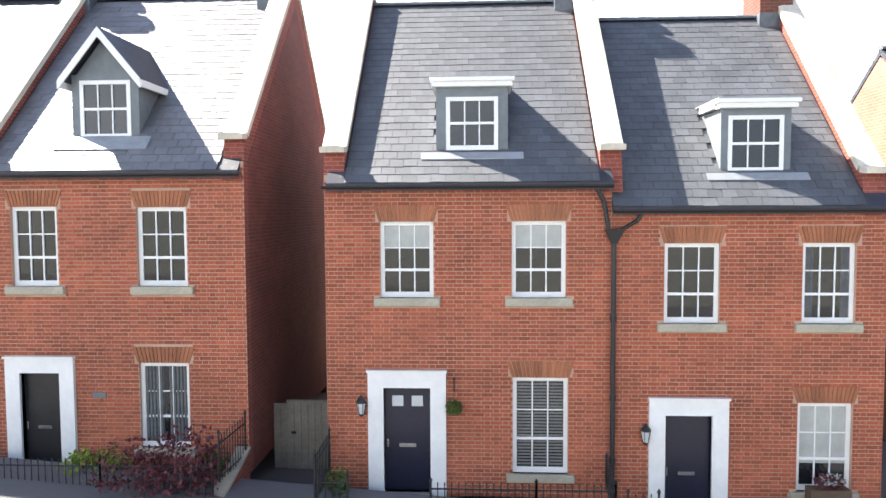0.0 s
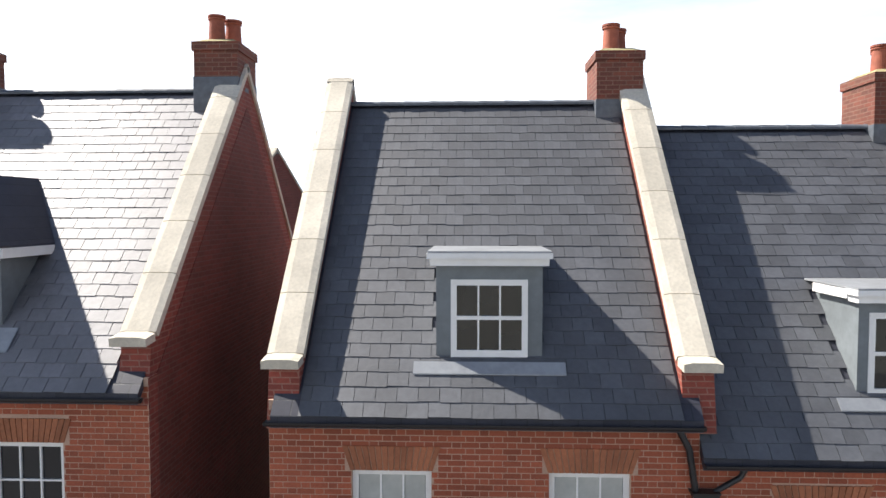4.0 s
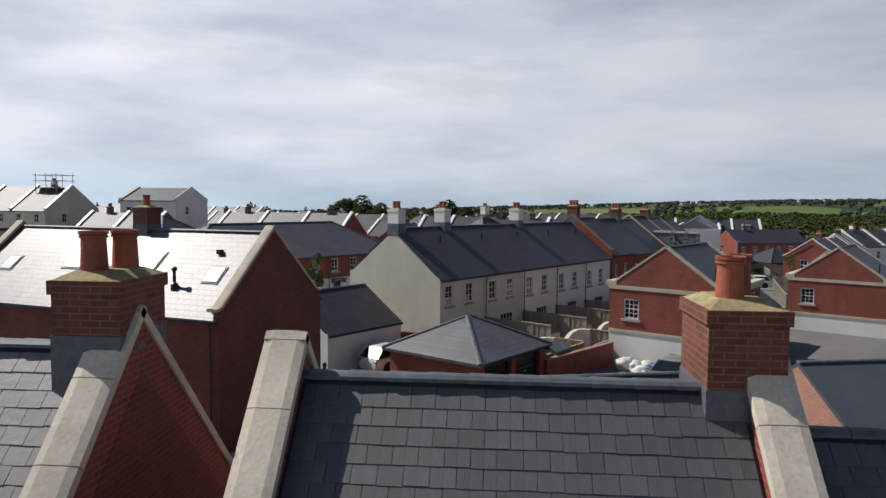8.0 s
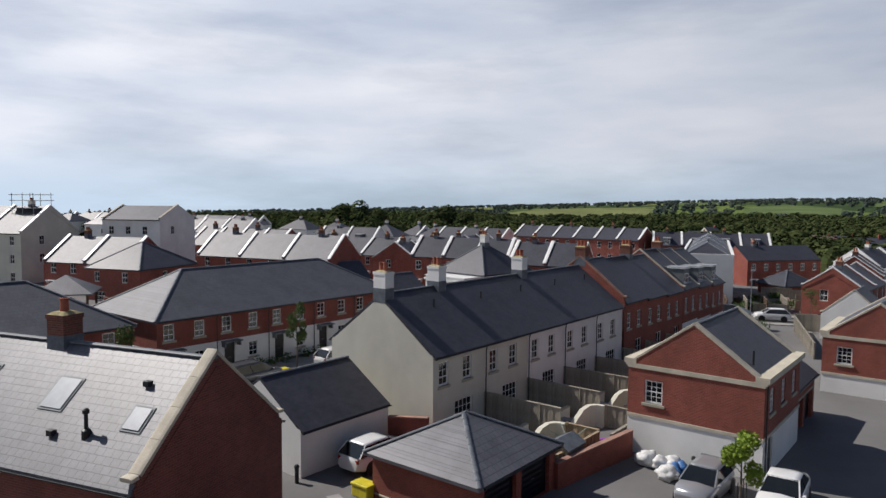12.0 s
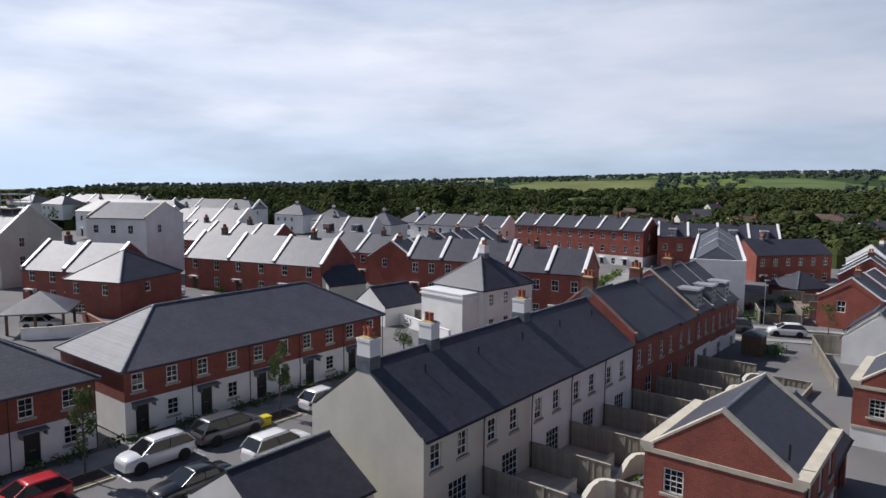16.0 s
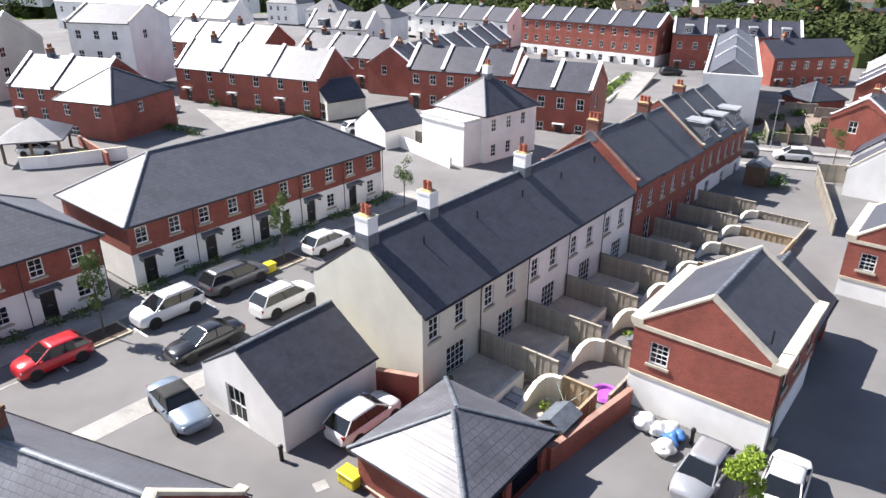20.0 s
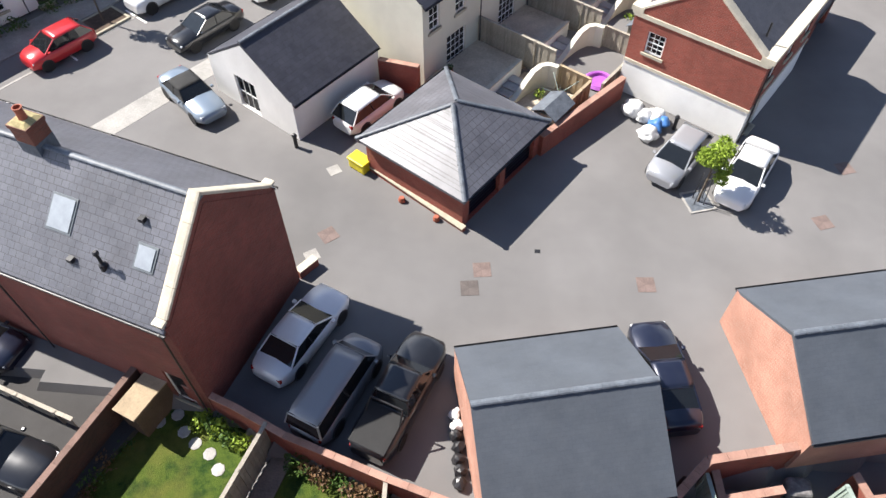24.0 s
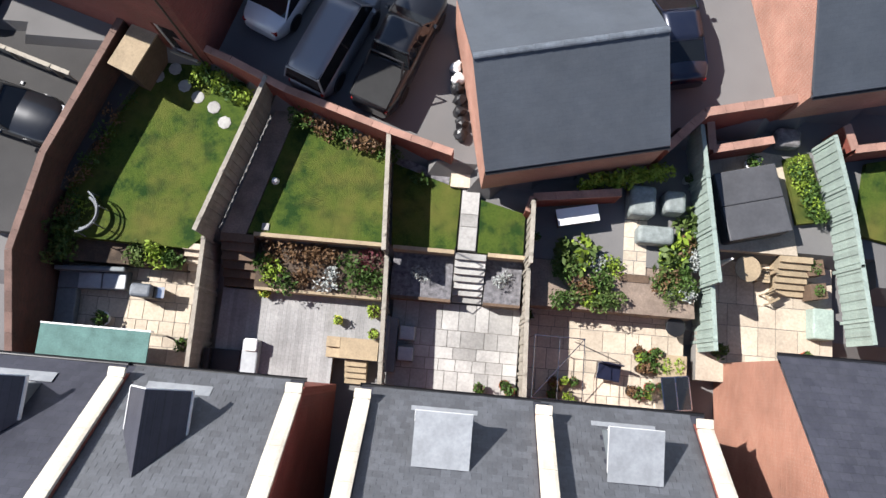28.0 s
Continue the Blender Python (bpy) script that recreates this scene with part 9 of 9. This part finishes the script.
def flat_arch(ob, x0, x1, z):
    """A splayed arch of upright gauged bricks over an opening."""
    n = 15
    for i in range(n):
        f0, f1 = i / n, (i + 1) / n
        at = lambda f, up: (x0 - 0.02 - 0.1 * up + (x1 - x0 + 0.04 + 0.2 * up) * f, z + 0.005 + 0.3 * up)
        p = [at(f0, 0), at(f1, 0), at(f1, 1), at(f0, 1)]
        q = [(p[0][0] + 0.006, p[0][1]), (p[1][0] - 0.006, p[1][1]), (p[2][0] - 0.006, p[2][1]), (p[3][0] + 0.006, p[3][1])]
        bm = bmesh.new()
        a, b = [bm.verts.new((u, -0.016, v)) for u, v in q], [bm.verts.new((u, 0.02, v)) for u, v in q]
        bm.faces.new(a[::-1]), bm.faces.new(b)
        for k in range(4):
            bm.faces.new((a[k], a[(k + 1) % 4], b[(k + 1) % 4], b[k]))
        bmesh.ops.recalc_face_normals(bm, faces=bm.faces)
        part("voussoir", bm, brick_arch, ob)


brick_arch = plain("orange arch brick", (0.34, 0.125, 0.06), 0.85, 0.3, 30.0, 0.7, 0.3, rand=0.16)
FRONTS = [  # house, wins, door, x from, x to, eave, brick pieces, seed
    (house_a, [(0.65, 3.57, 0.9, 1.5), (3.08, 3.57, 0.95, 1.48), (3.05, 0.5, 0.96, 1.62)], (0.74, 0.0, 0.78, 1.92), 0.0, 5.13, 5.8, (0, 0), 1),
    (house_b, [(1.02, 3.71, 0.98, 1.4), (3.43, 3.71, 0.98, 1.4), (3.45, 0.44, 1.01, 1.8)], (1.06, 0.06, 0.87, 1.98), 0.0, 5.22, 5.9, (5.2, 5.9), 2),
    (house_c, [(0.95, 3.7, 0.98, 1.45), (3.38, 3.7, 0.93, 1.45), (3.35, 0.63, 0.97, 1.63)], (0.99, 0.04, 0.84, 1.98), 0.0, 4.85, 5.9, (0, 0), 3)]
for ob, wins, dr, xa, xb, top, pc, sd in FRONTS:
    wall = [c for c in ob.children if c.name.split(".")[0] == "wall"][0]
    # gable walls take the darker brick, so their shade is in the colour
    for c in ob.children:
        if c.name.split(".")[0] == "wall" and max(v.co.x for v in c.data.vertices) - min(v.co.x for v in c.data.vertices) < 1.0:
            c.data.materials[0] = brick_dark_shade
    wall.data.materials[0] = mortar_mat
    wall.data.materials.append(brick_red)
    for p in wall.data.polygons:
        if abs(p.normal.x) > 0.9 and not 0.05 < p.center.x < xb - 0.05:
            p.material_index = 1
    holes = [(x, x + w, z, z + h) for x, z, w, h in wins] + [(x - 0.12, x + w + 0.12, z - 0.15, z) for x, z, w, h in wins]
    holes += [(x - 0.08, x + w + 0.08, z + h, z + h + 0.3) for x, z, w, h in wins]
    holes.append((dr[0] - 0.29, dr[0] + dr[2] + 0.29, -1, dr[1] + dr[3] + 0.29))
    brick_face(ob, xa, xb, 0.0, top, holes, pc, sd)
    for x, z, w, h in wins:
        flat_arch(ob, x, x + w, z + h)
slate_slope(house_b, 0.4, 4.99, 7.9, 5.97, 4.18, 0.15, parts=(12, 28), skip=[(2.06, 3.36, 0.45, 1.65)], seed=1)
slate_slope(house_a, 0.23, 4.7, 7.9, 5.88, 4.18, 0.15, skip=[(1.75, 2.83, 0.55, 1.7)], seed=2, mat=slate_sun_sheen)
slate_slope(house_c, 0.0, 4.39, 7.9, 5.97, 4.18, 0.15, skip=[(2.08, 3.3, 0.48, 1.65)], seed=3)
slate_slope(house_b, 0.4, 4.99, 7.9, 5.97, 4.18, 0.15, rear=True, skip=[(2.29, 3.54, 0.45, 1.65)], seed=4)
slate_slope(house_a, 0.23, 4.7, 7.9, 5.88, 4.18, 0.15, rear=True, skip=[(2.7, 3.6, 0.6, 1.7)], seed=5)
slate_slope(house_c, 0.0, 4.39, 7.9, 5.97, 4.18, 0.15, rear=True, skip=[(1.43, 2.65, 0.45, 1.65)], seed=6)
# roller blinds drawn a third down in two upper windows, and glazed lights in the front doors
for w in [c for c in house_b.children if c.name.split(".")[0] == "window"][:2]:
    part("blind", boxes((0.08, 0.9, 0.021, 0.028, 0.92, 1.32)), curtain, w, "pale roller blind drawn a third down")
for ob, q in ((house_b, (1.06, 0.06, 0.87, 1.98)),):
    leaf = [c for c in ob.children if c.name.split(".")[0] == "door"][0]
    for k in (0.17, 0.59):
        part("door_light", boxes((q[0] + q[2] * k, q[0] + q[2] * (k + 0.24), 0.084, 0.1, q[1] + q[3] * 0.81, q[1] + q[3] * 0.91)), lamp_clear, leaf, "small clear pane in the door")
drape = plain("grey curtain", (0.12, 0.125, 0.125), 0.95, 0.3, 9.0, 3.0, 0.1)
slat = plain("pale blind slat", (0.16, 0.16, 0.15), 0.7, 0.15, 8.0, 2.0, 0.05)


def drapes(win, w, h, wide):
    """Two gathered curtains drawn back behind a window's bars."""
    for x0, s in ((0.08, 1), (w - 0.08, -1)):
        bm = bmesh.new()
        for i in range(5):
            tube(bm, (x0 + s * wide * (i + 0.5) / 5, 0.03, 0.1), (x0 + s * wide * (i + 0.5) / 5, 0.03, h - 0.08), wide * 0.12, n=6)
        part("curtain", bm, drape, win, "grey gathered curtain")


def slatted(win, w, h, top):
    """A slatted blind let down behind the glass, from the top to a share of the height."""
    n = int(h * top / 0.06)
    for i in range(n):
        part("blind_slat", boxes((0.085, w - 0.085, 0.02, 0.029, h - 0.1 - i * 0.06, h - 0.065 - i * 0.06)), slat, win)


wins_of = lambda ob: [c for c in ob.children if c.name.split(".")[0] == "window"]
drapes(wins_of(house_a)[2], 0.96, 1.62, 0.34)
slatted(wins_of(house_b)[2], 1.01, 1.8, 0.94)
drapes(wins_of(house_c)[1], 0.93, 1.45, 0.14)
part("blind", boxes((0.08, 0.89, 0.021, 0.028, 0.5, 1.55)), curtain, wins_of(house_c)[2], "pale roller blind drawn two thirds down")
